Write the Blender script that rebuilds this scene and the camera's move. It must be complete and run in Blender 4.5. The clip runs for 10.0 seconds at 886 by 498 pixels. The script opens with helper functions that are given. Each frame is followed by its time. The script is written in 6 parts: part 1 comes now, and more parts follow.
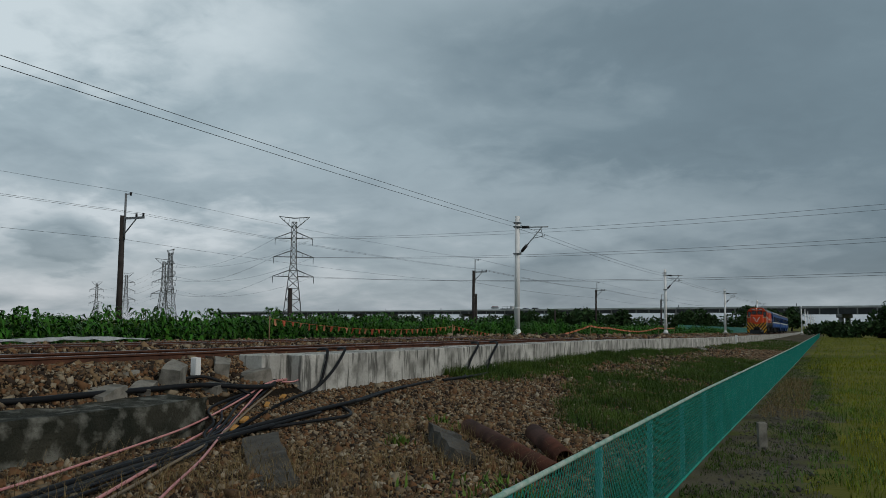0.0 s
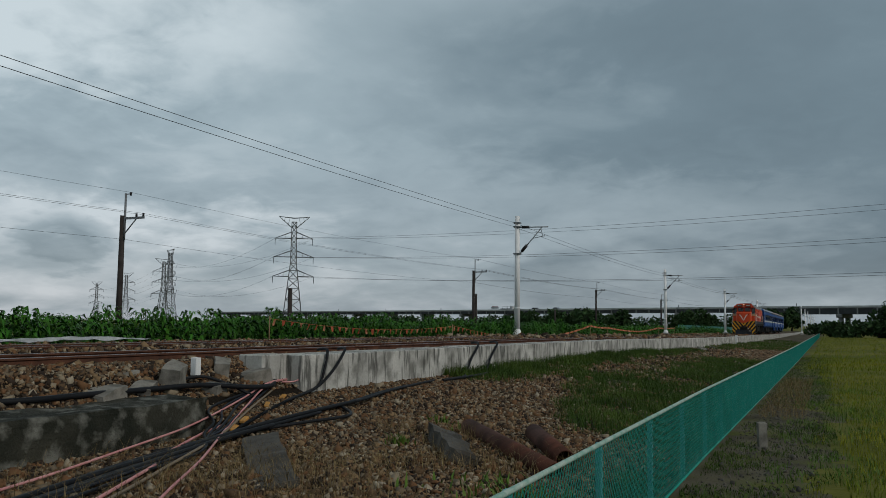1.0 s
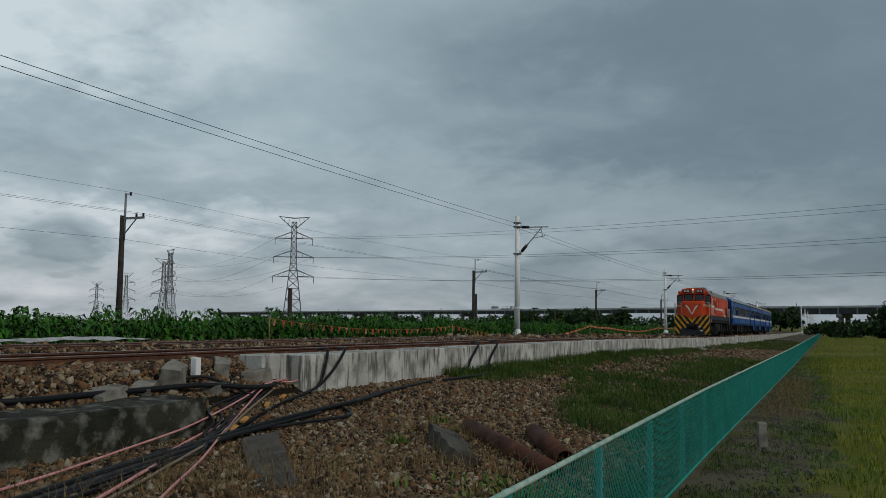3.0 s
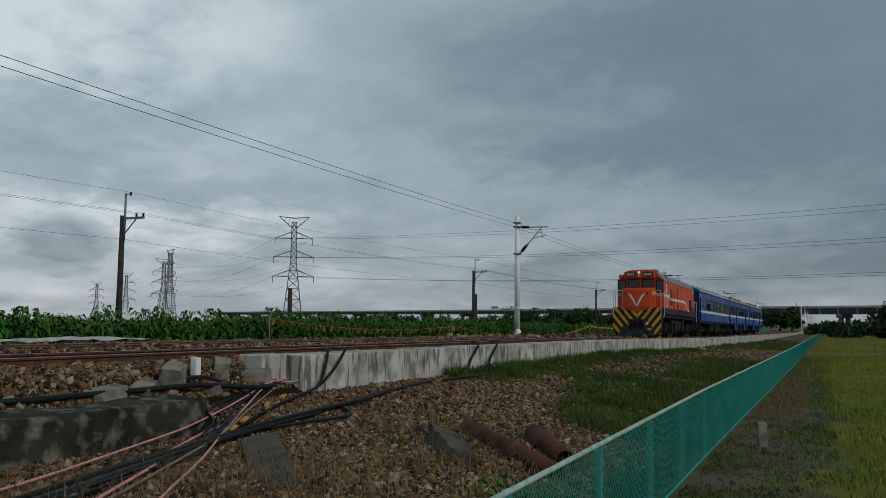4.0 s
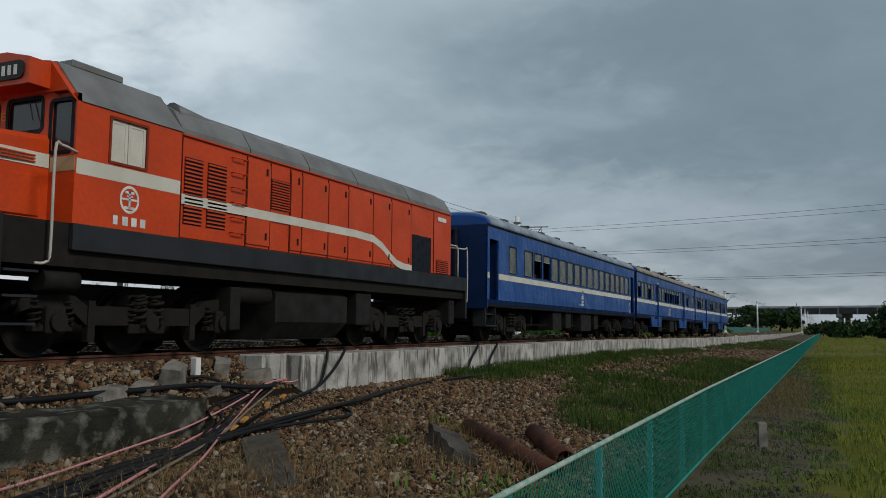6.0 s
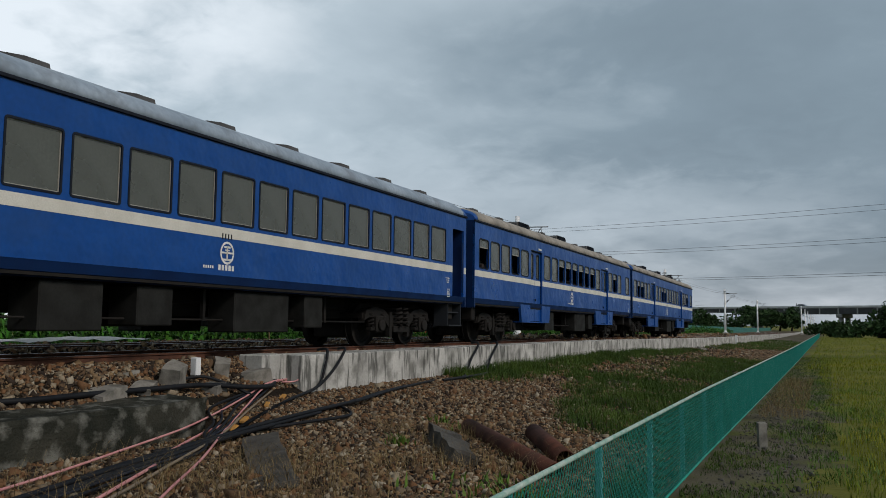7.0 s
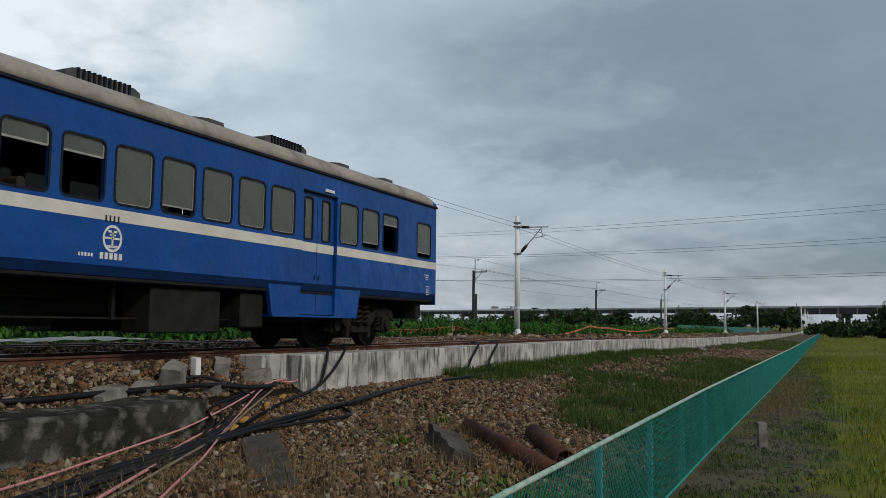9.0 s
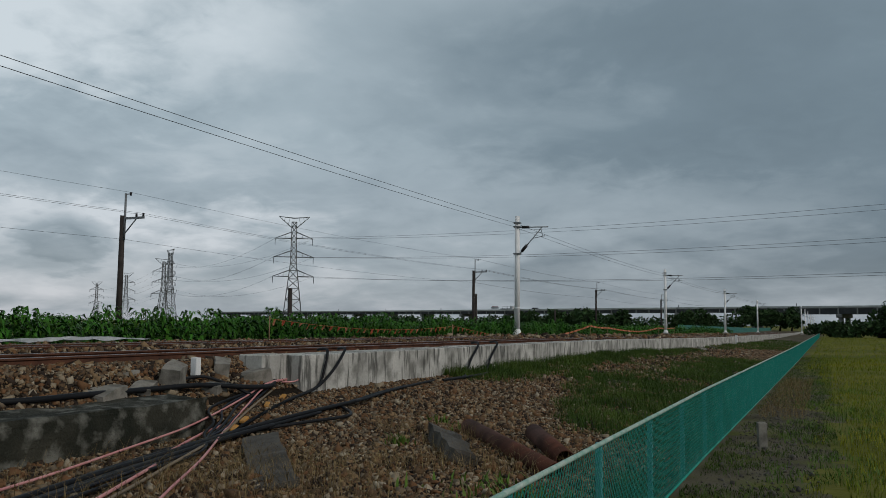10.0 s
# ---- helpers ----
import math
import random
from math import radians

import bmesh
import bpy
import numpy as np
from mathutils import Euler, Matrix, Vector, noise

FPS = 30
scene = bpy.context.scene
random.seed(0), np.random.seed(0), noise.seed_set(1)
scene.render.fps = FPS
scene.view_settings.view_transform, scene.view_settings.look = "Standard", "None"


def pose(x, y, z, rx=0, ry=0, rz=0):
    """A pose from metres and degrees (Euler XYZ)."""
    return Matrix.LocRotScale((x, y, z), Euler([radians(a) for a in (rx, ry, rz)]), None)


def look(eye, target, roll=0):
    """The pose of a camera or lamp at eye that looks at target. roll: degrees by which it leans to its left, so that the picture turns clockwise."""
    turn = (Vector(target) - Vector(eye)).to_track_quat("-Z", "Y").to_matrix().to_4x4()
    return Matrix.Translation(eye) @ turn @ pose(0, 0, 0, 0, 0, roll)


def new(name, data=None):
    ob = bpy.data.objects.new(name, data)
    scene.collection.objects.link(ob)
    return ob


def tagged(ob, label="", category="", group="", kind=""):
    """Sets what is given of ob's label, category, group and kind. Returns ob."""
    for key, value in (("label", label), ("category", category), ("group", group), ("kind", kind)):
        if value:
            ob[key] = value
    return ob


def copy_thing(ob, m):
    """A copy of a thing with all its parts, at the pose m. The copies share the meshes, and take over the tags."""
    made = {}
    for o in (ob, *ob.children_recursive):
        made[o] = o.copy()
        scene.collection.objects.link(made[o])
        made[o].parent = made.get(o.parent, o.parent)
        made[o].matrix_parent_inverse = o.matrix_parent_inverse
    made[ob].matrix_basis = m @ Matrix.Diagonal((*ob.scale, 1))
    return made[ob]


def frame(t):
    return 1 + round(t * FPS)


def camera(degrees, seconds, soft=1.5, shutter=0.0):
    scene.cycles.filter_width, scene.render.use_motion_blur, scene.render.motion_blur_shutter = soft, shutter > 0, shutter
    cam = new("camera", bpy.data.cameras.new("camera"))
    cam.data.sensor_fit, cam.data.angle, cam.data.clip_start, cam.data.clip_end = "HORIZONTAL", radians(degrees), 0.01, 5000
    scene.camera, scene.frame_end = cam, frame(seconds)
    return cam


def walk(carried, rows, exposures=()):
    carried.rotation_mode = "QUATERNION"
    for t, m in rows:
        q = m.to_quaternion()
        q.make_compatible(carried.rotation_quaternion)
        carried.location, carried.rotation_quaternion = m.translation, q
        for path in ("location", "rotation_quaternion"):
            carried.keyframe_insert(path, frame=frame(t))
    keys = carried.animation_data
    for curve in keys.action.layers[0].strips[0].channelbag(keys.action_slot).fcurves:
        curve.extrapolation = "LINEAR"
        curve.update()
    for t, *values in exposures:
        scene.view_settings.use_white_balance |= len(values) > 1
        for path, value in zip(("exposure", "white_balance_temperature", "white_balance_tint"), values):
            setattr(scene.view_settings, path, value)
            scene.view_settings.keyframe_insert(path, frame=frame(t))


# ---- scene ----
# World: y runs along the railway, x across it, z = 0 at the near railhead about 10 m ahead of the camera.
cam = camera(55.78, 10.0, soft=0.62)
EYE = pose(0, 0, 0.51, 95.0046, 0, 24.5934) @ pose(0, 0, 0, 0, 0, 0.5365)
walk(cam, [(0, EYE), (10, EYE)], exposures=[(0, 0.0, 6500, 10), (5.0, 0.0, 6500, 10), (5.7, 0.12, 6530, 11.5), (6.8, 0.42, 6620, 15.5), (9.2, 0.42, 6620, 15.5), (9.7, 0.12, 6590, 14), (10, 0.03, 6570, 13)])

TRACK = -9.92      # centre line of the near track
TRACK2 = -13.9     # centre line of the far track
FENCE = -1.54
FIELD = -1.3


def zt(y):
    """Height of the railhead along the line: a slow fall away from the camera."""
    d = min(y, 260) - 10
    return -0.0032 * d - 0.00215 * (math.sqrt(900 + d * d) - 30) - 0.17 * smooth(28, 80, y) - 0.05 * smooth(100, 200, y)


def smooth(a, b, x):
    t = min(1, max(0, (x - a) / (b - a)))
    return t * t * (3 - 2 * t)


def bend(y):
    """Sideways drift of the line, which curves a little in the distance."""
    return 0.45 * smooth(45, 125, y)


def fz(y):
    """Height of the field and of the path beside the fence."""
    return FIELD - 0.006 * max(0, min(y, 45) - 12) - 0.0035 * max(0, min(y, 260) - 45)


def slope_top(y):
    """Height of the ground at the foot of the retaining wall."""
    return float(np.interp(y, (12, 32, 46, 72, 95, 166, 260), (-0.68, -0.68, -0.875, -1.12, -1.36, -1.72, -2.02)))


def n2(x, y, s, seed=0.0):
    return noise.noise(Vector((x * s, y * s, seed)))


# ---- world and sun ----
def build_world():
    w = bpy.data.worlds.new("overcast_sky")
    scene.world = w
    w.use_nodes = True
    nt = w.node_tree
    nt.nodes.clear()
    N, L = nt.nodes.new, nt.links.new
    out, bg = N("ShaderNodeOutputWorld"), N("ShaderNodeBackground")
    sky = N("ShaderNodeTexSky")
    sky.sky_type = "NISHITA"
    sky.sun_disc = False
    sky.sun_elevation, sky.sun_rotation = radians(36), radians(104)
    tc, sep = N("ShaderNodeTexCoord"), N("ShaderNodeSeparateXYZ")
    L(tc.outputs["Generated"], sep.inputs[0])

    def m(op, a, b=None, c=None):
        k = N("ShaderNodeMath")
        k.operation = op
        for j, v in enumerate((a, b, c)):
            if v is None:
                continue
            if isinstance(v, (int, float)):
                k.inputs[j].default_value = v
            else:
                L(v, k.inputs[j])
        return k.outputs[0]

    X, Y, Z = sep.outputs
    zc = m("MAXIMUM", Z, 0.0)
    den = m("ADD", zc, 0.26)
    comb = N("ShaderNodeCombineXYZ")
    L(m("DIVIDE", X, den), comb.inputs[0])
    L(m("DIVIDE", Y, den), comb.inputs[1])

    def noise_tex(scale, detail, rough, dist, loc):
        mp, nz = N("ShaderNodeMapping"), N("ShaderNodeTexNoise")
        mp.inputs["Location"].default_value = loc
        L(comb.outputs[0], mp.inputs[0])
        L(mp.outputs[0], nz.inputs["Vector"])
        nz.inputs["Scale"].default_value = scale
        nz.inputs["Detail"].default_value = detail
        nz.inputs["Roughness"].default_value = rough
        nz.inputs["Distortion"].default_value = dist
        return nz.outputs["Fac"]

    big = noise_tex(1.0, 4, 0.45, 0.2, (3.1, 1.7, 0))
    mid = noise_tex(2.6, 8, 0.52, 0.4, (0.4, 8.2, 2))
    fine = noise_tex(9.0, 6, 0.55, 0.3, (5.0, 2.0, 1))
    side = m("ADD", m("MULTIPLY", X, 0.909), m("MULTIPLY", Y, 0.416))

    def cloud(cs, cz, rs, rz, soft_edge, rag):
        """A bank of cloud round a direction, with a ragged edge."""
        u = m("DIVIDE", m("SUBTRACT", side, cs), rs)
        v = m("DIVIDE", m("SUBTRACT", Z, cz), rz)
        d = m("SQRT", m("ADD", m("MULTIPLY", u, u), m("MULTIPLY", v, v)))
        d = m("ADD", d, m("MULTIPLY", m("SUBTRACT", mid, 0.5), rag))
        d = m("ADD", d, m("MULTIPLY", m("SUBTRACT", fine, 0.5), rag))
        k = N("ShaderNodeMapRange")
        k.interpolation_type = "SMOOTHSTEP"
        L(d, k.inputs[0])
        for j, q in enumerate((1.0 - soft_edge, 1.0 + soft_edge * 0.4, 1.0, 0.0)):
            k.inputs[j + 1].default_value = q
        return k.outputs[0]

    # thin bright cloud to the west, a heavy bank to the north-east, a small dark cumulus low down
    dens = m("ADD", 0.335, m("MULTIPLY", side, 0.20))
    dens = m("ADD", dens, m("MULTIPLY", cloud(0.20, 0.275, 0.40, 0.13, 0.7, 1.0), 0.22))
    dens = m("ADD", dens, m("MULTIPLY", cloud(0.45, 0.20, 0.40, 0.05, 0.8, 1.0), 0.07))
    dens = m("ADD", dens, m("MULTIPLY", cloud(-0.412, 0.080, 0.046, 0.034, 0.34, 1.3), 0.17))
    dens = m("ADD", dens, m("MULTIPLY", cloud(-0.28, 0.11, 0.12, 0.03, 0.9, 1.6), -0.12))
    dens = m("ADD", dens, m("MULTIPLY", cloud(-0.44, 0.115, 0.10, 0.02, 0.9, 1.6), -0.10))
    dens = m("ADD", dens, m("MULTIPLY", cloud(-0.42, 0.34, 0.34, 0.10, 0.9, 1.2), -0.15))
    over = N("ShaderNodeMapRange")
    over.interpolation_type = "SMOOTHSTEP"
    L(Z, over.inputs[0])
    over.inputs[1].default_value, over.inputs[2].default_value = 0.36, 0.75
    dens = m("ADD", dens, m("MULTIPLY", over.outputs[0], 0.34))
    dens = m("ADD", dens, m("MULTIPLY", m("SUBTRACT", big, 0.5), 0.42))
    dens = m("ADD", dens, m("MULTIPLY", m("SUBTRACT", mid, 0.5), 0.46))
    dens = m("ADD", dens, m("MULTIPLY", m("SUBTRACT", fine, 0.5), 0.15))
    ramp = N("ShaderNodeValToRGB")
    L(dens, ramp.inputs[0])
    e = ramp.color_ramp.elements
    e[0].position, e[0].color = 0.12, (0.60, 0.685, 0.72, 1)
    e[1].position, e[1].color = 0.82, (0.105, 0.148, 0.176, 1)
    k = e.new(0.30)
    k.color = (0.345, 0.432, 0.475, 1)
    k = e.new(0.52)
    k.color = (0.170, 0.234, 0.272, 1)
    mix = N("ShaderNodeMix")
    mix.data_type = "RGBA"
    mix.inputs[0].default_value = 0.93
    sc = N("ShaderNodeMix")
    sc.data_type, sc.blend_type = "RGBA", "MULTIPLY"
    sc.inputs[0].default_value = 1.0
    L(sky.outputs[0], sc.inputs[6])
    sc.inputs[7].default_value = (0.10, 0.10, 0.10, 1)
    L(sc.outputs[2], mix.inputs[6])
    warm = N("ShaderNodeMix")
    warm.data_type, warm.blend_type = "RGBA", "MULTIPLY"
    low = N("ShaderNodeMapRange")
    L(Z, low.inputs[0])
    for j, v in enumerate((0.02, 0.22, 1.0, 0.0)):
        low.inputs[j + 1].default_value = v
    L(low.outputs[0], warm.inputs[0])
    L(ramp.outputs[0], warm.inputs[6])
    warm.inputs[7].default_value = (0.91, 0.85, 0.86, 1)
    L(warm.outputs[2], mix.inputs[7])
    L(mix.outputs[2], bg.inputs[0])
    bg.inputs[1].default_value = 1.0
    L(bg.outputs[0], out.inputs[0])


build_world()
sun_data = bpy.data.lights.new("sun", "SUN")
sun_data.energy, sun_data.angle, sun_data.color = 1.4, radians(12), (1.0, 0.95, 0.87)
sun = new("sun", sun_data)
sun.matrix_world = look((0, 0, 0), (-0.85, 0.22, -0.62))


# ---- materials ----
def mat(name, base, base2=None, rough=0.8, metal=0.0, scale=6.0, fine=60.0, bump=0.25, bump_dist=0.01, mixlo=0.35, mixhi=0.65, rnd=0.0, stain=None, stain_scale=1.5, stain_amt=0.5, island=False):
    """Procedural surface: two scales of colour, optional stains, fine relief, optional variation by piece."""
    mt = bpy.data.materials.new(name)
    mt.use_nodes = True
    nt = mt.node_tree
    N, L = nt.nodes.new, nt.links.new
    b = nt.nodes["Principled BSDF"]
    b.inputs["Roughness"].default_value = rough
    b.inputs["Metallic"].default_value = metal
    b.inputs["Specular IOR Level"].default_value = 0.5 if rough < 0.35 else 0.3 if rough < 0.5 else 0.15
    tc = N("ShaderNodeTexCoord")

    def nz(sc, det=4.0):
        k = N("ShaderNodeTexNoise")
        L(tc.outputs["Object"], k.inputs["Vector"])
        k.inputs["Scale"].default_value, k.inputs["Detail"].default_value = sc, det
        return k.outputs["Fac"]

    def rng(v, lo, hi, a=0.0, c=1.0):
        k = N("ShaderNodeMapRange")
        L(v, k.inputs[0])
        for j, q in enumerate((lo, hi, a, c)):
            k.inputs[j + 1].default_value = q
        return k.outputs[0]

    def mix(f, a, c, mode="MIX"):
        k = N("ShaderNodeMix")
        k.data_type, k.blend_type = "RGBA", mode
        for v, j in ((f, 0), (a, 6), (c, 7)):
            if isinstance(v, (int, float)):
                k.inputs[j].default_value = v
            elif isinstance(v, tuple):
                k.inputs[j].default_value = (*v, 1)
            else:
                L(v, k.inputs[j])
        return k.outputs[2]

    base2 = base2 or tuple(c * 0.75 for c in base)
    big, small = nz(scale), nz(fine, 3)
    col = mix(rng(big, mixlo, mixhi), base, base2)
    col = mix(rng(small, 0.3, 0.7, 0.0, 0.35), col, tuple(c * 0.6 for c in base2))
    if stain:
        st = nz(stain_scale, 6)
        col = mix(rng(st, 0.5, 0.68, 0.0, stain_amt), col, stain)
    if rnd:
        if island:
            g = N("ShaderNodeNewGeometry")
            r = g.outputs["Random Per Island"]
        else:
            g = N("ShaderNodeObjectInfo")
            r = g.outputs["Random"]
        hs = N("ShaderNodeHueSaturation")
        L(rng(r, 0, 1, 1 - rnd, 1 + rnd), hs.inputs["Value"])
        L(rng(r, 0, 1, 0.5 - rnd * 0.03, 0.5 + rnd * 0.03), hs.inputs["Hue"])
        L(col, hs.inputs["Color"])
        col = hs.outputs[0]
    L(col, b.inputs["Base Color"])
    L(rng(big, 0.3, 0.7, max(0, rough - 0.1), min(1, rough + 0.1)), b.inputs["Roughness"])
    if bump:
        bp = N("ShaderNodeBump")
        bp.inputs["Strength"].default_value, bp.inputs["Distance"].default_value = bump, bump_dist
        L(small, bp.inputs["Height"])
        L(bp.outputs[0], b.inputs["Normal"])
    return mt


# Near-black earth: the shade in the gaps between ballast stones is in its colour.
M_SHADED_SOIL = mat("gap_shaded_soil", (0.022, 0.016, 0.010), (0.013, 0.010, 0.007), scale=0.8, fine=25, bump=0.8, bump_dist=0.03)
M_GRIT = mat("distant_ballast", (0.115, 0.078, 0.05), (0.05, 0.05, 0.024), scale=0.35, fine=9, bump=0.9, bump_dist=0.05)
M_STONE = mat("ballast_stone", (0.165, 0.098, 0.052), (0.10, 0.074, 0.046), scale=1.2, fine=50, rnd=0.8, island=True, bump=0.4)
M_CONC = mat("concrete", (0.42, 0.41, 0.38), (0.30, 0.295, 0.275), scale=2.2, fine=40, stain=(0.06, 0.06, 0.055), stain_scale=5, stain_amt=0.6)
M_CONC_DARK = mat("mossy_concrete", (0.050, 0.048, 0.036), (0.016, 0.018, 0.013), scale=1.6, fine=38, stain=(0.24, 0.24, 0.21), stain_scale=4.2, stain_amt=0.6, bump=0.9, bump_dist=0.02)
M_RUST = mat("rusty_steel", (0.125, 0.052, 0.030), (0.065, 0.032, 0.022), scale=5, fine=80, rough=0.75)
M_RAILTOP = mat("worn_rail_steel", (0.35, 0.33, 0.32), (0.22, 0.2, 0.19), metal=0.9, rough=0.4, scale=4)
M_SLEEPER = mat("sleeper_wood", (0.085, 0.062, 0.048), (0.05, 0.04, 0.03), scale=4, fine=30)
M_FENCE = mat("green_coated_steel", (0.003, 0.29, 0.215), (0.004, 0.235, 0.175), rough=0.45, scale=3, fine=40, bump=0.05)
M_FENCEPOST = mat("blue_green_post_paint", (0.10, 0.37, 0.40), (0.08, 0.29, 0.32), rough=0.5, bump=0.05)
M_FENCECAP = mat("worn_pale_green_cap", (0.42, 0.50, 0.45), (0.20, 0.36, 0.30), rough=0.55, scale=9, bump=0.1)
M_LEAF = mat("crop_leaf", (0.050, 0.140, 0.016), (0.024, 0.080, 0.011), rough=0.5, scale=1.3, fine=20, rnd=0.45, island=True, bump=0.1)
M_TREE = mat("far_tree_leaf", (0.032, 0.062, 0.020), (0.018, 0.04, 0.014), rough=0.7, scale=0.3, fine=3, rnd=0.4, island=True, bump=0.0)
M_GRASS = mat("grass_blade", (0.076, 0.118, 0.021), (0.036, 0.070, 0.014), rough=0.6, scale=0.8, fine=12, rnd=0.4, island=True, bump=0.0)
M_RICE = mat("ripening_rice_blade", (0.235, 0.225, 0.022), (0.120, 0.160, 0.018), rough=0.65, scale=0.35, fine=8, rnd=0.35, island=True, bump=0.0)
M_DRY = mat("dry_grass", (0.24, 0.17, 0.08), (0.15, 0.11, 0.055), rough=0.8, rnd=0.35, island=True, bump=0.0)
M_FIELD = mat("field_ground", (0.15, 0.14, 0.022), (0.09, 0.10, 0.018), scale=0.12, fine=6, bump=0.6, bump_dist=0.05)
M_PATH = mat("trodden_earth", (0.125, 0.108, 0.072), (0.07, 0.062, 0.04), scale=1.1, fine=30, bump=0.6, bump_dist=0.02, stain=(0.085, 0.095, 0.016), stain_scale=1.3, stain_amt=0.75)
M_WHITE = mat("white_painted_concrete", (0.78, 0.79, 0.79), (0.66, 0.67, 0.67), rough=0.55, scale=1.2, bump=0.05)
M_BLACK = mat("black_rubber", (0.008, 0.009, 0.011), (0.014, 0.015, 0.017), rough=0.55, scale=8, bump=0.1)
M_WOODPOLE = mat("weathered_timber", (0.05, 0.042, 0.038), (0.03, 0.026, 0.024), scale=4, fine=40)
M_STEEL = mat("galvanised_steel", (0.22, 0.235, 0.245), (0.16, 0.17, 0.18), metal=0.3, rough=0.6, bump=0.05)
M_DARKSTEEL = mat("dark_steel", (0.03, 0.031, 0.033), (0.02, 0.02, 0.021), rough=0.6, bump=0.1)
M_WIRE = mat("wire", (0.05, 0.052, 0.055), rough=0.6, bump=0.0)
M_PINK = mat("pink_conduit", (0.60, 0.30, 0.29), (0.50, 0.21, 0.21), rough=0.5, bump=0.05)
M_ORANGE_TAPE = mat("orange_warning_tape", (0.55, 0.19, 0.08), (0.45, 0.15, 0.07), rough=0.5, bump=0.0)
M_VIADUCT = mat("viaduct_concrete", (0.24, 0.245, 0.24), (0.16, 0.165, 0.165), scale=0.2, fine=2, bump=0.1)
M_BLUE = mat("blue_coach_paint", (0.003, 0.066, 0.285), (0.003, 0.054, 0.23), rough=0.36, scale=1.1, fine=14, bump=0.05, stain=(0.02, 0.06, 0.17), stain_scale=1.6, stain_amt=0.25)


def dent(material, scale, strength):
    """Slow waves of beaten sheet metal under the fine relief."""
    nt = material.node_tree
    N, L = nt.nodes.new, nt.links.new
    b = nt.nodes["Principled BSDF"]
    tc, nz, bp = N("ShaderNodeTexCoord"), N("ShaderNodeTexNoise"), N("ShaderNodeBump")
    L(tc.outputs["Object"], nz.inputs["Vector"])
    nz.inputs["Scale"].default_value, nz.inputs["Detail"].default_value = scale, 2.0
    bp.inputs["Strength"].default_value, bp.inputs["Distance"].default_value = strength, 0.06
    L(nz.outputs["Fac"], bp.inputs["Height"])
    if b.inputs["Normal"].links:
        L(b.inputs["Normal"].links[0].from_socket, bp.inputs["Normal"])
    L(bp.outputs[0], b.inputs["Normal"])


dent(M_BLUE, 2.6, 0.55)
M_CREAM = mat("cream_stripe_paint", (0.66, 0.65, 0.58), (0.56, 0.55, 0.48), rough=0.5, scale=2, bump=0.03)
M_ORANGE = mat("orange_loco_paint", (0.62, 0.064, 0.009), (0.53, 0.052, 0.008), rough=0.42, scale=1.2, fine=14, bump=0.05, stain=(0.30, 0.05, 0.02), stain_scale=2.0, stain_amt=0.3)
M_ROOF_BLUE = mat("pale_blue_grey_roof", (0.33, 0.40, 0.47), (0.22, 0.28, 0.34), rough=0.6, scale=1.4, fine=12, stain=(0.12, 0.13, 0.14), stain_amt=0.5)
M_ROOF_TAN = mat("weathered_tan_grey_roof", (0.36, 0.33, 0.285), (0.26, 0.24, 0.21), rough=0.75, scale=1.4, fine=12, stain=(0.10, 0.09, 0.08), stain_amt=0.6)
M_ROOF_GREY = mat("grey_loco_roof", (0.215, 0.22, 0.22), (0.15, 0.155, 0.155), rough=0.5, scale=1.5)
M_FRAME = mat("dark_grey_frame_paint", (0.030, 0.034, 0.039), (0.021, 0.024, 0.028), rough=0.6, scale=2, bump=0.1)
M_GEAR = mat("grimy_running_gear", (0.010, 0.0095, 0.009), (0.02, 0.018, 0.016), rough=0.75, scale=4, fine=30, bump=0.4)
M_YELLOW = mat("yellow_stripe_paint", (0.68, 0.33, 0.018), (0.55, 0.27, 0.02), rough=0.5, scale=3, bump=0.03)
M_PALE = mat("white_lettering", (0.78, 0.78, 0.76), rough=0.5, bump=0.0)


M_CONC_RUBBLE = mat("grey_broken_concrete", (0.27, 0.255, 0.22), (0.17, 0.16, 0.14), scale=5, fine=50, stain=(0.08, 0.075, 0.06), stain_scale=6, stain_amt=0.6, bump=0.5)
M_CONC_DARK2 = mat("dusty_dark_concrete", (0.10, 0.092, 0.078), (0.055, 0.05, 0.043), scale=4, fine=45, bump=0.6)
M_PIPE = mat("rust_brown_pipe", (0.115, 0.042, 0.026), (0.06, 0.028, 0.02), scale=4, fine=60, rough=0.8, stain=(0.05, 0.035, 0.03), stain_amt=0.6, bump=0.4)
M_GREYCABLE = mat("dusty_cable", (0.24, 0.19, 0.13), (0.16, 0.13, 0.10), rough=0.8)
M_SLATE = mat("slate_cable", (0.018, 0.022, 0.032), (0.012, 0.015, 0.022), rough=0.55)
M_TAG = mat("faded_orange_plastic", (0.50, 0.24, 0.05), (0.38, 0.2, 0.06), rough=0.6)
M_STAKE = mat("pale_stake_wood", (0.30, 0.20, 0.12), (0.22, 0.15, 0.09), rough=0.8)
M_TAPEDARK = mat("dark_tape_band", (0.10, 0.03, 0.02), rough=0.6, bump=0.0)


for _m in (M_LEAF, M_TREE, M_GRASS, M_RICE, M_DRY, M_STONE, M_SHADED_SOIL, M_FIELD, M_PATH):
    _m.node_tree.nodes["Principled BSDF"].inputs["Specular IOR Level"].default_value = 0.08


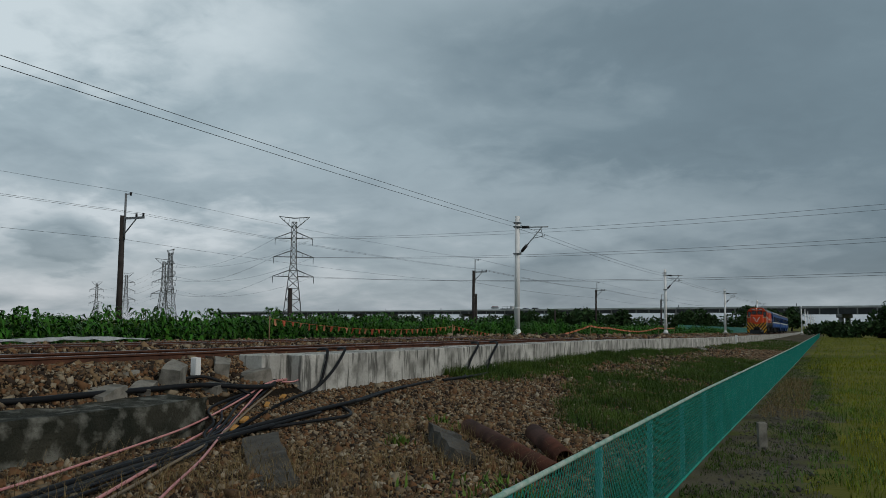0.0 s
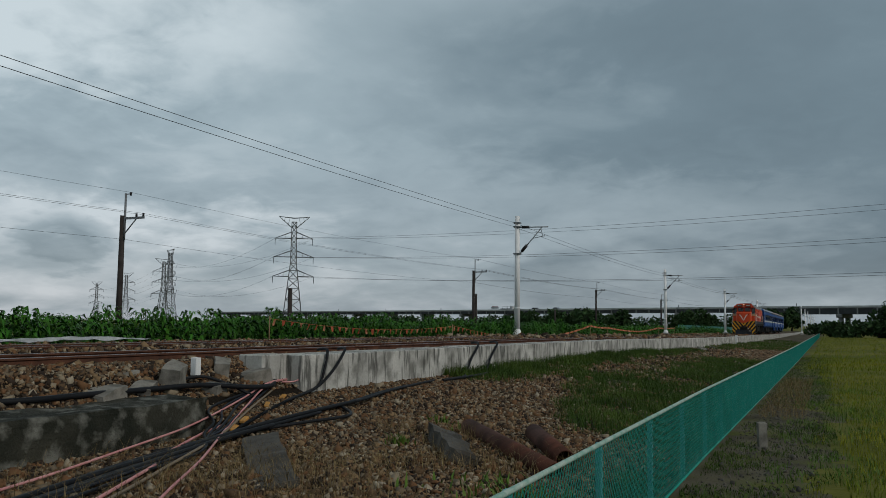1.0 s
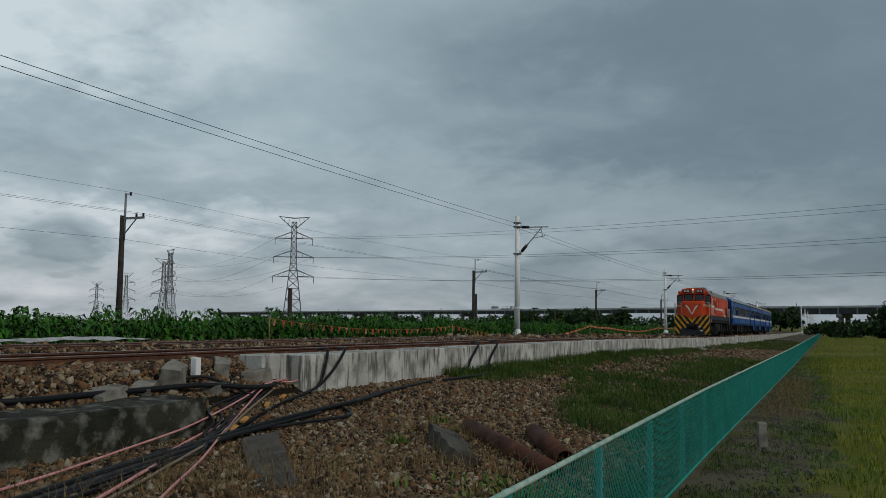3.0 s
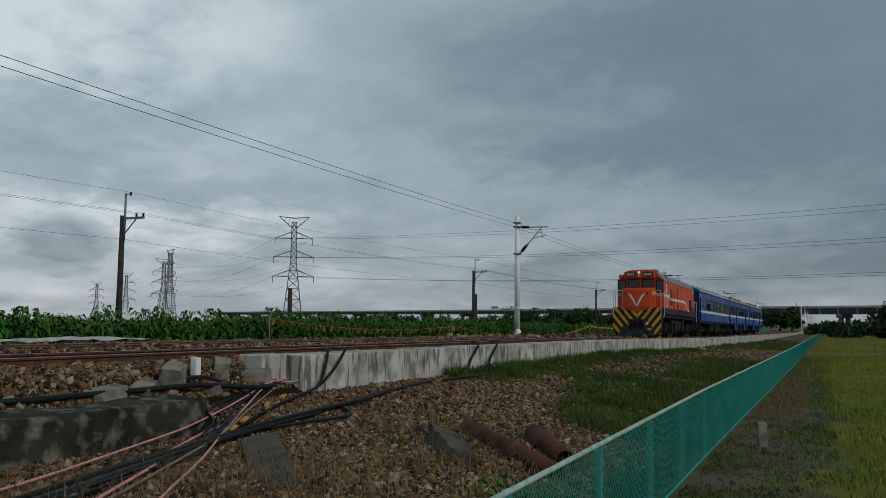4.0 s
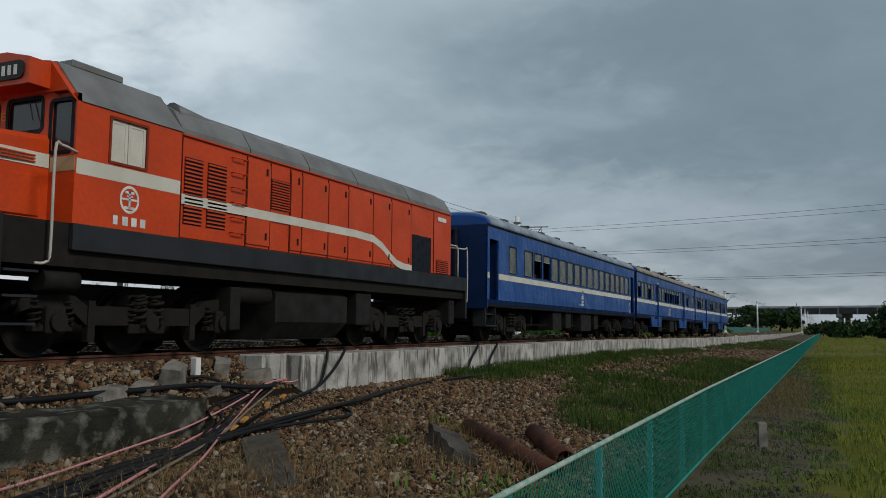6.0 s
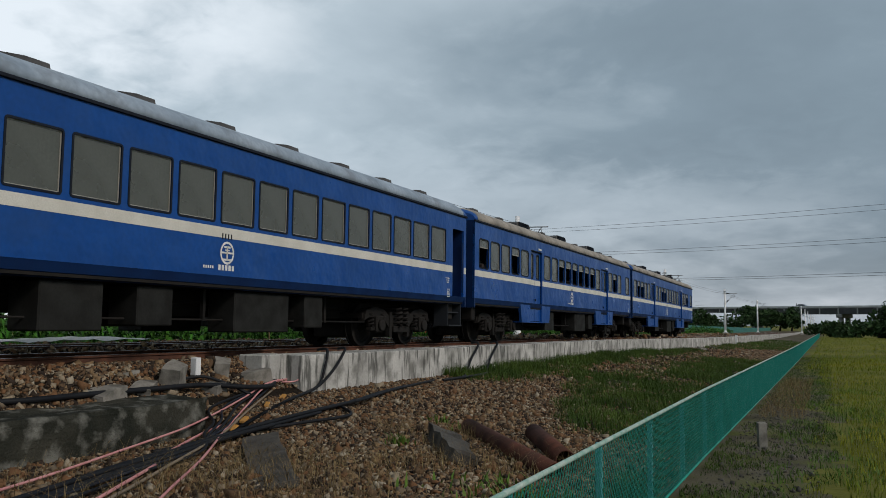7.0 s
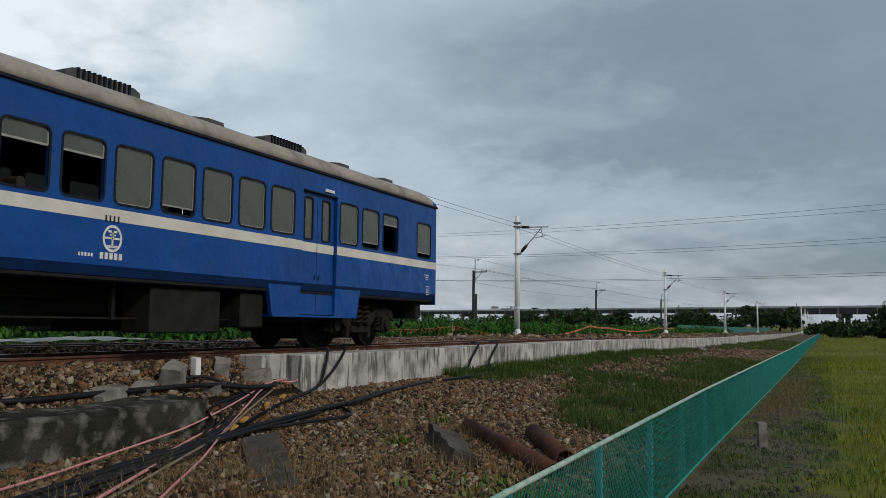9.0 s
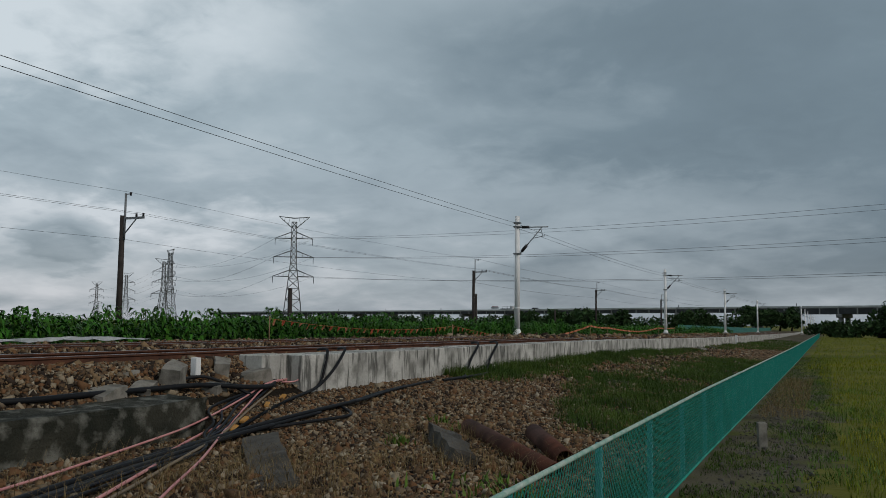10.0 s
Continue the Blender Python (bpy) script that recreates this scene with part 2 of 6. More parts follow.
def vary_stones():
    """Crushed stone of mixed kinds: rust-stained, tan, grey and dark pieces."""
    nt = M_STONE.node_tree
    N, L = nt.nodes.new, nt.links.new
    b = nt.nodes["Principled BSDF"]
    src = b.inputs["Base Color"].links[0].from_socket
    g, r, mx = N("ShaderNodeNewGeometry"), N("ShaderNodeValToRGB"), N("ShaderNodeMix")
    L(g.outputs["Random Per Island"], r.inputs[0])
    r.color_ramp.interpolation = "CONSTANT"
    e = r.color_ramp.elements
    e[0].position, e[0].color = 0.0, (0.030, 0.024, 0.019, 1)
    e[1].position, e[1].color = 0.22, (0.160, 0.082, 0.040, 1)
    for p, c in ((0.42, (0.095, 0.060, 0.035, 1)), (0.60, (0.215, 0.142, 0.078, 1)), (0.74, (0.130, 0.105, 0.078, 1)), (0.87, (0.26, 0.215, 0.155, 1)), (0.96, (0.33, 0.29, 0.225, 1))):
        e.new(p).color = c
    mx.data_type = "RGBA"
    mx.inputs[0].default_value = 0.75
    L(src, mx.inputs[6])
    L(r.outputs[0], mx.inputs[7])
    L(mx.outputs[2], b.inputs["Base Color"])


vary_stones()


# ---- mesh helpers ----
def part(name, bm, material, parent=None, label=""):
    me = bpy.data.meshes.new(name)
    if isinstance(bm, tuple):
        me.from_pydata(*bm)
    else:
        bm.to_mesh(me)
        bm.free()
    for mt in material if isinstance(material, (list, tuple)) else [material]:
        me.materials.append(mt)
    ob = new(name, me)
    if parent:
        ob.parent = parent
    if label:
        ob["label"] = label
    return ob


def add_box(bm, x0, x1, y0, y1, z0, z1, bevel=0.0, m=None):
    v = [bm.verts.new(p) for p in ((x0, y0, z0), (x1, y0, z0), (x1, y1, z0), (x0, y1, z0), (x0, y0, z1), (x1, y0, z1), (x1, y1, z1), (x0, y1, z1))]
    fs = [bm.faces.new([v[i] for i in q]) for q in ((3, 2, 1, 0), (4, 5, 6, 7), (0, 1, 5, 4), (1, 2, 6, 5), (2, 3, 7, 6), (3, 0, 4, 7))]
    if bevel:
        es = list({e for f in fs for e in f.edges})
        r = bmesh.ops.bevel(bm, geom=es, offset=bevel, segments=1, affect="EDGES")
        v = list({q for f in r["faces"] for q in f.verts} | {q for q in v if q.is_valid})
    if m is not None:
        bmesh.ops.transform(bm, matrix=m, verts=v)
    return v


def box(*a, **k):
    bm = bmesh.new()
    add_box(bm, *a, **k)
    return bm


def add_tube(bm, pts, r, seg=8, r_end=None, cap=True):
    """A round bar along a line of points."""
    pts = [Vector(p) for p in pts]
    rings = []
    for i, p in enumerate(pts):
        a, b = pts[max(0, i - 1)], pts[min(len(pts) - 1, i + 1)]
        d = (b - a).normalized()
        up = Vector((0, 0, 1)) if abs(d.z) < 0.95 else Vector((1, 0, 0))
        s = d.cross(up).normalized()
        u = s.cross(d)
        rr = r if r_end is None else r + (r_end - r) * i / (len(pts) - 1)
        rings.append([bm.verts.new(p + (s * math.cos(2 * math.pi * k / seg) + u * math.sin(2 * math.pi * k / seg)) * rr) for k in range(seg)])
    for a, b in zip(rings, rings[1:]):
        for k in range(seg):
            f = bm.faces.new((a[k], a[(k + 1) % seg], b[(k + 1) % seg], b[k]))
            f.smooth = True
    if cap:
        bm.faces.new(rings[0][::-1])
        bm.faces.new(rings[-1])


def tube(pts, r, seg=8, r_end=None):
    bm = bmesh.new()
    add_tube(bm, pts, r, seg, r_end)
    return bm


def add_prism(bm, poly, axis, a, b):
    """A polygon (two coordinates each) swept along an axis from a to b."""
    def P(q, t):
        return {"x": (t, q[0], q[1]), "y": (q[0], t, q[1]), "z": (q[0], q[1], t)}[axis]
    A, B = [bm.verts.new(P(q, a)) for q in poly], [bm.verts.new(P(q, b)) for q in poly]
    n = len(poly)
    fs = [bm.faces.new((A[i], A[(i + 1) % n], B[(i + 1) % n], B[i])) for i in range(n)]
    fs += [bm.faces.new(A[::-1]), bm.faces.new(B)]
    bmesh.ops.recalc_face_normals(bm, faces=fs)
    return fs


def prism(poly, axis, a, b):
    bm = bmesh.new()
    add_prism(bm, poly, axis, a, b)
    return bm


def curve_pts(pts, n=8):
    """Catmull-Rom line through the points."""
    p = [Vector(q) for q in pts]
    p = [p[0] * 2 - p[1]] + p + [p[-1] * 2 - p[-2]]
    out = []
    for i in range(1, len(p) - 2):
        for k in range(n):
            t = k / n
            a, b, c, d = p[i - 1], p[i], p[i + 1], p[i + 2]
            out.append(0.5 * ((2 * b) + (c - a) * t + (2 * a - 5 * b + 4 * c - d) * t * t + (3 * b - a - 3 * c + d) * t ** 3))
    out.append(p[-2])
    return out


def empty(name, label, category, group="", kind="", loc=(0, 0, 0)):
    ob = new(name)
    ob.location = loc
    ob.empty_display_size = 0.2
    return tagged(ob, label, category, group, kind)


# ---- ground ----
def ground_z(x, y):
    r = zt(y)
    bed = r - 0.17
    if x < -16.2:                                   # crop land beyond the tracks
        z = bed + (r * 0.4 - 0.75 - bed) * smooth(-16.2, -18.2, x)
        return z + 0.05 * n2(x, y, 0.7)
    if x < -8.85:
        mound = 0.10 * smooth(0.95, 0.35, abs(x + 11.9)) + 0.09 * smooth(0.5, 0.15, abs(x + 15.6))
        return bed + 0.03 + mound + 0.025 * n2(x, y, 2.0)
    # slope between the railway and the fence
    walled = smooth(11.5, 12.0, y)
    top = slope_top(y)
    s = (x + 7.9) / (FENCE + 7.9)
    if x > -7.9:
        z = top + (fz(y) - 0.02 - top) * min(1, max(0, s)) ** 0.9
        z += 0.10 * n2(x, y, 0.45) * smooth(-7.9, -6.5, x) * smooth(-1.6, -2.6, x)
        # hollow in front of the old abutment block
        hollow = (1 - walled) * smooth(9.8, 8.0, y)
        z += (-0.98 - z) * hollow * smooth(-7.5, -7.2, x) * smooth(-2.5, -5.0, x) * 0.9
    else:
        t = smooth(-8.75, -7.9, x)
        open_z = bed + (-0.56 - bed) * t
        z = open_z + (top - 0.1 - open_z) * walled * t
    if x > FENCE - 0.1:
        fade = smooth(22, 14, y)
        z = fz(y) + 0.03 * n2(x, y, 0.5) * fade
        if x > -0.3:
            z += 0.02 * n2(x, y, 1.7) * fade
    return z


def axis(stops):
    out = []
    for (a, b, step) in stops:
        n = max(1, round((b - a) / step))
        out += [a + (b - a) * i / n for i in range(n)]
    return out + [stops[-1][1]]


def build_ground():
    xs = axis([(-2500, -300, 440), (-300, -40, 20), (-40, -18.4, 1.2), (-18.4, -16, 0.4), (-16, -9, 0.5), (-9, -1, 0.1), (-1, 1.6, 0.1), (1.6, 4, 0.3), (4, 40, 3), (40, 300, 26), (300, 2500, 440)])
    ys = axis([(-400, -20, 40), (-20, 3, 1.0), (3, 22, 0.12), (22, 60, 0.5), (60, 300, 5), (300, 900, 50), (900, 4000, 620)])
    vs = [(x, y, ground_z(x, y)) for y in ys for x in xs]
    w = len(xs)
    fs = [(j * w + i, j * w + i + 1, (j + 1) * w + i + 1, (j + 1) * w + i) for j in range(len(ys) - 1) for i in range(w - 1)]
    ob = part("ground", (vs, [], fs), [M_SHADED_SOIL, M_PATH, M_FIELD, M_GRIT])
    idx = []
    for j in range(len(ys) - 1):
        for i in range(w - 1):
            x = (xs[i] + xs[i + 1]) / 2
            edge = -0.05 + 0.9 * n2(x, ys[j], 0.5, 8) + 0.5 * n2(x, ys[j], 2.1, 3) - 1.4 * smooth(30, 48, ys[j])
            # index 0, the earth darkened for shade between stones, ends at y = 58
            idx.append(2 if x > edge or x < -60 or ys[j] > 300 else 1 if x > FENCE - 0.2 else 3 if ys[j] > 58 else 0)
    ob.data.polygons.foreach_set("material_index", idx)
    ob.data.polygons.foreach_set("use_smooth", [True] * len(idx))
    tagged(ob, "bare earth and field ground along the railway", "ground", kind="structure")


build_ground()


def build_track(name, cx, label):
    th = empty(name, label, "track", kind="structure")
    ys = axis([(-40, 40, 2), (40, 260, 5)])
    for side in (-0.565, 0.565):
        # foot, web and head of a flat-bottomed rail
        prof = [(-0.062, -0.14), (0.062, -0.14), (0.062, -0.128), (0.012, -0.112), (0.010, -0.04), (0.033, -0.03), (0.033, -0.004), (0.026, 0.0), (-0.026, 0.0), (-0.033, -0.004), (-0.033, -0.03), (-0.010, -0.04), (-0.012, -0.112), (-0.062, -0.128)]
        vs, fs, mi = [], [], []
        n = len(prof)
        for y in ys:
            vs += [(cx + bend(y) + side + a, y, zt(y) + b) for a, b in prof]
        for j in range(len(ys) - 1):
            for k in range(n):
                fs.append((j * n + k, j * n + (k + 1) % n, (j + 1) * n + (k + 1) % n, (j + 1) * n + k))
                mi.append(1 if k in (6, 7, 8) else 0)
        ob = part("rail", (vs, [], fs), [M_RUST, M_RAILTOP], th)
        ob.data.polygons.foreach_set("material_index", mi)
    me = None
    y = -12.0
    while y < 130:
        if me is None:
            bm = box(-1.05, 1.05, -0.11, 0.11, -0.16, 0.0, bevel=0.012)
            ob = part("sleeper", bm, M_SLEEPER, th)
            me = ob.data
        else:
            ob = new("sleeper", me)
            ob.parent = th
        ob.location = (cx + bend(y), y, zt(y) - 0.15)
        y += 0.62
    return th


build_track("railway_track", TRACK, "rusty steel rails on timber sleepers in ballast")
build_track("railway_track", TRACK2, "second pair of rusty rails on ballast")


def wall_top(y):
    return zt(y) - 0.05 - 0.03 * smooth(30, 60, y)


def build_wall():
    th = empty("retaining_wall", "white-grey concrete retaining wall with dark run-off streaks", "wall", kind="structure")
    y = 11.7
    rng = random.Random(3)
    while y < 300:
        ln = 2.4 if y < 80 else 6.0
        e = rng.uniform(-0.012, 0.012)
        bm = bmesh.new()
        zz0, zz1 = wall_top(y) + rng.uniform(-0.012, 0.012), wall_top(y + ln) + rng.uniform(-0.012, 0.012)
        v = add_box(bm, -8.66, -7.9 + e, y, y + ln - 0.012, -1, 0)
        for q in v:
            top = q.co.z > -0.5
            q.co.z = (zz0 if q.co.y < y + ln / 2 else zz1) if top else min(-1.0, slope_top(y) - 0.4)
        bmesh.ops.bevel(bm, geom=[g for g in bm.edges], offset=0.012, segments=1, affect="EDGES")
        part("wall_block", bm, M_WALL, th)
        y += ln


M_WALL = mat("streaked_white_concrete", (0.58, 0.57, 0.53), (0.33, 0.325, 0.30), scale=0.9, fine=30, bump=0.5, stain=(0.10, 0.10, 0.085), stain_scale=2.2, stain_amt=0.7)


def streak_wall():
    """Dark vertical run-off streaks."""
    nt = M_WALL.node_tree
    N, L = nt.nodes.new, nt.links.new
    b = nt.nodes["Principled BSDF"]
    src = b.inputs["Base Color"].links[0].from_socket
    tc, mp, nz, mr, mx = N("ShaderNodeTexCoord"), N("ShaderNodeMapping"), N("ShaderNodeTexNoise"), N("ShaderNodeMapRange"), N("ShaderNodeMix")
    mp.inputs["Scale"].default_value = (7.0, 7.0, 1.1)
    L(tc.outputs["Object"], mp.inputs[0])
    L(mp.outputs[0], nz.inputs["Vector"])
    nz.inputs["Scale"].default_value, nz.inputs["Detail"].default_value = 1.6, 5
    L(nz.outputs["Fac"], mr.inputs[0])
    for j, v in enumerate((0.50, 0.64, 0.0, 0.8)):
        mr.inputs[j + 1].default_value = v
    mx.data_type = "RGBA"
    L(mr.outputs[0], mx.inputs[0])
    L(src, mx.inputs[6])
    mx.inputs[7].default_value = (0.05, 0.05, 0.045, 1)
    L(mx.outputs[2], b.inputs["Base Color"])


streak_wall()
build_wall()


def wall_end():
    """Older set-back length of wall before the first block, with a broken nib."""
    bm = bmesh.new()
    add_box(bm, -8.66, -8.18, 11.02, 11.69, -1.0, -0.035, bevel=0.02)
    ob = part("old_wall_end", bm, M_WALL)
    tagged(ob, "set-back grey concrete wall end with worn edges", "wall", kind="structure")


wall_end()


# ---- fence ----
def build_fence():
    th = empty("chain_link_fence", "green coated chain-link fence with a pale top rail", "fence")
    top, y0, y1 = 0.93, 2.2, 204
    line = [y0, 12] + list(range(20, 204, 8)) + [y1]
    part("top_rail", tube([(FENCE, y, fz(y) + top) for y in line], 0.018, 8), M_FENCECAP, th, "worn pale green top rail")
    part("bottom_rail", tube([(FENCE, y, fz(y) + 0.05) for y in line], 0.015, 6), M_FENCE, th)
    me = None
    for k in range(101):
        y = 2.34 + 1.985 * k
        if me is None:
            bm = bmesh.new()
            add_box(bm, -0.024, 0.024, -0.024, 0.024, -0.15, top - 0.01, bevel=0.006)
            ob = part("fence_post", bm, M_FENCEPOST, th)
            me = ob.data
        else:
            ob = new("fence_post", me)
            ob.parent = th
        ob.location = (FENCE - 0.045, y, fz(y))
    # woven wires, each a thin three-sided bar
    vs, fs = [], []

    def wire(a, b, r):
        a, b = Vector(a), Vector(b)
        d = (b - a).normalized()
        s = d.cross(Vector((1, 0, 0))).normalized()
        u = Vector((1, 0, 0))
        i = len(vs)
        for p in (a, b):
            for ang in (0.5, 2.6, 4.7):
                vs.append(tuple(p + (s * math.cos(ang) + u * math.sin(ang)) * r))
        for k in range(3):
            fs.append((i + k, i + (k + 1) % 3, i + 3 + (k + 1) % 3, i + 3 + k))

    hgt = top - 0.06
    for ya, yb, step, r in ((2.2, 22, 0.062, 0.0029), (22, 60, 0.085, 0.0052), (60, 204, 0.17, 0.012)):
        y = ya
        while y < yb:
            q = y + hgt * 0.8
            wire((FENCE + 0.004, y, fz(y) + 0.05), (FENCE + 0.004, q, fz(q) + 0.05 + hgt), r)
            wire((FENCE - 0.004, q, fz(q) + 0.05), (FENCE - 0.004, y, fz(y) + 0.05 + hgt), r)
            y += step
    ob = part("wire_mesh", (vs, [], fs), M_FENCE, th, "green woven wire mesh")
    ob["kind"] = "stuff"


build_fence()


# ---- overhead line masts ----
MASTS = [(-17, 48.0), (-16.6, 97.0), (-15.4, 147.0), (-14.05, 200.0)]


def build_mast():
    th = empty("catenary_mast", "white painted round catenary mast on a concrete base", "mast", "overhead line masts")
    part("pole", tube([(0, 0, 0.1), (0, 0, 7.3)], 0.17, 16, 0.14), M_WHITE, th)
    part("base", box(-0.4, 0.4, -0.4, 0.4, -0.4, 0.12, bevel=0.03), M_CONC, th)
    fl = bmesh.new()
    add_tube(fl, [(0, 0, 0.12), (0, 0, 0.20), (0, 0, 0.45)], 0.33, 12, 0.18)
    part("flange", fl, M_WHITE, th)
    part("collar", tube([(0, 0, 1.66), (0, 0, 1.74)], 0.19, 16), M_WHITE, th)
    part("top_arm", tube([(0.15, 0, 6.62), (1.95, 0, 6.58)], 0.035, 8), M_STEEL, th)
    part("insulator", tube([(0.3, 0, 6.62), (0.75, 0, 6.61)], 0.085, 10), M_DARKSTEEL, th, "dark ribbed insulator")
    part("stay_arm", tube([(0.16, 0, 5.0), (1.55, 0, 6.55)], 0.032, 8), M_STEEL, th)
    part("insulator", tube([(0.28, 0, 5.14), (0.62, 0, 5.52)], 0.09, 10), M_DARKSTEEL, th, "dark ribbed insulator")
    part("registration_arm", tube([(1.0, 0, 5.92), (1.75, 0, 6.05)], 0.022, 6), M_STEEL, th)
    part("dropper", tube([(1.5, 0, 6.5), (1.62, 0, 6.04)], 0.018, 6), M_STEEL, th)
    for z in (6.9, 6.65, 5.0):
        part("bracket", box(-0.2, 0.2, -0.19, 0.19, z - 0.04, z + 0.04), M_STEEL, th)
    return th


def place_masts():
    first = build_mast()
    for k, (x, y) in enumerate(MASTS):
        m = pose(x, y, zt(y) - 0.1 + 0.12 * smooth(40, 80, y))
        if k == 0:
            first.matrix_basis = m
        else:
            copy_thing(first, m)
    for y in (247, 290, 335, 385, 440, 500):
        copy_thing(first, pose(-6.2, y, zt(y) - 0.1, 0, 0, 180))


place_masts()


# ---- train ----
M_GLASS = mat("dusty_grey_glass", (0.15, 0.16, 0.135), (0.12, 0.13, 0.11), rough=0.22, scale=1.5, fine=25, bump=0.02)
M_GLASS.node_tree.nodes["Principled BSDF"].inputs["Transmission Weight"].default_value = 0.35
M_CABGLASS = mat("dark_cab_glass", (0.05, 0.06, 0.06), (0.04, 0.045, 0.045), rough=0.08, scale=2, bump=0.0)
M_CABGLASS.node_tree.nodes["Principled BSDF"].inputs["Transmission Weight"].default_value = 0.5
M_WINFRAME = mat("aluminium_window_frame", (0.42, 0.41, 0.36), (0.33, 0.32, 0.28), metal=0.4, rough=0.5, bump=0.03)
M_GASKET = mat("black_rubber_gasket", (0.012, 0.016, 0.025), rough=0.7, bump=0.0)
M_INTERIOR = mat("dim_green_interior", (0.08, 0.10, 0.085), (0.06, 0.075, 0.065), rough=0.8)
M_LAMP = bpy.data.materials.new("lit_headlamp")
M_LAMP.use_nodes = True
_b = M_LAMP.node_tree.nodes["Principled BSDF"]
_b.inputs["Base Color"].default_value = (0.8, 0.75, 0.65, 1)
_b.inputs["Roughness"].default_value = 0.15
_b.inputs["Emission Color"].default_value = (1.0, 0.62, 0.32, 1)
_b.inputs["Emission Strength"].default_value = 0.55
M_REDLENS = mat("dark_red_lens", (0.20, 0.012, 0.01), rough=0.2, bump=0.0)
M_CHROME = mat("pale_painted_rail", (0.52, 0.50, 0.45), (0.42, 0.40, 0.36), rough=0.45, bump=0.03)

CACHE = {}


def shared(key, name, make, material, parent, m, label=""):
    """A part whose mesh is built once and shared by all alike parts."""
    if key not in CACHE:
        ob = part(name, make(), material, parent, label)
        CACHE[key] = ob.data
    else:
        ob = new(name, CACHE[key])
        ob.parent = parent
        if label:
            ob["label"] = label
    ob.matrix_basis = m
    return ob


def rrect(w, h, r, n=4):
    """Outline of a rounded rectangle about the origin."""
    out = []
    for cx, cy, a0 in ((w / 2 - r, h / 2 - r, 0), (-w / 2 + r, h / 2 - r, 90), (-w / 2 + r, -h / 2 + r, 180), (w / 2 - r, -h / 2 + r, 270)):
        for k in range(n + 1):
            a = radians(a0 + 90 * k / n)
            out.append((cx + r * math.cos(a), cy + r * math.sin(a)))
    return out


def ring_mesh(w, h, r, band, depth):
    """A rounded rectangular frame in the y-z plane, its outer face towards +x."""
    bm = bmesh.new()
    A, B = rrect(w, h, r), rrect(w - 2 * band, h - 2 * band, max(0.01, r - band))
    rows = [[bm.verts.new((x, *q)) for q in poly] for x, poly in ((0, A), (depth, A), (depth, B), (0, B))]
    n = len(A)
    for a, b in zip(rows, rows[1:] + rows[:1]):
        for k in range(n):
            bm.faces.new((a[k], a[(k + 1) % n], b[(k + 1) % n], b[k]))
    bmesh.ops.recalc_face_normals(bm, faces=bm.faces)
    return bm


def surround(w, h, r, depth):
    """A reveal that is square outside and rounded inside."""
    bm = bmesh.new()
    A, B = rrect(w + 0.006, h + 0.006, 0.002), rrect(w - 0.004, h - 0.004, r)
    rows = [[bm.verts.new((x, *q)) for q in poly] for x, poly in ((0, A), (depth, A), (depth, B), (0, B))]
    n = len(A)
    for a, b in zip(rows, rows[1:] + rows[:1]):
        for k in range(n):
            bm.faces.new((a[k], a[(k + 1) % n], b[(k + 1) % n], b[k]))
    bmesh.ops.recalc_face_normals(bm, faces=bm.faces)
    return bm


def panel_with_openings(y0, y1, z0, z1, holes, x0, x1):
    """A thick flat wall with rectangular openings through it."""
    ys = sorted({y0, y1, *[h[0] for h in holes], *[h[1] for h in holes]})
    zs = sorted({z0, z1, *[min(z1, max(z0, h[k])) for h in holes for k in (2, 3)]})
    solid = {}
    for i in range(len(ys) - 1):
        for j in range(len(zs) - 1):
            cy, cz = (ys[i] + ys[i + 1]) / 2, (zs[j] + zs[j + 1]) / 2
            solid[i, j] = not any(h[0] < cy < h[1] and h[2] < cz < h[3] for h in holes)
    bm = bmesh.new()
    vv = {}

    def V(i, j, x):
        if (i, j, x) not in vv:
            vv[i, j, x] = bm.verts.new((x, ys[i], zs[j]))
        return vv[i, j, x]

    for (i, j), s in solid.items():
        if not s:
            continue
        bm.faces.new((V(i, j, x1), V(i + 1, j, x1), V(i + 1, j + 1, x1), V(i, j + 1, x1)))
        bm.faces.new((V(i, j + 1, x0), V(i + 1, j + 1, x0), V(i + 1, j, x0), V(i, j, x0)))
        for di, dj, a, b in ((-1, 0, (i, j), (i, j + 1)), (1, 0, (i + 1, j + 1), (i + 1, j)), (0, -1, (i + 1, j), (i, j)), (0, 1, (i, j + 1), (i + 1, j + 1))):
            if not solid.get((i + di, j + dj), False):
                bm.faces.new((V(*a, x0), V(*a, x1), V(*b, x1), V(*b, x0)))
    bmesh.ops.recalc_face_normals(bm, faces=bm.faces)
    return bm


WHEEL_R = 0.46
WHEELSETS = []


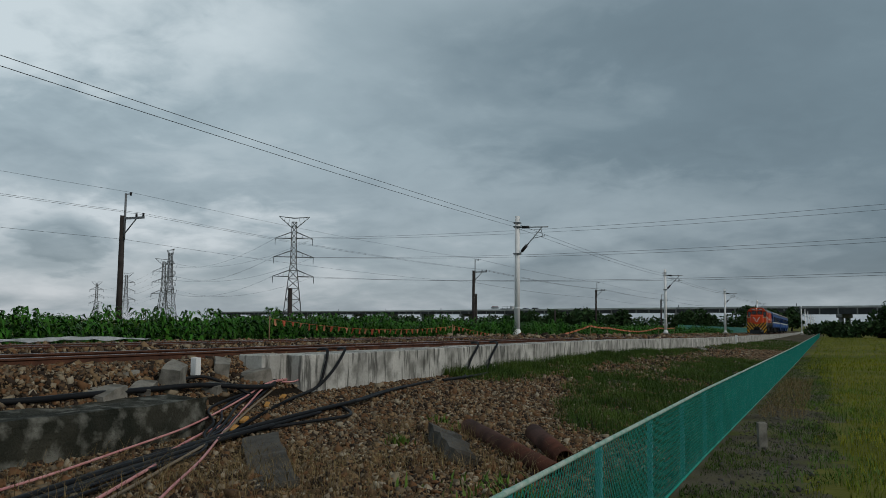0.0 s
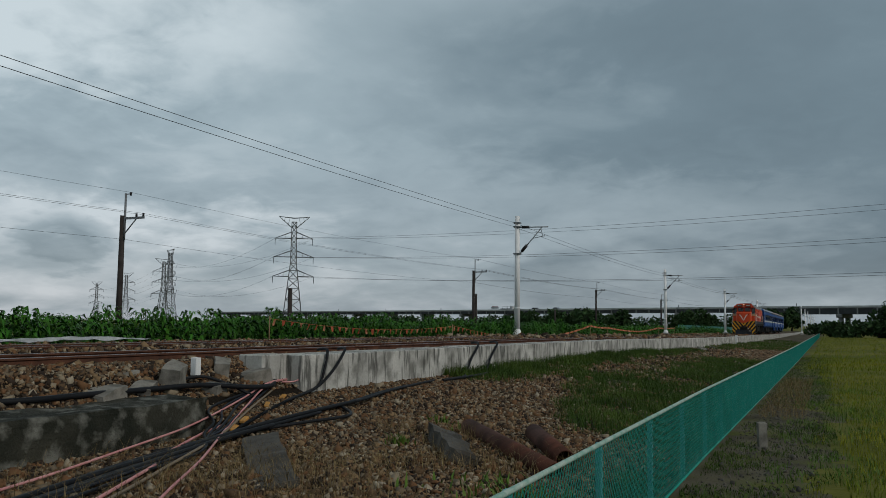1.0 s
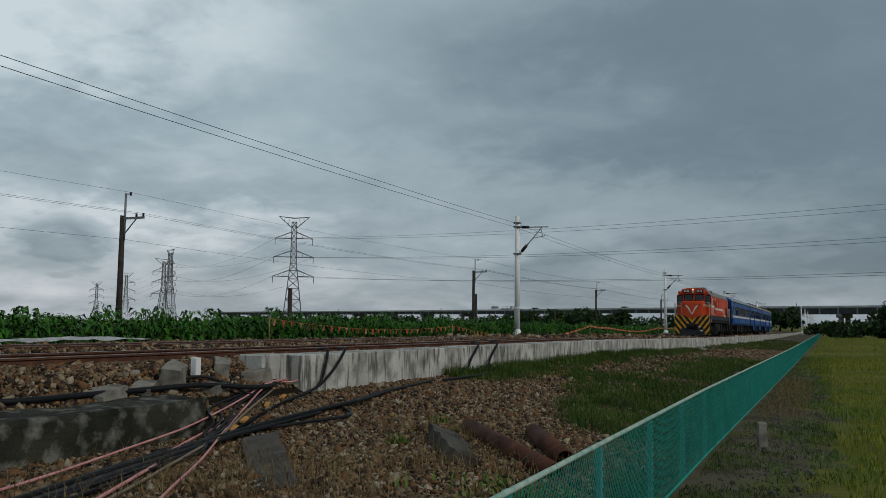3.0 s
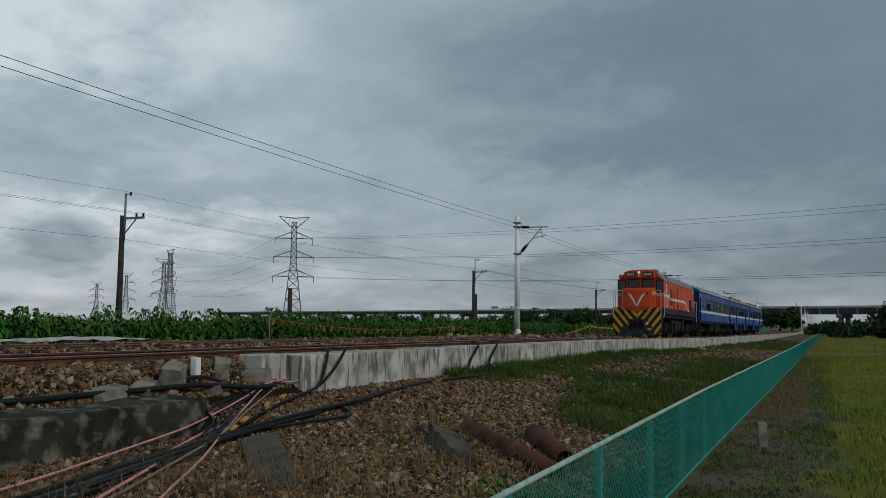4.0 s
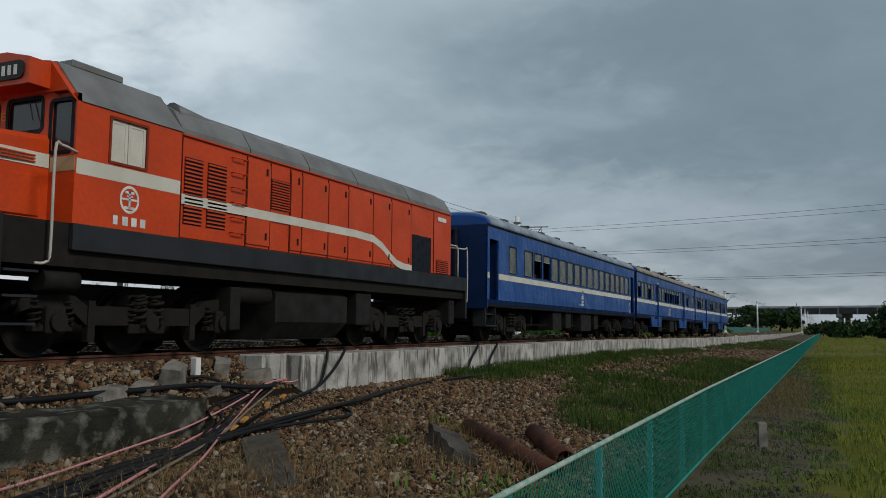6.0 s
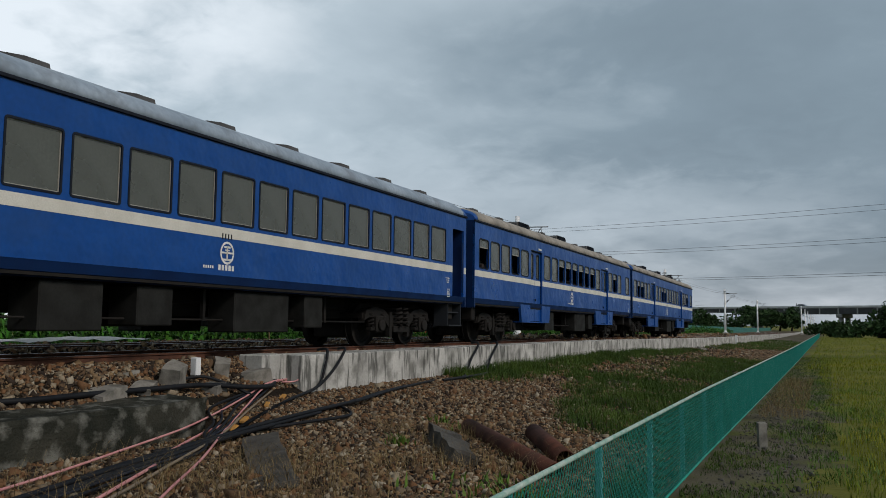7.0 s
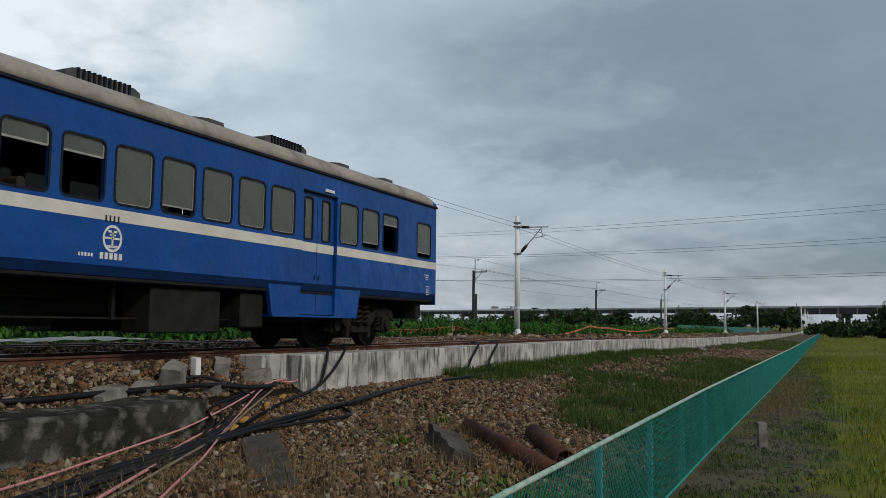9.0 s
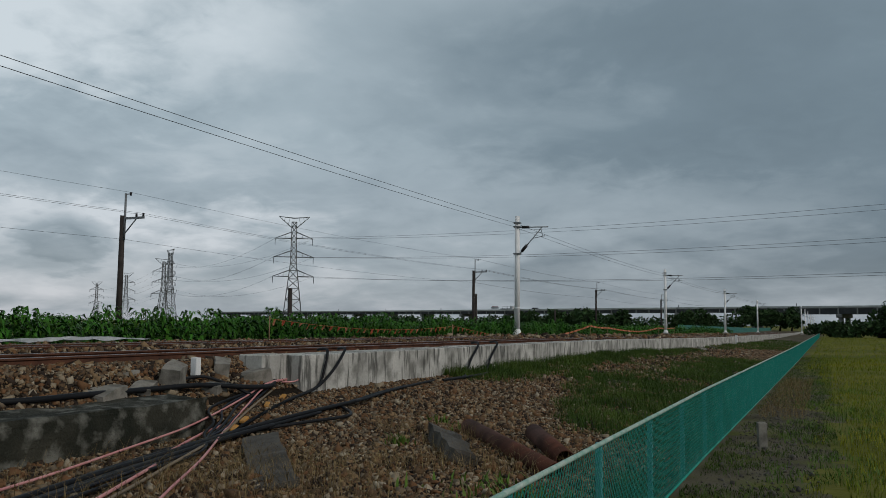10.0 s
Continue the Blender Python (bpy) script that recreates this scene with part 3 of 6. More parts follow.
def wheelset_mesh():
    bm = bmesh.new()
    seg = 24
    for sgn in (-1, 1):
        base = 0.565 * sgn
        # hub, thin disc, thick tyre, flange on the inner side
        prof = [(0.09, 0.10), (0.09, 0.12), (0.035, 0.16), (0.02, 0.36), (0.065, 0.39), (0.065, WHEEL_R - 0.004), (-0.065, WHEEL_R), (-0.07, WHEEL_R + 0.028), (-0.095, WHEEL_R + 0.026), (-0.095, 0.38), (-0.03, 0.36), (-0.03, 0.14), (-0.09, 0.11)]
        rings = [[bm.verts.new((base + sgn * a, r * math.cos(2 * math.pi * k / seg), r * math.sin(2 * math.pi * k / seg))) for k in range(seg)] for a, r in prof]
        for a, b in zip(rings, rings[1:]):
            for k in range(seg):
                bm.faces.new((a[k], a[(k + 1) % seg], b[(k + 1) % seg], b[k]))
        for k in range(4):
            ang = math.pi / 2 * k
            add_tube(bm, [(base + sgn * 0.0, 0.27 * math.cos(ang), 0.27 * math.sin(ang)), (base + sgn * 0.035, 0.27 * math.cos(ang), 0.27 * math.sin(ang))], 0.03, 6)
    add_tube(bm, [(-0.78, 0, 0), (0.78, 0, 0)], 0.075, 10)
    bmesh.ops.recalc_face_normals(bm, faces=bm.faces)
    return bm


def coil(r, h, turns, wire):
    return curve_pts([(r * math.cos(k * math.pi / 3), r * math.sin(k * math.pi / 3), h * k / (6 * turns)) for k in range(6 * turns + 1)], 2)


def bogie(parent, y, axles, key):
    """Side beams, axle boxes, coil springs, bolster and turning wheelsets."""
    a0, a1 = min(axles), max(axles)

    def frame_mesh():
        bm = bmesh.new()
        for s in (-1, 1):
            prof = [(a0 - 0.55, 0.55), (a0 - 0.45, 0.78), (a0 - 0.1, 0.86), (a0 + 0.35, 0.80), (a0 + 0.55, 0.68)]
            prof += [(a1 - 0.55, 0.68), (a1 - 0.35, 0.80), (a1 + 0.1, 0.86), (a1 + 0.45, 0.78), (a1 + 0.55, 0.55), (a1 + 0.35, 0.62), (a1 - 0.3, 0.62)]
            prof += [(a1 - 0.55, 0.42), (a0 + 0.55, 0.42), (a0 + 0.3, 0.62), (a0 - 0.35, 0.62)]
            add_prism(bm, prof, "x", s * 0.86, s * 1.0)
        add_box(bm, -0.95, 0.95, (a0 + a1) / 2 - 0.25, (a0 + a1) / 2 + 0.25, 0.55, 0.85, bevel=0.03)
        add_box(bm, -0.42, 0.42, a0 - 0.35, a1 + 0.35, 0.18, 1.0, bevel=0.05)
        for e in (a0 - 0.5, a1 + 0.5):
            add_box(bm, -0.95, 0.95, e - 0.05, e + 0.05, 0.6, 0.72)
        for s in (-1, 1):
            add_box(bm, s * 1.0, s * 1.06, (a0 + a1) / 2 - 0.35, (a0 + a1) / 2 + 0.35, 0.30, 0.44, bevel=0.015)
            for e in (a0 + 0.62, a1 - 0.62):
                add_box(bm, s * 0.92, s * 1.02, e - 0.06, e + 0.06, 0.2, 0.75)
        return bm

    bg = shared(("bogie", key), "bogie", frame_mesh, M_GEAR, parent, pose(0, y, 0))
    for a in axles:
        def box_mesh():
            bm = bmesh.new()
            add_box(bm, 0.88, 1.10, -0.15, 0.15, 0.30, 0.66, bevel=0.03)
            add_tube(bm, [(1.09, 0, 0.46), (1.16, 0, 0.46)], 0.12, 12)
            add_box(bm, 0.90, 1.04, -0.3, 0.3, 0.34, 0.42, bevel=0.01)
            return bm
        for turn in (0, 180):
            shared("axle_box", "axle_box", box_mesh, M_GEAR, bg, pose(0, a, 0, 0, 0, turn))
        for s in (-1, 1):
            for d in (-0.25, 0.25):
                def spring():
                    bm = bmesh.new()
                    add_tube(bm, coil(0.075, 0.30, 4, 0.02), 0.018, 5)
                    return bm
                shared("axle_spring", "spring", spring, M_GEAR, bg, pose(s * 0.98, a + d, 0.42))
        w = shared("wheelset", "wheelset", wheelset_mesh, M_GEAR, bg, pose(0, a, WHEEL_R))
        WHEELSETS.append((w, a))
    mid = (a0 + a1) / 2
    for s in (-1, 1):
        for d in (-0.16, 0.16):
            def spring2():
                bm = bmesh.new()
                add_tube(bm, coil(0.10, 0.40, 4, 0.03), 0.028, 5)
                return bm
            shared("bolster_spring", "spring", spring2, M_GEAR, bg, pose(s * 1.04, mid + d, 0.44))
    return bg


def coupler(parent, y, way):
    """Knuckle coupler with a hanging hose; way is -1 at the front, 1 at the rear."""
    bm = bmesh.new()
    add_box(bm, -0.09, 0.09, min(y, y + way * 0.4), max(y, y + way * 0.4), 0.74, 0.92, bevel=0.02)
    add_box(bm, -0.17, 0.13, min(y + way * 0.36, y + way * 0.62), max(y + way * 0.36, y + way * 0.62), 0.68, 0.98, bevel=0.05)
    add_box(bm, 0.05, 0.19, min(y + way * 0.5, y + way * 0.68), max(y + way * 0.5, y + way * 0.68), 0.72, 0.94, bevel=0.04)
    part("coupler", bm, M_GEAR, parent, "black steel knuckle coupler")
    for sx in (-0.42, 0.45):
        pts = curve_pts([(sx, y, 0.95), (sx, y + way * 0.15, 0.9), (sx, y + way * 0.25, 0.65), (sx * 0.8, y + way * 0.3, 0.42), (sx * 0.55, y + way * 0.33, 0.5)], 5)
        part("brake_hose", tube(pts, 0.028, 6), M_BLACK, parent)


def logo(parent, x, y, z, r):
    """Round white railway emblem: a ring with cross bars."""
    bm = bmesh.new()
    n = 28
    A = [(r * 0.92 * math.cos(2 * math.pi * k / n), r * math.sin(2 * math.pi * k / n)) for k in range(n)]
    B = [(q[0] * 0.80, q[1] * 0.80) for q in A]
    va, vb = [bm.verts.new((0, *q)) for q in A], [bm.verts.new((0, *q)) for q in B]
    for k in range(n):
        bm.faces.new((va[k], va[(k + 1) % n], vb[(k + 1) % n], vb[k]))
    for y0, y1, z0, z1 in ((-0.85, 0.85, -0.06, 0.09), (-0.09, 0.09, -0.62, 0.6), (-0.42, 0.42, 0.42, 0.6), (-0.5, 0.5, -0.68, -0.5), (-0.3, 0.3, 0.2, 0.3)):
        bm.faces.new([bm.verts.new((0.001, a * r, c * r)) for a, c in ((y0, z0), (y1, z0), (y1, z1), (y0, z1))])
    ob = part("emblem", bm, M_PALE, parent, "white round emblem")
    ob.location = (x, y, z)


def bars(name, parent, x, y, z, n, w, h, gap, material):
    """A short row of plain upright bars where lettering stands, on a side that faces +x."""
    bm = bmesh.new()
    for k in range(n):
        a = (k - n / 2) * (w + gap)
        bm.faces.new([bm.verts.new((0, a + p, q)) for p, q in ((0, 0), (w, 0), (w, h), (0, h))])
    ob = part(name, bm, material, parent)
    ob.location = (x, y, z)


HALF = 1.425
EAVE, SILL, WIN0, WIN1, ST0, ST1 = 3.29, 1.20, 2.03, 2.82, 1.79, 1.955
BODY = 19.5


def window(parent, y, w, x, side, state, old):
    """One side window: rubber gasket, metal frame and pane; 'open' has its sash raised."""
    h, zc = WIN1 - WIN0, (WIN0 + WIN1) / 2
    m = pose(side * x, y, zc) @ pose(0, 0, 0, 0, 0, 0 if side > 0 else 180)
    r = 0.035 if old else 0.09
    k = (round(w, 2), old)
    win = shared(("gasket", k), "window", lambda: ring_mesh(w + 0.035, h + 0.035, r + 0.015, 0.03, 0.012), M_GASKET, parent, m @ pose(-0.004, 0, 0))
    shared(("fill", k), "surround", lambda: surround(w, h, r, 0.03), M_BLUE, win, pose(-0.026, 0, 0))
    if state == "open":
        shared(("sash", k), "window_frame", lambda: ring_mesh(w - 0.01, h * 0.30, 0.03, 0.028, 0.014), M_WINFRAME, win, pose(-0.028, 0, h * 0.35))
        shared(("sashpane", k), "pane", lambda: box(-0.003, 0.003, -w / 2 + 0.03, w / 2 - 0.03, -h * 0.13, h * 0.13), M_GLASS, win, pose(-0.020, 0, h * 0.35))
    elif state == "ajar":
        shared(("ajar", k), "window_frame", lambda: ring_mesh(w - 0.01, h * 0.88, 0.03, 0.022, 0.014), M_WINFRAME, win, pose(-0.028, 0, h * 0.06))
        shared(("ajarpane", k), "pane", lambda: box(-0.003, 0.003, -w / 2 + 0.02, w / 2 - 0.02, -h * 0.42, h * 0.42), M_GLASS, win, pose(-0.020, 0, h * 0.06))
    else:
        shared(("frame", k), "window_frame", lambda: ring_mesh(w - 0.01, h - 0.01, r, 0.022, 0.016), M_WINFRAME, win, pose(-0.028, 0, 0))
        shared(("pane", k), "pane", lambda: box(-0.003, 0.003, -w / 2 + 0.02, w / 2 - 0.02, -h / 2 + 0.02, h / 2 - 0.02), M_GLASS, win, pose(-0.020, 0, 0))


def roof_mesh(length, half, eave, rise, cap=0.45):
    """Arched roof with ends that round down."""
    bm = bmesh.new()
    n = 16
    ys = [0.0, 0.08, 0.2, cap, length / 2, length - cap, length - 0.2, length - 0.08, length]
    rows = []
    for y in ys:
        e = min(y, length - y)
        f = 1.0 if e >= cap else math.sin(math.pi / 2 * (0.42 + 0.58 * e / cap))
        row = []
        for k in range(n + 1):
            a = math.pi * k / n
            c, s = math.cos(a), math.sin(a)
            x = half * math.copysign(abs(c) ** 0.75, c)
            row.append(bm.verts.new((x, y, eave + rise * f * abs(s) ** 0.8)))
        rows.append(row)
    for a, b in zip(rows, rows[1:]):
        for k in range(n):
            f = bm.faces.new((a[k], a[k + 1], b[k + 1], b[k]))
            f.smooth = True
    for row in (rows[0], rows[-1]):
        bm.faces.new(row)
    for a, b in zip(rows, rows[1:]):
        bm.faces.new((a[0], b[0], b[-1], a[-1]))
    bmesh.ops.recalc_face_normals(bm, faces=bm.faces)
    return bm


def ventilator(big):
    bm = bmesh.new()
    if big:
        add_prism(bm, [(-0.66, -0.05), (0.66, -0.05), (0.66, 0.08), (0.55, 0.13), (-0.55, 0.13), (-0.66, 0.08)], "x", -0.5, 0.5)
    else:
        add_prism(bm, [(-0.5, -0.05), (0.46, -0.05), (0.42, 0.10), (0.05, 0.10), (-0.3, 0.05)], "x", -0.42, 0.42)
    return bm


def build_coach(label, windows, doors, roof_mat, old, vents, end_door):
    """A passenger coach; y = 0 at its leading end, z = 0 at the railhead, near side at +x."""
    th = empty("passenger_coach", label, "train coach", "coaches of the train")
    holes = [(y - w / 2, y + w / 2, WIN0, WIN1) for y, w, s in windows]
    holes += [(a, b, SILL - 0.5, 2.90) for a, b in doors]
    for side in (1, -1):
        bm = panel_with_openings(0, BODY, SILL, EAVE, holes, HALF - 0.06, HALF)
        if side < 0:
            bmesh.ops.transform(bm, matrix=Matrix.Diagonal((-1, 1, 1, 1)), verts=bm.verts)
            bmesh.ops.reverse_faces(bm, faces=bm.faces)
        part("side_wall", bm, M_BLUE, th)
        # painted band, in lengths between the doors
        cuts = [0.0] + [v for d in sorted(doors) for v in d] + [BODY]
        for a, b in zip(cuts[::2], cuts[1::2]):
            part("painted_band", box(min(side * HALF, side * (HALF + 0.004)), max(side * HALF, side * (HALF + 0.004)), a + 0.01, b - 0.01, ST0, ST1), M_CREAM, th, "cream painted band")
        part("gutter", box(min(side * (HALF - 0.02), side * (HALF + 0.035)), max(side * (HALF - 0.02), side * (HALF + 0.035)), -0.02, BODY + 0.02, EAVE - 0.035, EAVE + 0.012, bevel=0.006), M_GASKET, th)
        # in-turned lower edge of the side; its shading is painted in darker blue
        part("solebar", prism([(side * (HALF - 0.004), SILL), (side * (HALF - 0.05), 1.07), (side * 1.25, 1.0), (side * 1.2, SILL)], "y", 0.02, BODY - 0.02), M_SHADED_NAVY, th)
        for y, w, s in windows:
            window(th, y, w, HALF, side, s if side > 0 else "shut", old)
        for a, b in doors:
            if old:
                vestibule_door(th, a, b, side)
            else:
                double_door(th, a, b, side)
    roof = part("roof", roof_mesh(BODY, HALF + 0.015, EAVE, 0.46), [roof_mat, M_BLUE], th)
    for f in roof.data.polygons:                        # blue painted hoods at the ends
        if f.center.y < 0.25 or f.center.y > BODY - 0.25:
            f.material_index = 1
    part("centre_sill", box(-0.4, 0.4, 0.5, BODY - 0.5, 0.58, 1.02, bevel=0.02), M_GEAR, th)
    for y0 in (0.35, BODY - 0.6):                       # end beams and draft gear between the couplers and the bogies
        part("buffer_beam", box(-1.2, 1.2, y0, y0 + 0.25, 0.62, 1.02, bevel=0.02), M_GEAR, th)
    part("floor", box(-1.36, 1.36, 0.06, BODY - 0.06, 1.02, 1.14), M_GEAR, th)
    part("ceiling_lining", box(-1.36, 1.36, 0.06, BODY - 0.06, 3.12, 3.16), M_INTERIOR, th)
    for y0, y1 in ((0, 0.06), (BODY - 0.06, BODY)):
        poly = [(-HALF + 0.002, 0.95), (HALF - 0.002, 0.95), (HALF - 0.002, EAVE), (-HALF + 0.002, EAVE)]
        part("end_wall", prism(poly, "y", y0, y1), M_SHADED_NAVY, th)
        ym = y0 - 0.14 if y0 == 0 else y1
        fr = bmesh.new()
        for xa, xb, za, zb in ((-0.52, -0.42, 1.05, 3.1), (0.42, 0.52, 1.05, 3.1), (-0.52, 0.52, 3.1, 3.2)):
            add_box(fr, xa, xb, ym, ym + 0.14, za, zb, bevel=0.02)
        part("gangway", fr, M_GASKET, th)
    for k in range(int(BODY / 2)):                      # seats seen through the open windows
        if not any(a - 0.9 < 1.0 + k * 1.8 < b + 0.9 for a, b in doors) and 1.0 + k * 1.8 < BODY - 2.5:
            for sx in (-0.85, 0.85):
                def seat():
                    bm = bmesh.new()
                    add_box(bm, -0.45, 0.45, -0.45, 0.45, 0.35, 0.47, bevel=0.03)
                    add_box(bm, -0.45, 0.45, -0.06, 0.06, 0.47, 1.05, bevel=0.04)
                    add_box(bm, -0.4, 0.4, -0.05, 0.05, 0.0, 0.36)
                    return bm
                shared("seat", "seat", seat, M_SEAT, th, pose(sx, 1.0 + k * 1.8, 1.14))
    for k, (y, big) in enumerate(vents):
        hood = shared(("vent", big), "roof_ventilator", lambda: ventilator(big), M_VENT, th, pose(0.42, y, EAVE + 0.41), "dark slatted roof ventilator" if big else "")
        if big:
            for j in range(11):
                shared("ventslat", "slat", lambda: box(-0.53, 0.53, 0, 0.035, 0.0, 0.15), M_GASKET, hood, pose(0, -0.48 + 0.09 * j, 0))
    for y in (2.9, BODY - 2.9):
        bogie(th, y, (-1.05, 1.05), "coach")
    coupler(th, 0.1, -1)
    coupler(th, BODY - 0.1, 1)
    # underfloor boxes, tanks and rods
    for y, ln, z0, dep in ((6.7, 1.0, 0.35, 0.5), (8.3, 0.7, 0.42, 0.4), (10.4, 1.5, 0.32, 0.5), (12.4, 0.6, 0.4, 0.5)):
        for s in (-1, 1):
            if old or (y != 8.3):
                bm = box(min(s * 0.7, s * 1.25), max(s * 0.7, s * 1.25), y, y + ln, z0, 0.98, bevel=0.02)
                part("equipment_box", bm, M_BOXGREY, th, "grey underfloor equipment box")
    part("air_tank", tube([(0.35, 7.4, 0.6), (0.35, 9.4, 0.6)], 0.2, 14), M_GEAR, th)
    part("air_tank", tube([(-0.5, 13.0, 0.62), (-0.5, 14.2, 0.62)], 0.2, 14), M_GEAR, th)
    rods = bmesh.new()
    add_tube(rods, [(1.0, 4.4, 0.52), (1.0, 15.0, 0.52)], 0.018, 6)
    add_tube(rods, [(0.5, 4.4, 0.8), (0.5, 15.0, 0.8)], 0.03, 6)
    for y in (5.0, 9.9, 13.4):
        add_box(rods, 0.97, 1.03, y, y + 0.06, 0.5, 1.0)
    part("brake_rigging", rods, M_GEAR, th)
    return th


def double_door(th, a, b, side):
    """Two recessed leaves that reach down to the step, between short skirts."""
    x = HALF - 0.075
    s = side
    mid = (a + b) / 2

    def X(p, q):
        return min(s * p, s * q), max(s * p, s * q)

    for y0, y1 in ((a, mid - 0.006), (mid + 0.006, b)):
        w = y1 - y0
        wy0, wy1 = y0 + w * 0.27, y1 - w * 0.25
        bm = panel_with_openings(y0, y1, 0.64, 2.88, [(wy0, wy1, WIN0 - 0.02, WIN1 - 0.03)], x - 0.04, x)
        if s < 0:
            bmesh.ops.transform(bm, matrix=Matrix.Diagonal((-1, 1, 1, 1)), verts=bm.verts)
            bmesh.ops.reverse_faces(bm, faces=bm.faces)
        leaf = part("door", bm, M_BLUE, th)
        gw, gh = wy1 - wy0, WIN1 - WIN0 - 0.01
        m = pose(s * x, (wy0 + wy1) / 2, (WIN0 + WIN1) / 2 - 0.025) @ pose(0, 0, 0, 0, 0, 0 if s > 0 else 180)
        shared("dgasket", "window_frame", lambda: ring_mesh(gw + 0.03, gh + 0.03, 0.07, 0.035, 0.012), M_GASKET, leaf, m @ pose(-0.004, 0, 0))
        shared("dpane", "pane", lambda: box(-0.003, 0.003, -gw / 2, gw / 2, -gh / 2, gh / 2), M_GLASS, leaf, m @ pose(-0.02, 0, 0))
        part("painted_band", box(*X(x, x + 0.004), y0 + 0.004, y1 - 0.004, ST0, ST1), M_CREAM, leaf)
        part("handle", box(*X(x, x + 0.02), mid + (0.05 if y0 > mid - 0.01 else -0.08), mid + (0.08 if y0 > mid - 0.01 else -0.05), 1.28, 1.36, bevel=0.004), M_GASKET, leaf)
    part("door_header", box(*X(x - 0.05, HALF), a, b, 2.88, 2.903), M_GASKET, th)
    part("lamp_box", box(*X(HALF, HALF + 0.03), mid + 0.12, mid + 0.42, 2.94, 3.0, bevel=0.006), M_PALE, th, "small white lamp above the door")
    for y0, y1, y2 in ((a - 0.95, a - 0.82, a + 0.0), (b + 0.95, b + 0.82, b)):
        poly = [(y0, SILL - 0.06), (y2, SILL - 0.06), (y2, 0.62), (y1, 0.62)]
        part("step_skirt", prism(poly, "x", *X(HALF - 0.10, HALF - 0.02)), M_BLUE, th)
    part("step", box(*X(HALF - 0.35, HALF - 0.01), a - 0.8, b + 0.8, 0.59, 0.625), M_BLUE, th)


def vestibule_door(th, a, b, side):
    """Open end doorway with steps and an inner blue door."""
    s = side

    def X(p, q):
        return min(s * p, s * q), max(s * p, s * q)

    for k, z in enumerate((0.45, 0.78)):
        part("step", box(*X(1.0 - 0.02 * k, 1.36 - 0.1 * k), a - 0.05, b + 0.05, z, z + 0.035), M_FRAME, th)
    for y in (a - 0.06, b + 0.03):
        part("step_side", box(*X(0.95, 1.33), y, y + 0.03, 0.45, 1.1), M_FRAME, th)
    x = HALF - 0.34
    mid = (a + b) / 2
    inner = panel_with_openings(a - 0.02, b + 0.02, 1.12, 3.0, [(mid - 0.2, mid + 0.2, WIN0 + 0.02, WIN1 - 0.02)], x - 0.04, x)
    if s < 0:
        bmesh.ops.transform(inner, matrix=Matrix.Diagonal((-1, 1, 1, 1)), verts=inner.verts)
        bmesh.ops.reverse_faces(inner, faces=inner.faces)
    leaf = part("door", inner, M_BLUE, th, "recessed blue door")
    part("pane", box(*X(x - 0.025, x - 0.018), mid - 0.2, mid + 0.2, WIN0 + 0.02, WIN1 - 0.02), M_GLASS, leaf)
    part("painted_band", box(*X(x, x + 0.004), a, b, ST0, ST1), M_CREAM, leaf)
    part("handle", box(*X(x, x + 0.03), b - 0.14, b - 0.10, 1.55, 1.72, bevel=0.006), M_CHROME, leaf)
    for y in (a - 0.04, b + 0.0):                       # sides of the recess
        part("door_reveal", box(*X(x, HALF - 0.055), y, y + 0.04, 1.12, 2.95), M_SHADED_NAVY, th)
    for y in (a + 0.03, b - 0.03):
        part("handrail", tube([(s * (HALF - 0.02), y, 1.3), (s * (HALF - 0.02), y, 2.6)], 0.014, 6), M_SHADED_NAVY, th)


M_BOXGREY = mat("grimy_grey_box", (0.02, 0.021, 0.019), (0.011, 0.011, 0.010), rough=0.75, scale=3, fine=30, bump=0.2)
# Dark blue of the ends; also gives the in-turned lower edge its painted shade.
M_SHADED_NAVY = mat("dark_blue_paint_with_shade", (0.006, 0.028, 0.10), (0.005, 0.02, 0.075), rough=0.5, scale=2, bump=0.05)
M_SEAT = mat("dark_seat_vinyl", (0.035, 0.028, 0.025), (0.025, 0.02, 0.018), rough=0.6)
M_VENT = mat("dark_weathered_vent", (0.10, 0.10, 0.10), (0.06, 0.06, 0.06), rough=0.8, scale=6)


def window_row(start, pitch, n, w, states):
    return [(start + pitch * k + w / 2, w, states[k] if k < len(states) else "shut") for k in range(n)]


# first coach: thirteen wide windows and two at the front, an open vestibule at each end
w_old = [(BODY - 1.70 - 0.952 * k, 0.80, "shut") for k in range(13)] + [(BODY - 1.70 - 0.952 * 13, 0.80, "open"), (BODY - 1.70 - 0.952 * 14, 0.80, "open"), (BODY - 1.70 - 0.952 * 15, 0.80, "shut"), (2.05, 0.62, "shut")]
coach_a = build_coach("blue passenger coach with pale grey roof and wide square windows", w_old, [(0.16, 0.86), (BODY - 0.86, BODY - 0.16)], M_ROOF_BLUE, True, [(0.95 + 1.88 * k, False) for k in range(10)], True)
S, O, A = "shut", "open", "ajar"


def layout(front, middle, rear, toilet):
    return (window_row(0.32, 0.857, 5, 0.69, front) + window_row(6.05, 0.858, 9, 0.68, middle) + window_row(15.12, 0.862, 3, 0.68, rear) + [(18.83, 0.72, toilet)])


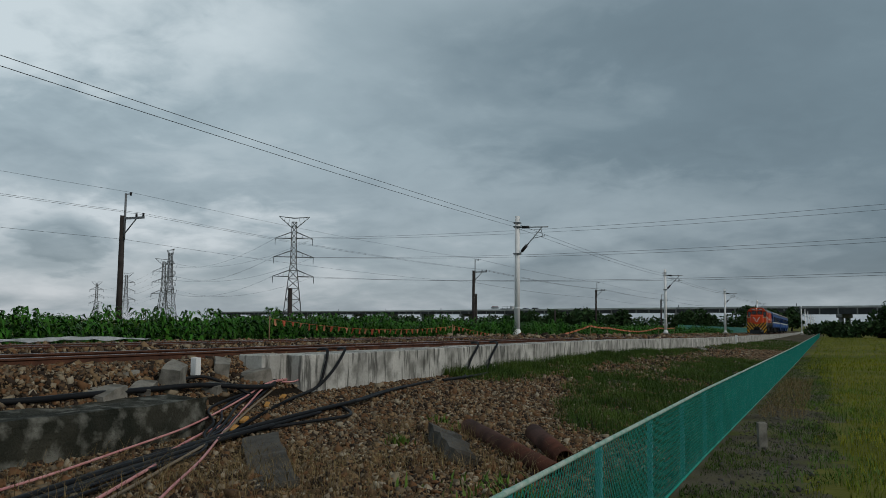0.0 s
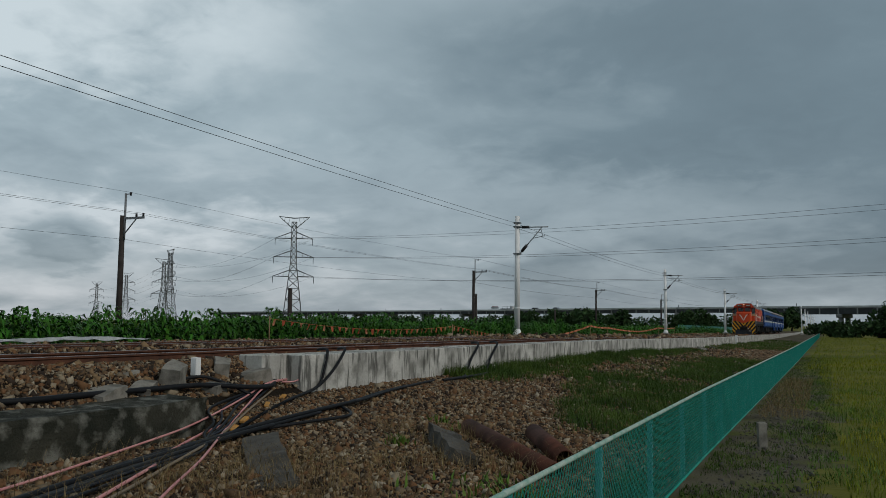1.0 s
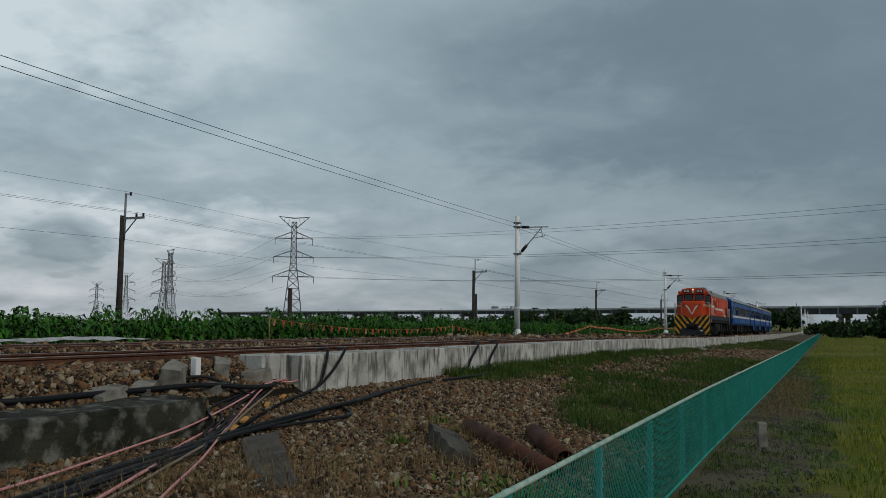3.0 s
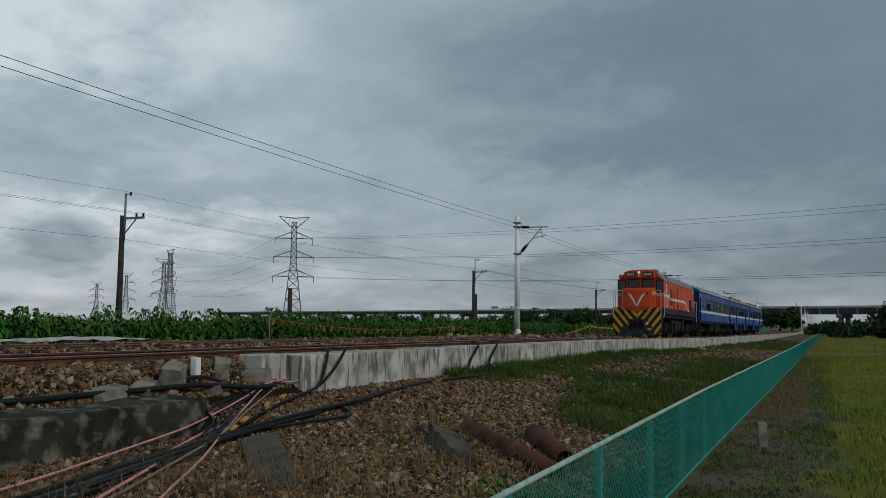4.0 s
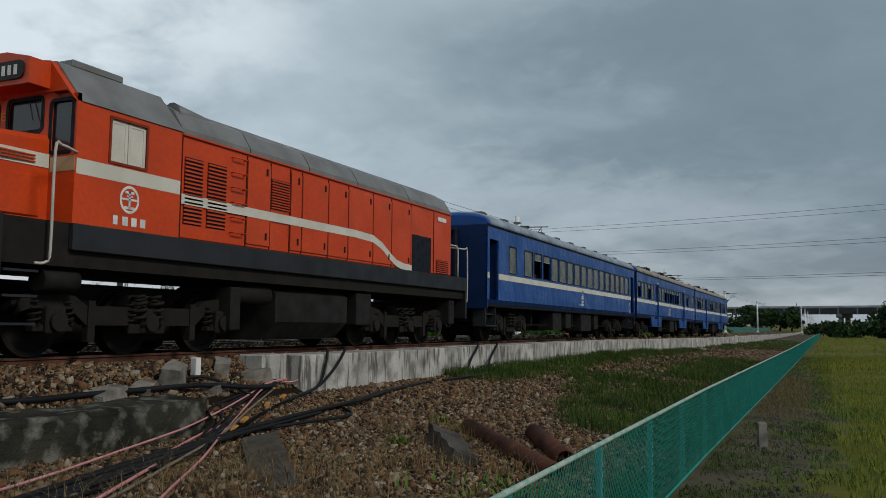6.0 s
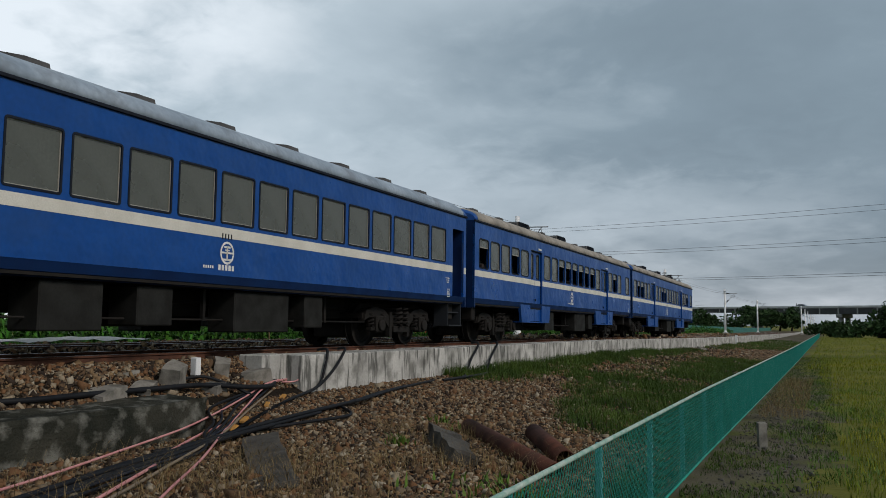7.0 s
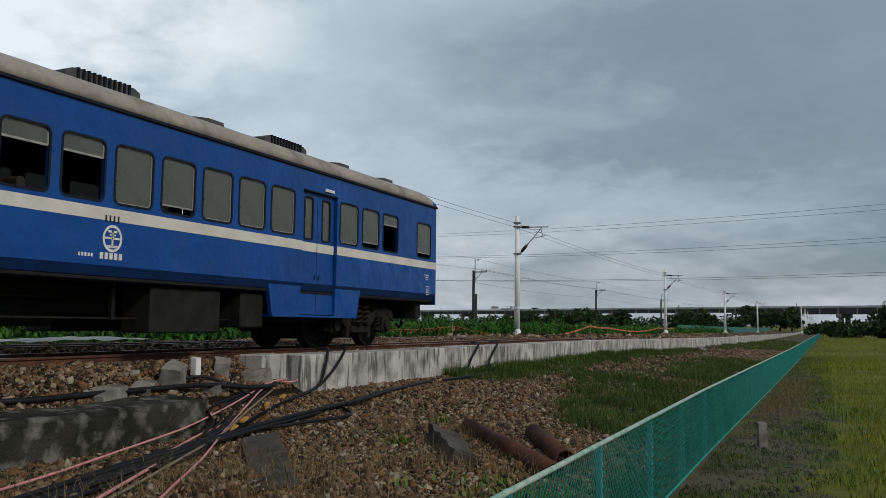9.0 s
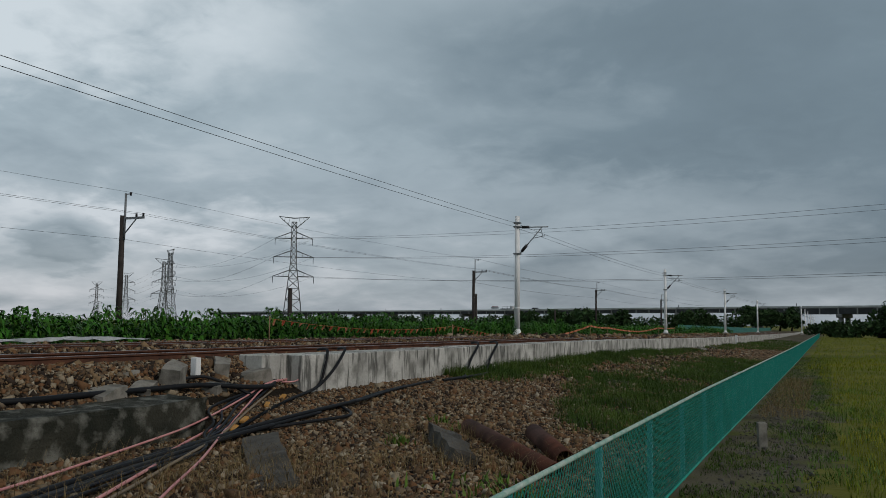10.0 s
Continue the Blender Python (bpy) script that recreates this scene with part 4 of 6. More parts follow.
vents = [(1.2, False), (3.3, False), (5.4, True), (7.6, False), (9.7, True), (11.9, False), (14.0, True), (15.95, False), (17.9, False)]
coach_b = build_coach("blue passenger coach with weathered tan roof and two double doors", layout([O, S, S, O, S], [S, S, O, O, O, O, O, O, S], [S, O, S], S), [(4.70, 5.86), (13.86, 15.02)], M_ROOF_TAN, False, vents, False)
coach_c = build_coach("blue passenger coach with tan roof, last of the train", layout([S, O, O, S, S], [S, S, O, O, S, A, S, S, S], [S, A, O], A), [(4.70, 5.86), (13.86, 15.02)], M_ROOF_TAN, False, vents, False)
for th, ye in ((coach_a, 9.95), (coach_b, 9.4), (coach_c, 9.48)):
    logo(th, HALF + 0.004, ye, 1.56, 0.18)
    bars("running_number", th, HALF + 0.004, ye, 1.285, 5, 0.055, 0.085, 0.025, M_PALE)
    bars("class_lettering", th, HALF + 0.004, ye - 0.42, 1.30, 5, 0.032, 0.045, 0.018, M_PALE)
    bars("car_plate_lettering", th, HALF + 0.008, ye, 1.77, 4, 0.03, 0.09, 0.04, M_FRAME)
    ye2 = BODY - 1.15 if th is coach_a else BODY - 0.5
    for j in range(3):
        bars("small_lettering", th, HALF + 0.004, ye2, 1.62 - 0.05 * j, 8 - 2 * j, 0.02, 0.025, 0.012, M_PALE)
    fr = ring_mesh(0.17, 0.2, 0.02, 0.014, 0.004)
    ob = part("stencil_mark", fr, M_PALE, th)
    ob.location = (HALF + 0.001, ye2 + 0.05, 1.27)
    bars("stencil_lettering", th, HALF + 0.004, ye2 + 0.05, 1.22, 2, 0.03, 0.1, 0.025, M_PALE)


# ---- locomotive ----
def clip_poly(poly, nx, nz, d):
    """The part of a polygon where nx*x + nz*z <= d."""
    out = []
    for k, p in enumerate(poly):
        q = poly[(k + 1) % len(poly)]
        a, b = nx * p[0] + nz * p[1] - d, nx * q[0] + nz * q[1] - d
        if a <= 0:
            out.append(p)
        if (a < 0) != (b < 0) and a != b:
            t = a / (a - b)
            out.append((p[0] + (q[0] - p[0]) * t, p[1] + (q[1] - p[1]) * t))
    return out


def face_y(polys, y):
    """Flat painted shapes on a plane that faces -y."""
    bm = bmesh.new()
    for poly in polys:
        if len(poly) >= 3:
            f = bm.faces.new([bm.verts.new((p[0], y, p[1])) for p in poly])
            f.normal_update()
            if f.normal.y > 0:
                f.normal_flip()
    return bm


def face_x(polys, x):
    bm = bmesh.new()
    for poly in polys:
        f = bm.faces.new([bm.verts.new((x, p[0], p[1])) for p in poly])
        f.normal_update()
        if f.normal.x < 0:
            f.normal_flip()
    return bm


def build_loco():
    th = empty("diesel_locomotive", "orange diesel locomotive with white band and yellow-black striped front", "locomotive")
    HW = 1.36
    # pilot with hazard stripes
    pil = [(-1.375, 0.62), (1.375, 0.62), (1.375, 1.70), (-1.375, 1.70)]
    part("pilot", prism(pil, "y", 0.0, 0.10), M_BLACKPAINT, th)
    wing = bmesh.new()
    for s in (-1, 1):
        add_prism(wing, [(s * 1.34, 0.12), (s * 1.375, 0.62), (s * 0.80, 0.62), (s * 1.0, 0.12)], "y", 0.0, 0.10)
    part("pilot_wing", wing, M_BLACKPAINT, th)
    plow = bmesh.new()
    add_prism(plow, [(-0.20, 0.08), (0.02, 0.62), (0.10, 0.62), (0.10, 0.08)], "x", -0.98, 0.98)
    part("snow_plough", plow, M_FRAME, th, "dark grey plough plate")
    polys = []
    for s in (-1, 1):
        for k in range(11):
            c0 = 0.12 + 0.34 * k
            rect = [(0, 0.64), (1.37, 0.64), (1.37, 1.69), (0, 1.69)]
            q = clip_poly(rect, 0.78, -0.62, -0.93 + c0 + 0.16)
            q = clip_poly(q, -0.78, 0.62, 0.93 - c0)
            w = clip_poly([(1.0, 0.13), (1.335, 0.13), (1.37, 0.63), (0.82, 0.63)], 0.78, -0.62, -0.93 + c0 + 0.16)
            w = clip_poly(w, -0.78, 0.62, 0.93 - c0)
            for piece in (q, w):
                if len(piece) >= 3:
                    polys.append([(s * a, b) for a, b in piece])
    part("hazard_stripes", face_y(polys, -0.004), M_YELLOW, th, "yellow diagonal hazard stripes")
    part("coupler_pocket", box(-0.42, 0.42, -0.06, 0.0, 0.62, 1.02, bevel=0.02), M_GEAR, th)
    coupler(th, -0.02, -1)
    coupler(th, 13.72, 1)
    bar = bmesh.new()
    add_tube(bar, [(-1.05, -0.07, 1.26), (-0.4, -0.07, 1.26), (-0.25, -0.09, 1.16), (0.25, -0.09, 1.16), (0.4, -0.07, 1.26), (1.05, -0.07, 1.26)], 0.014, 6)
    part("uncoupling_bar", bar, M_DARKSTEEL, th)
    for s in (-1, 1):
        lens = bmesh.new()
        add_tube(lens, [(s * 0.85, 0.0, 1.52), (s * 0.85, -0.09, 1.52)], 0.075, 10)
        part("marker_hook", lens, M_BLACKPAINT, th)
    hose = curve_pts([(0.45, -0.02, 0.95), (0.40, -0.22, 0.82), (0.36, -0.28, 0.5), (0.5, -0.3, 0.26), (0.8, -0.26, 0.32), (0.9, -0.2, 0.52)], 6)
    part("air_hose", tube(hose, 0.03, 8), M_BLACK, th)
    cocks = bmesh.new()
    add_box(cocks, 0.5, 0.62, -0.16, 0.0, 0.86, 0.98, bevel=0.02)
    part("brake_cock", cocks, M_REDLENS, th, "red brake cock")
    part("hose_coupling", box(0.62, 0.86, -0.24, -0.14, 0.42, 0.48, bevel=0.02), M_PALE, th, "pale hose coupling")
    part("brake_cock", box(0.52, 0.64, -0.17, -0.03, 0.72, 0.83, bevel=0.02), M_PALE, th, "white brake cock")
    # short nose
    nose = bmesh.new()
    nose_out = [(-0.90, 1.07), (-0.87, 0.10), (-0.80, -0.02), (-0.45, -0.09), (0, -0.11), (0.45, -0.09), (0.80, -0.02), (0.87, 0.10), (0.90, 1.07)]
    lo, hi, tp = [], [], []
    for x, y in nose_out:
        lo.append(nose.verts.new((x, y, 1.70)))
        hi.append(nose.verts.new((x, y, 2.70 + 0.07 * (y + 0.1))))
        tp.append(nose.verts.new((x * 0.95, y + (0.05 if y < 0.5 else 0), 2.77 + 0.07 * (y + 0.1))))
    for r0, r1 in ((lo, hi), (hi, tp)):
        for k in range(len(lo) - 1):
            nose.faces.new((r0[k], r0[k + 1], r1[k + 1], r1[k]))
    nose.faces.new(tp)
    bmesh.ops.recalc_face_normals(nose, faces=nose.faces)
    part("nose", nose, M_ORANGE, th)
    low = bmesh.new()
    add_prism(low, [(-0.80, 1.705), (0.80, 1.705), (0.30, 1.50), (0, 1.45), (-0.30, 1.50)], "y", -0.05, 0.0)
    part("nose_apron", low, M_ORANGE, th)
    for s in (-1, 1):
        steps = [(-0.012, 1.78, 0.05), (0.045, 1.93, 0.085), (0.115, 2.09, 0.10), (0.20, 2.26, 0.115), (0.30, 2.40, 0.125), (0.405, 2.50, 0.13)]
        bm = bmesh.new()
        prev = None
        for x, z, w in steps:
            def yy(x):
                return -0.115 + 0.02 * (abs(x) / 0.45) if abs(x) < 0.45 else -0.095 + 0.07 * (abs(x) - 0.45) / 0.35
            a = bm.verts.new((s * x, yy(x) - 0.006, z))
            b = bm.verts.new((s * (x + w), yy(x + w) - 0.006, z - 0.03))
            if prev:
                bm.faces.new((prev[0], prev[1], b, a) if s > 0 else (a, b, prev[1], prev[0]))
            prev = (a, b)
        part("painted_vee", bm, M_CREAM, th, "white painted chevron")
        part("marker_lamp", tube([(s * 0.62, -0.02, 2.50), (s * 0.62, -0.14, 2.50)], 0.095, 14), M_ORANGE, th)
        part("marker_lens", tube([(s * 0.62, -0.13, 2.50), (s * 0.62, -0.15, 2.50)], 0.06, 12), M_REDLENS, th, "dark red marker lens")
        part("painted_band", face_side([(0.12, 2.42), (1.06, 2.42), (1.06, 2.60), (0.12, 2.60)], 0.875, 0.905, s), M_CREAM, th)
        pl = bmesh.new()
        add_box(pl, min(s * 0.88, s * 0.915), max(s * 0.88, s * 0.915), 0.25, 0.95, 1.78, 2.30, bevel=0.012)
        part("nose_hatch", pl, M_ORANGE, th)
        for k in range(3):
            part("louvre", box(min(s * 0.9, s * 0.925), max(s * 0.9, s * 0.925), 0.35, 0.85, 2.46 + 0.04 * k, 2.475 + 0.04 * k), M_ORANGE, th)
    # cab
    cab_out = [(-HW, 1.70), (HW, 1.70), (HW, 3.27), (0.86, 3.84), (0.45, 3.90), (-0.45, 3.90), (-0.86, 3.84), (-HW, 3.27)]
    wins = [(-1.29, -0.89, 2.62, 3.30), (-0.74, -0.09, 2.93, 3.37), (0.09, 0.74, 2.93, 3.37), (0.90, 1.29, 2.62, 3.30)]
    front = panel_with_openings(-HW, HW, 1.70, 3.42, wins, 0.0, 0.06)
    for v in front.verts:
        x, y, z = v.co
        if z > 3.4:
            z = 3.42 if abs(y) < 1.2 else 3.27
        v.co = (y, 1.07 + x, z)
    bmesh.ops.recalc_face_normals(front, faces=front.faces)
    part("cab_front", front, M_ORANGE, th)
    brow = [(-HW, 3.268), (-1.2, 3.418), (1.2, 3.418), (HW, 3.268), (0.86, 3.84), (0.45, 3.90), (-0.45, 3.90), (-0.86, 3.84)]
    part("cab_brow", prism(brow, "y", 1.04, 1.133), M_ORANGE, th)
    for xa, xb, za, zb in wins:
        m = pose((xa + xb) / 2, 1.07, (za + zb) / 2, 0, 0, -90)
        w, h = xb - xa, zb - za
        wob = part("cab_window", ring_mesh(w + 0.06, h + 0.06, 0.09, 0.05, 0.014), M_GASKET, th)
        wob.matrix_basis = m @ pose(-0.002, 0, 0)
        part("pane", box(-0.03, -0.024, -w / 2, w / 2, -h / 2, h / 2), M_CABGLASS, wob)
        part("surround", surround(w, h, 0.07, 0.03), M_ORANGE, wob).location = (-0.028, 0, 0)
    for xa in (-0.4, 0.5):
        part("wiper", tube([(xa, 1.05, 3.35), (xa + 0.1, 1.04, 3.08)], 0.008, 5), M_DARKSTEEL, th)
    nb = bmesh.new()
    add_prism(nb, [(-0.88, 3.46), (0.88, 3.46), (0.88, 3.80), (0.45, 3.90), (-0.45, 3.90), (-0.88, 3.80)], "y", 0.72, 1.075)
    part("number_board_housing", nb, M_ORANGE, th)
    for s in (-1, 1):
        bd = bmesh.new()
        add_prism(bd, [(s * 0.50 + p, 3.645 + q) for p, q in rrect(0.60, 0.24, 0.09)], "y", 0.695, 0.722)
        board = part("number_board", bd, M_BLACKPAINT, th, "black number board with white characters")
        for k in range(4):
            x = s * 0.50 - 0.20 + 0.11 * k
            part("number_bar", box(x, x + 0.06, 0.690, 0.697, 3.58, 3.71), M_PALE, board)
    for z in (3.76, 3.57):
        cup = bmesh.new()
        add_tube(cup, [(0, 0.72, z), (0, 0.66, z)], 0.095, 14)
        part("headlamp_rim", cup, M_ORANGE, th)
        part("headlamp", tube([(0, 0.665, z), (0, 0.652, z)], 0.072, 14), M_LAMP if z > 3.6 else M_CHROME, th, "round headlamp")
    font = bpy.data.curves.new("end_letter", "FONT")
    font.body, font.size, font.align_x, font.extrude = "E", 0.16, "CENTER", 0.002
    font.materials.append(M_YELLOW)
    ob = new("end_letter", font)
    ob.parent = th
    ob.matrix_basis = pose(0, 1.06, 3.12, 90, 0, 0)
    horn = bmesh.new()
    add_tube(horn, [(-0.95, 1.05, 3.55), (-1.02, 0.85, 3.53), (-1.05, 0.74, 3.52)], 0.035, 10, 0.05)
    add_tube(horn, [(-1.05, 0.76, 3.52), (-1.07, 0.62, 3.52)], 0.05, 12, 0.13)
    part("horn", horn, M_ORANGE, th)
    # cab sides, roof
    for s in (-1, 1):
        side = panel_with_openings(1.13, 2.97, 1.70, 3.27, [(1.62, 2.28, 2.58, 3.18)], HW - 0.06, HW)
        flip(side, s)
        part("cab_side", side, M_ORANGE, th)
        m = pose(s * HW, 1.95, 2.88, 0, 0, 0 if s > 0 else 180)
        wob = part("cab_side_window", ring_mesh(0.70, 0.64, 0.02, 0.035, 0.014), M_RUSTFRAME, th)
        wob.matrix_basis = m
        for d in (-0.165, 0.165):
            part("sash", ring_mesh(0.32, 0.57, 0.02, 0.05, 0.012), M_CREAM, wob, "cream window sash").matrix_basis = pose(-0.03, d, 0)
            part("pane", box(-0.03, -0.024, d - 0.115, d + 0.115, -0.24, 0.24), M_CREAM, wob)
        part("painted_band", box(min(s * 0.92, s * 1.355), max(s * 0.92, s * 1.355), 1.064, 1.07, 2.37, 2.56), M_BUFF, th, "faded buff band on the cab front")
        part("painted_band", face_side([(1.09, 2.335), (2.96, 2.335), (2.96, 2.535), (1.09, 2.535)], HW, HW, s), M_CREAM, th, "white painted band")
    roofp = [(HW + 0.02, 3.268), (0.88, 3.852), (0.45, 3.918), (-0.45, 3.918), (-0.88, 3.852), (-HW - 0.02, 3.268)]
    part("cab_roof", prism(roofp, "y", 1.135, 3.0), M_ROOF_GREY, th)
    part("cab_roof_hatch", box(-0.1, 0.85, 1.4, 2.3, 3.86, 3.97, bevel=0.02), M_ROOF_GREY, th)
    part("cab_floor", box(-1.3, 1.3, 1.13, 2.95, 1.7, 1.76), M_FRAME, th)
    part("cab_back", box(-1.3, 1.3, 2.9, 2.97, 1.7, 3.27), M_INTERIOR, th)
    # long hood
    part("hood", box(-HW + 0.01, HW - 0.01, 2.972, 12.74, 1.70, 3.26, bevel=0.02), M_ORANGE, th)
    hr = [(HW - 0.03, 3.258), (HW - 0.03, 3.34), (1.15, 3.62), (0.85, 3.78), (0.4, 3.84), (-0.4, 3.84), (-0.85, 3.78), (-1.15, 3.62), (-HW + 0.03, 3.34), (-HW + 0.03, 3.258)]
    for a, b in ((3.0, 4.6), (4.63, 6.35), (6.38, 8.1), (8.13, 10.4), (10.43, 12.70)):
        part("hood_roof_panel", prism(hr, "y", a, b), M_ROOF_GREY, th, "grey rounded roof panel")
    part("roof_scoop", tube([(1.02, 3.1, 3.62), (1.02, 3.9, 3.66)], 0.16, 14, 0.05), M_ROOF_GREY, th)
    part("exhaust_stack", box(-0.2, 0.2, 6.6, 7.2, 3.84, 3.95, bevel=0.02), M_DARKSTEEL, th)
    for s in (-1, 1):
        for k, (y0, y1, z0, z1, n) in enumerate(((3.05, 3.45, 1.92, 2.92, 17), (3.56, 4.0, 1.92, 2.92, 17), (5.18, 5.70, 2.42, 2.94, 11), (11.85, 12.55, 1.72, 2.05, 7))):
            back = box(min(s * HW - 0.012, s * HW + 0.0), max(s * HW - 0.012, s * HW + 0.0), y0, y1, z0, z1)
            grille = part("louvre_grille", back, M_GASKET, th, "dark louvred air grille")
            bm = bmesh.new()
            for j in range(n):
                z = z0 + (z1 - z0) * (j + 0.2) / n
                add_box(bm, min(s * HW, s * (HW + 0.018)), max(s * HW, s * (HW + 0.018)), y0, y1, z, z + (z1 - z0) / n * 0.45)
            part("louvre_slats", bm, M_ORANGE, grille)
        for y0, y1 in ((4.53, 5.14), (5.76, 6.08), (6.12, 6.96), (7.0, 7.69), (7.73, 8.69), (8.73, 9.51), (9.55, 10.45)):
            dr = part("hood_door", box(min(s * (HW - 0.01), s * (HW + 0.012)), max(s * (HW - 0.01), s * (HW + 0.012)), y0, y1, 1.76, 3.14, bevel=0.006), M_ORANGE, th)
            for z in (1.86, 2.95):
                part("door_latch", box(min(s * HW, s * (HW + 0.028)), max(s * HW, s * (HW + 0.028)), y1 - 0.13, y1 - 0.09, z, z + 0.12, bevel=0.004), M_GASKET, dr)
        for y in (2.985, 4.51, 5.155, 5.735, 6.10, 6.98, 7.71, 8.71, 9.53, 10.47, 11.7):
            part("panel_seam", box(min(s * (HW - 0.01), s * (HW + 0.002)), max(s * (HW - 0.01), s * (HW + 0.002)), y - 0.011, y + 0.011, 1.72, 3.2), M_SEAM, th)
        part("radiator_opening", box(min(s * HW, s * (HW - 0.004)), max(s * HW, s * (HW - 0.004)), 10.55, 11.55, 1.71, 2.54), M_GASKET, th)
        ladder = bmesh.new()
        for j in range(6):
            z = 1.9 + 0.24 * j
            add_tube(ladder, [(s * HW, 4.12, z), (s * (HW + 0.07), 4.12, z), (s * (HW + 0.07), 4.42, z), (s * HW, 4.42, z)], 0.012, 5)
        part("ladder_rungs", ladder, M_ORANGE, th)
        part("drip_rail", box(min(s * HW, s * (HW + 0.025)), max(s * HW, s * (HW + 0.025)), 2.98, 12.7, 3.225, 3.25), M_ORANGE, th)
        # band along the hood that sweeps down towards the rear
        cen = [(2.98, 2.28), (6.0, 2.28), (8.0, 2.28), (8.7, 2.25), (9.1, 2.13), (9.45, 1.95), (9.75, 1.82), (10.1, 1.76), (10.5, 1.745)]
        for (ya, za), (yb, zb) in zip(cen, cen[1:]):
            part("painted_band", face_side([(ya, za - 0.075), (yb, zb - 0.075), (yb, zb + 0.075), (ya, za + 0.075)], HW + 0.014, HW + 0.014, s), M_CREAM, th, "white painted band")
        part("side_sill", box(min(s * 1.30, s * 1.385), max(s * 1.30, s * 1.385), 1.08, 13.71, 1.36, 1.70, bevel=0.01), M_FRAME, th, "dark grey side sill")
        # hand rails at the corners
        for pts in (((0.86, 0.05, 2.66), (1.28, -0.02, 2.66), (1.36, -0.02, 2.58), (1.36, -0.02, 1.35), (1.34, 0.0, 1.22), (1.25, 0.05, 1.2)), ((1.36, 1.10, 2.60), (1.42, 0.82, 2.63), (1.42, 0.72, 2.55), (1.42, 0.72, 1.35), (1.40, 0.68, 1.18), (1.36, 0.55, 1.16)), ((1.15, 12.76, 2.45), (1.36, 13.55, 2.45), (1.38, 13.72, 2.4), (1.38, 13.74, 1.2), (1.36, 13.70, 1.1)), ((1.20, 12.76, 2.5), (1.30, 13.1, 2.5), (1.34, 13.2, 2.4), (1.34, 13.2, 1.7))):
            part("handrail", tube(curve_pts([(s * p[0], p[1], p[2]) for p in pts], 4), 0.019, 7), M_CHROME, th, "pale bent handrail")
        for j, z in enumerate((0.42, 0.75, 1.05)):
            part("cab_step", box(min(s * 1.1, s * 1.36), max(s * 1.1, s * 1.36), 0.15, 0.62, z, z + 0.03), M_FRAME, th)
        bars_side = part("side_number_plate", face_side([(1.72 + 0.0, 1.76), (1.80, 1.76), (1.80, 1.88), (1.72, 1.88)], HW + 0.004, HW + 0.004, s), M_PALE, th)
        for j in (1, 2, 3):
            part("side_number_plate", face_side([(1.72 + 0.16 * j, 1.76), (1.82 + 0.16 * j, 1.76), (1.82 + 0.16 * j, 1.88), (1.72 + 0.16 * j, 1.88)], HW + 0.004, HW + 0.004, s), M_PALE, th)
        part("builder_plate", face_side([(11.9, 3.0), (12.4, 3.0), (12.4, 3.1), (11.9, 3.1)], HW + 0.003, HW + 0.003, s), M_PALE, th)
    logo(th, HW + 0.004, 2.0, 2.12, 0.19)
    # frame, tank, bogies
    part("main_frame", box(-1.3, 1.3, 0.1, 13.71, 1.15, 1.70), M_GEAR, th)
    part("rear_headstock", box(-1.375, 1.375, 13.64, 13.74, 0.65, 1.70, bevel=0.01), M_BLACKPAINT, th)
    tk = bmesh.new()
    add_prism(tk, [(-1.2, 1.0), (-1.2, 0.5), (-0.9, 0.18), (0.9, 0.18), (1.2, 0.5), (1.2, 1.0), (0.9, 1.15), (-0.9, 1.15)], "y", 5.6, 8.0)
    part("fuel_tank", tk, M_BOXGREY, th, "dark grey fuel tank")
    part("air_reservoir", tube([(1.05, 4.6, 0.95), (1.05, 5.5, 0.95)], 0.16, 12), M_GEAR, th)
    part("battery_box", box(0.85, 1.25, 8.3, 8.9, 0.45, 1.1, bevel=0.02), M_BOXGREY, th)
    part("sand_box", box(0.9, 1.25, 4.35, 4.6, 0.35, 1.05, bevel=0.02), M_BOXGREY, th)
    part("sand_box", box(0.9, 1.25, 12.9, 13.2, 0.5, 1.1, bevel=0.02), M_BOXGREY, th)
    part("brake_cylinder", tube([(1.12, 0.8, 0.98), (1.12, 1.35, 0.98)], 0.15, 12), M_BOXGREY, th)
    for y in (2.75, 10.95):
        bogie(th, y, (-1.6, 0.0, 1.6), "loco")
    return th


def flip(bm, s):
    if s < 0:
        bmesh.ops.transform(bm, matrix=Matrix.Diagonal((-1, 1, 1, 1)), verts=bm.verts)
        bmesh.ops.reverse_faces(bm, faces=bm.faces)


def face_side(poly, xa, xb, s):
    """A thin painted shape on a side; xa and xb are the half widths at its two ends."""
    y0, y1 = min(p[0] for p in poly), max(p[0] for p in poly)
    bm = bmesh.new()
    f = bm.faces.new([bm.verts.new((s * (xa + (xb - xa) * (p[0] - y0) / (y1 - y0) + 0.004), p[0], p[1])) for p in poly])
    f.normal_update()
    if f.normal.x * s < 0:
        f.normal_flip()
    return bm


M_BLACKPAINT = mat("black_paint", (0.016, 0.016, 0.017), (0.024, 0.023, 0.022), rough=0.5, scale=4, bump=0.05)
M_BUFF = mat("faded_buff_paint", (0.50, 0.36, 0.20), (0.42, 0.30, 0.17), rough=0.55, bump=0.03)
M_SEAM = mat("dark_brown_seam", (0.06, 0.012, 0.006), rough=0.7, bump=0.0)
M_RUSTFRAME = mat("brown_red_frame", (0.25, 0.04, 0.02), rough=0.6, bump=0.03)
loco = build_loco()


# ---- loose stones, grass and crops (numpy, one object each) ----
RS = np.random.RandomState(11)


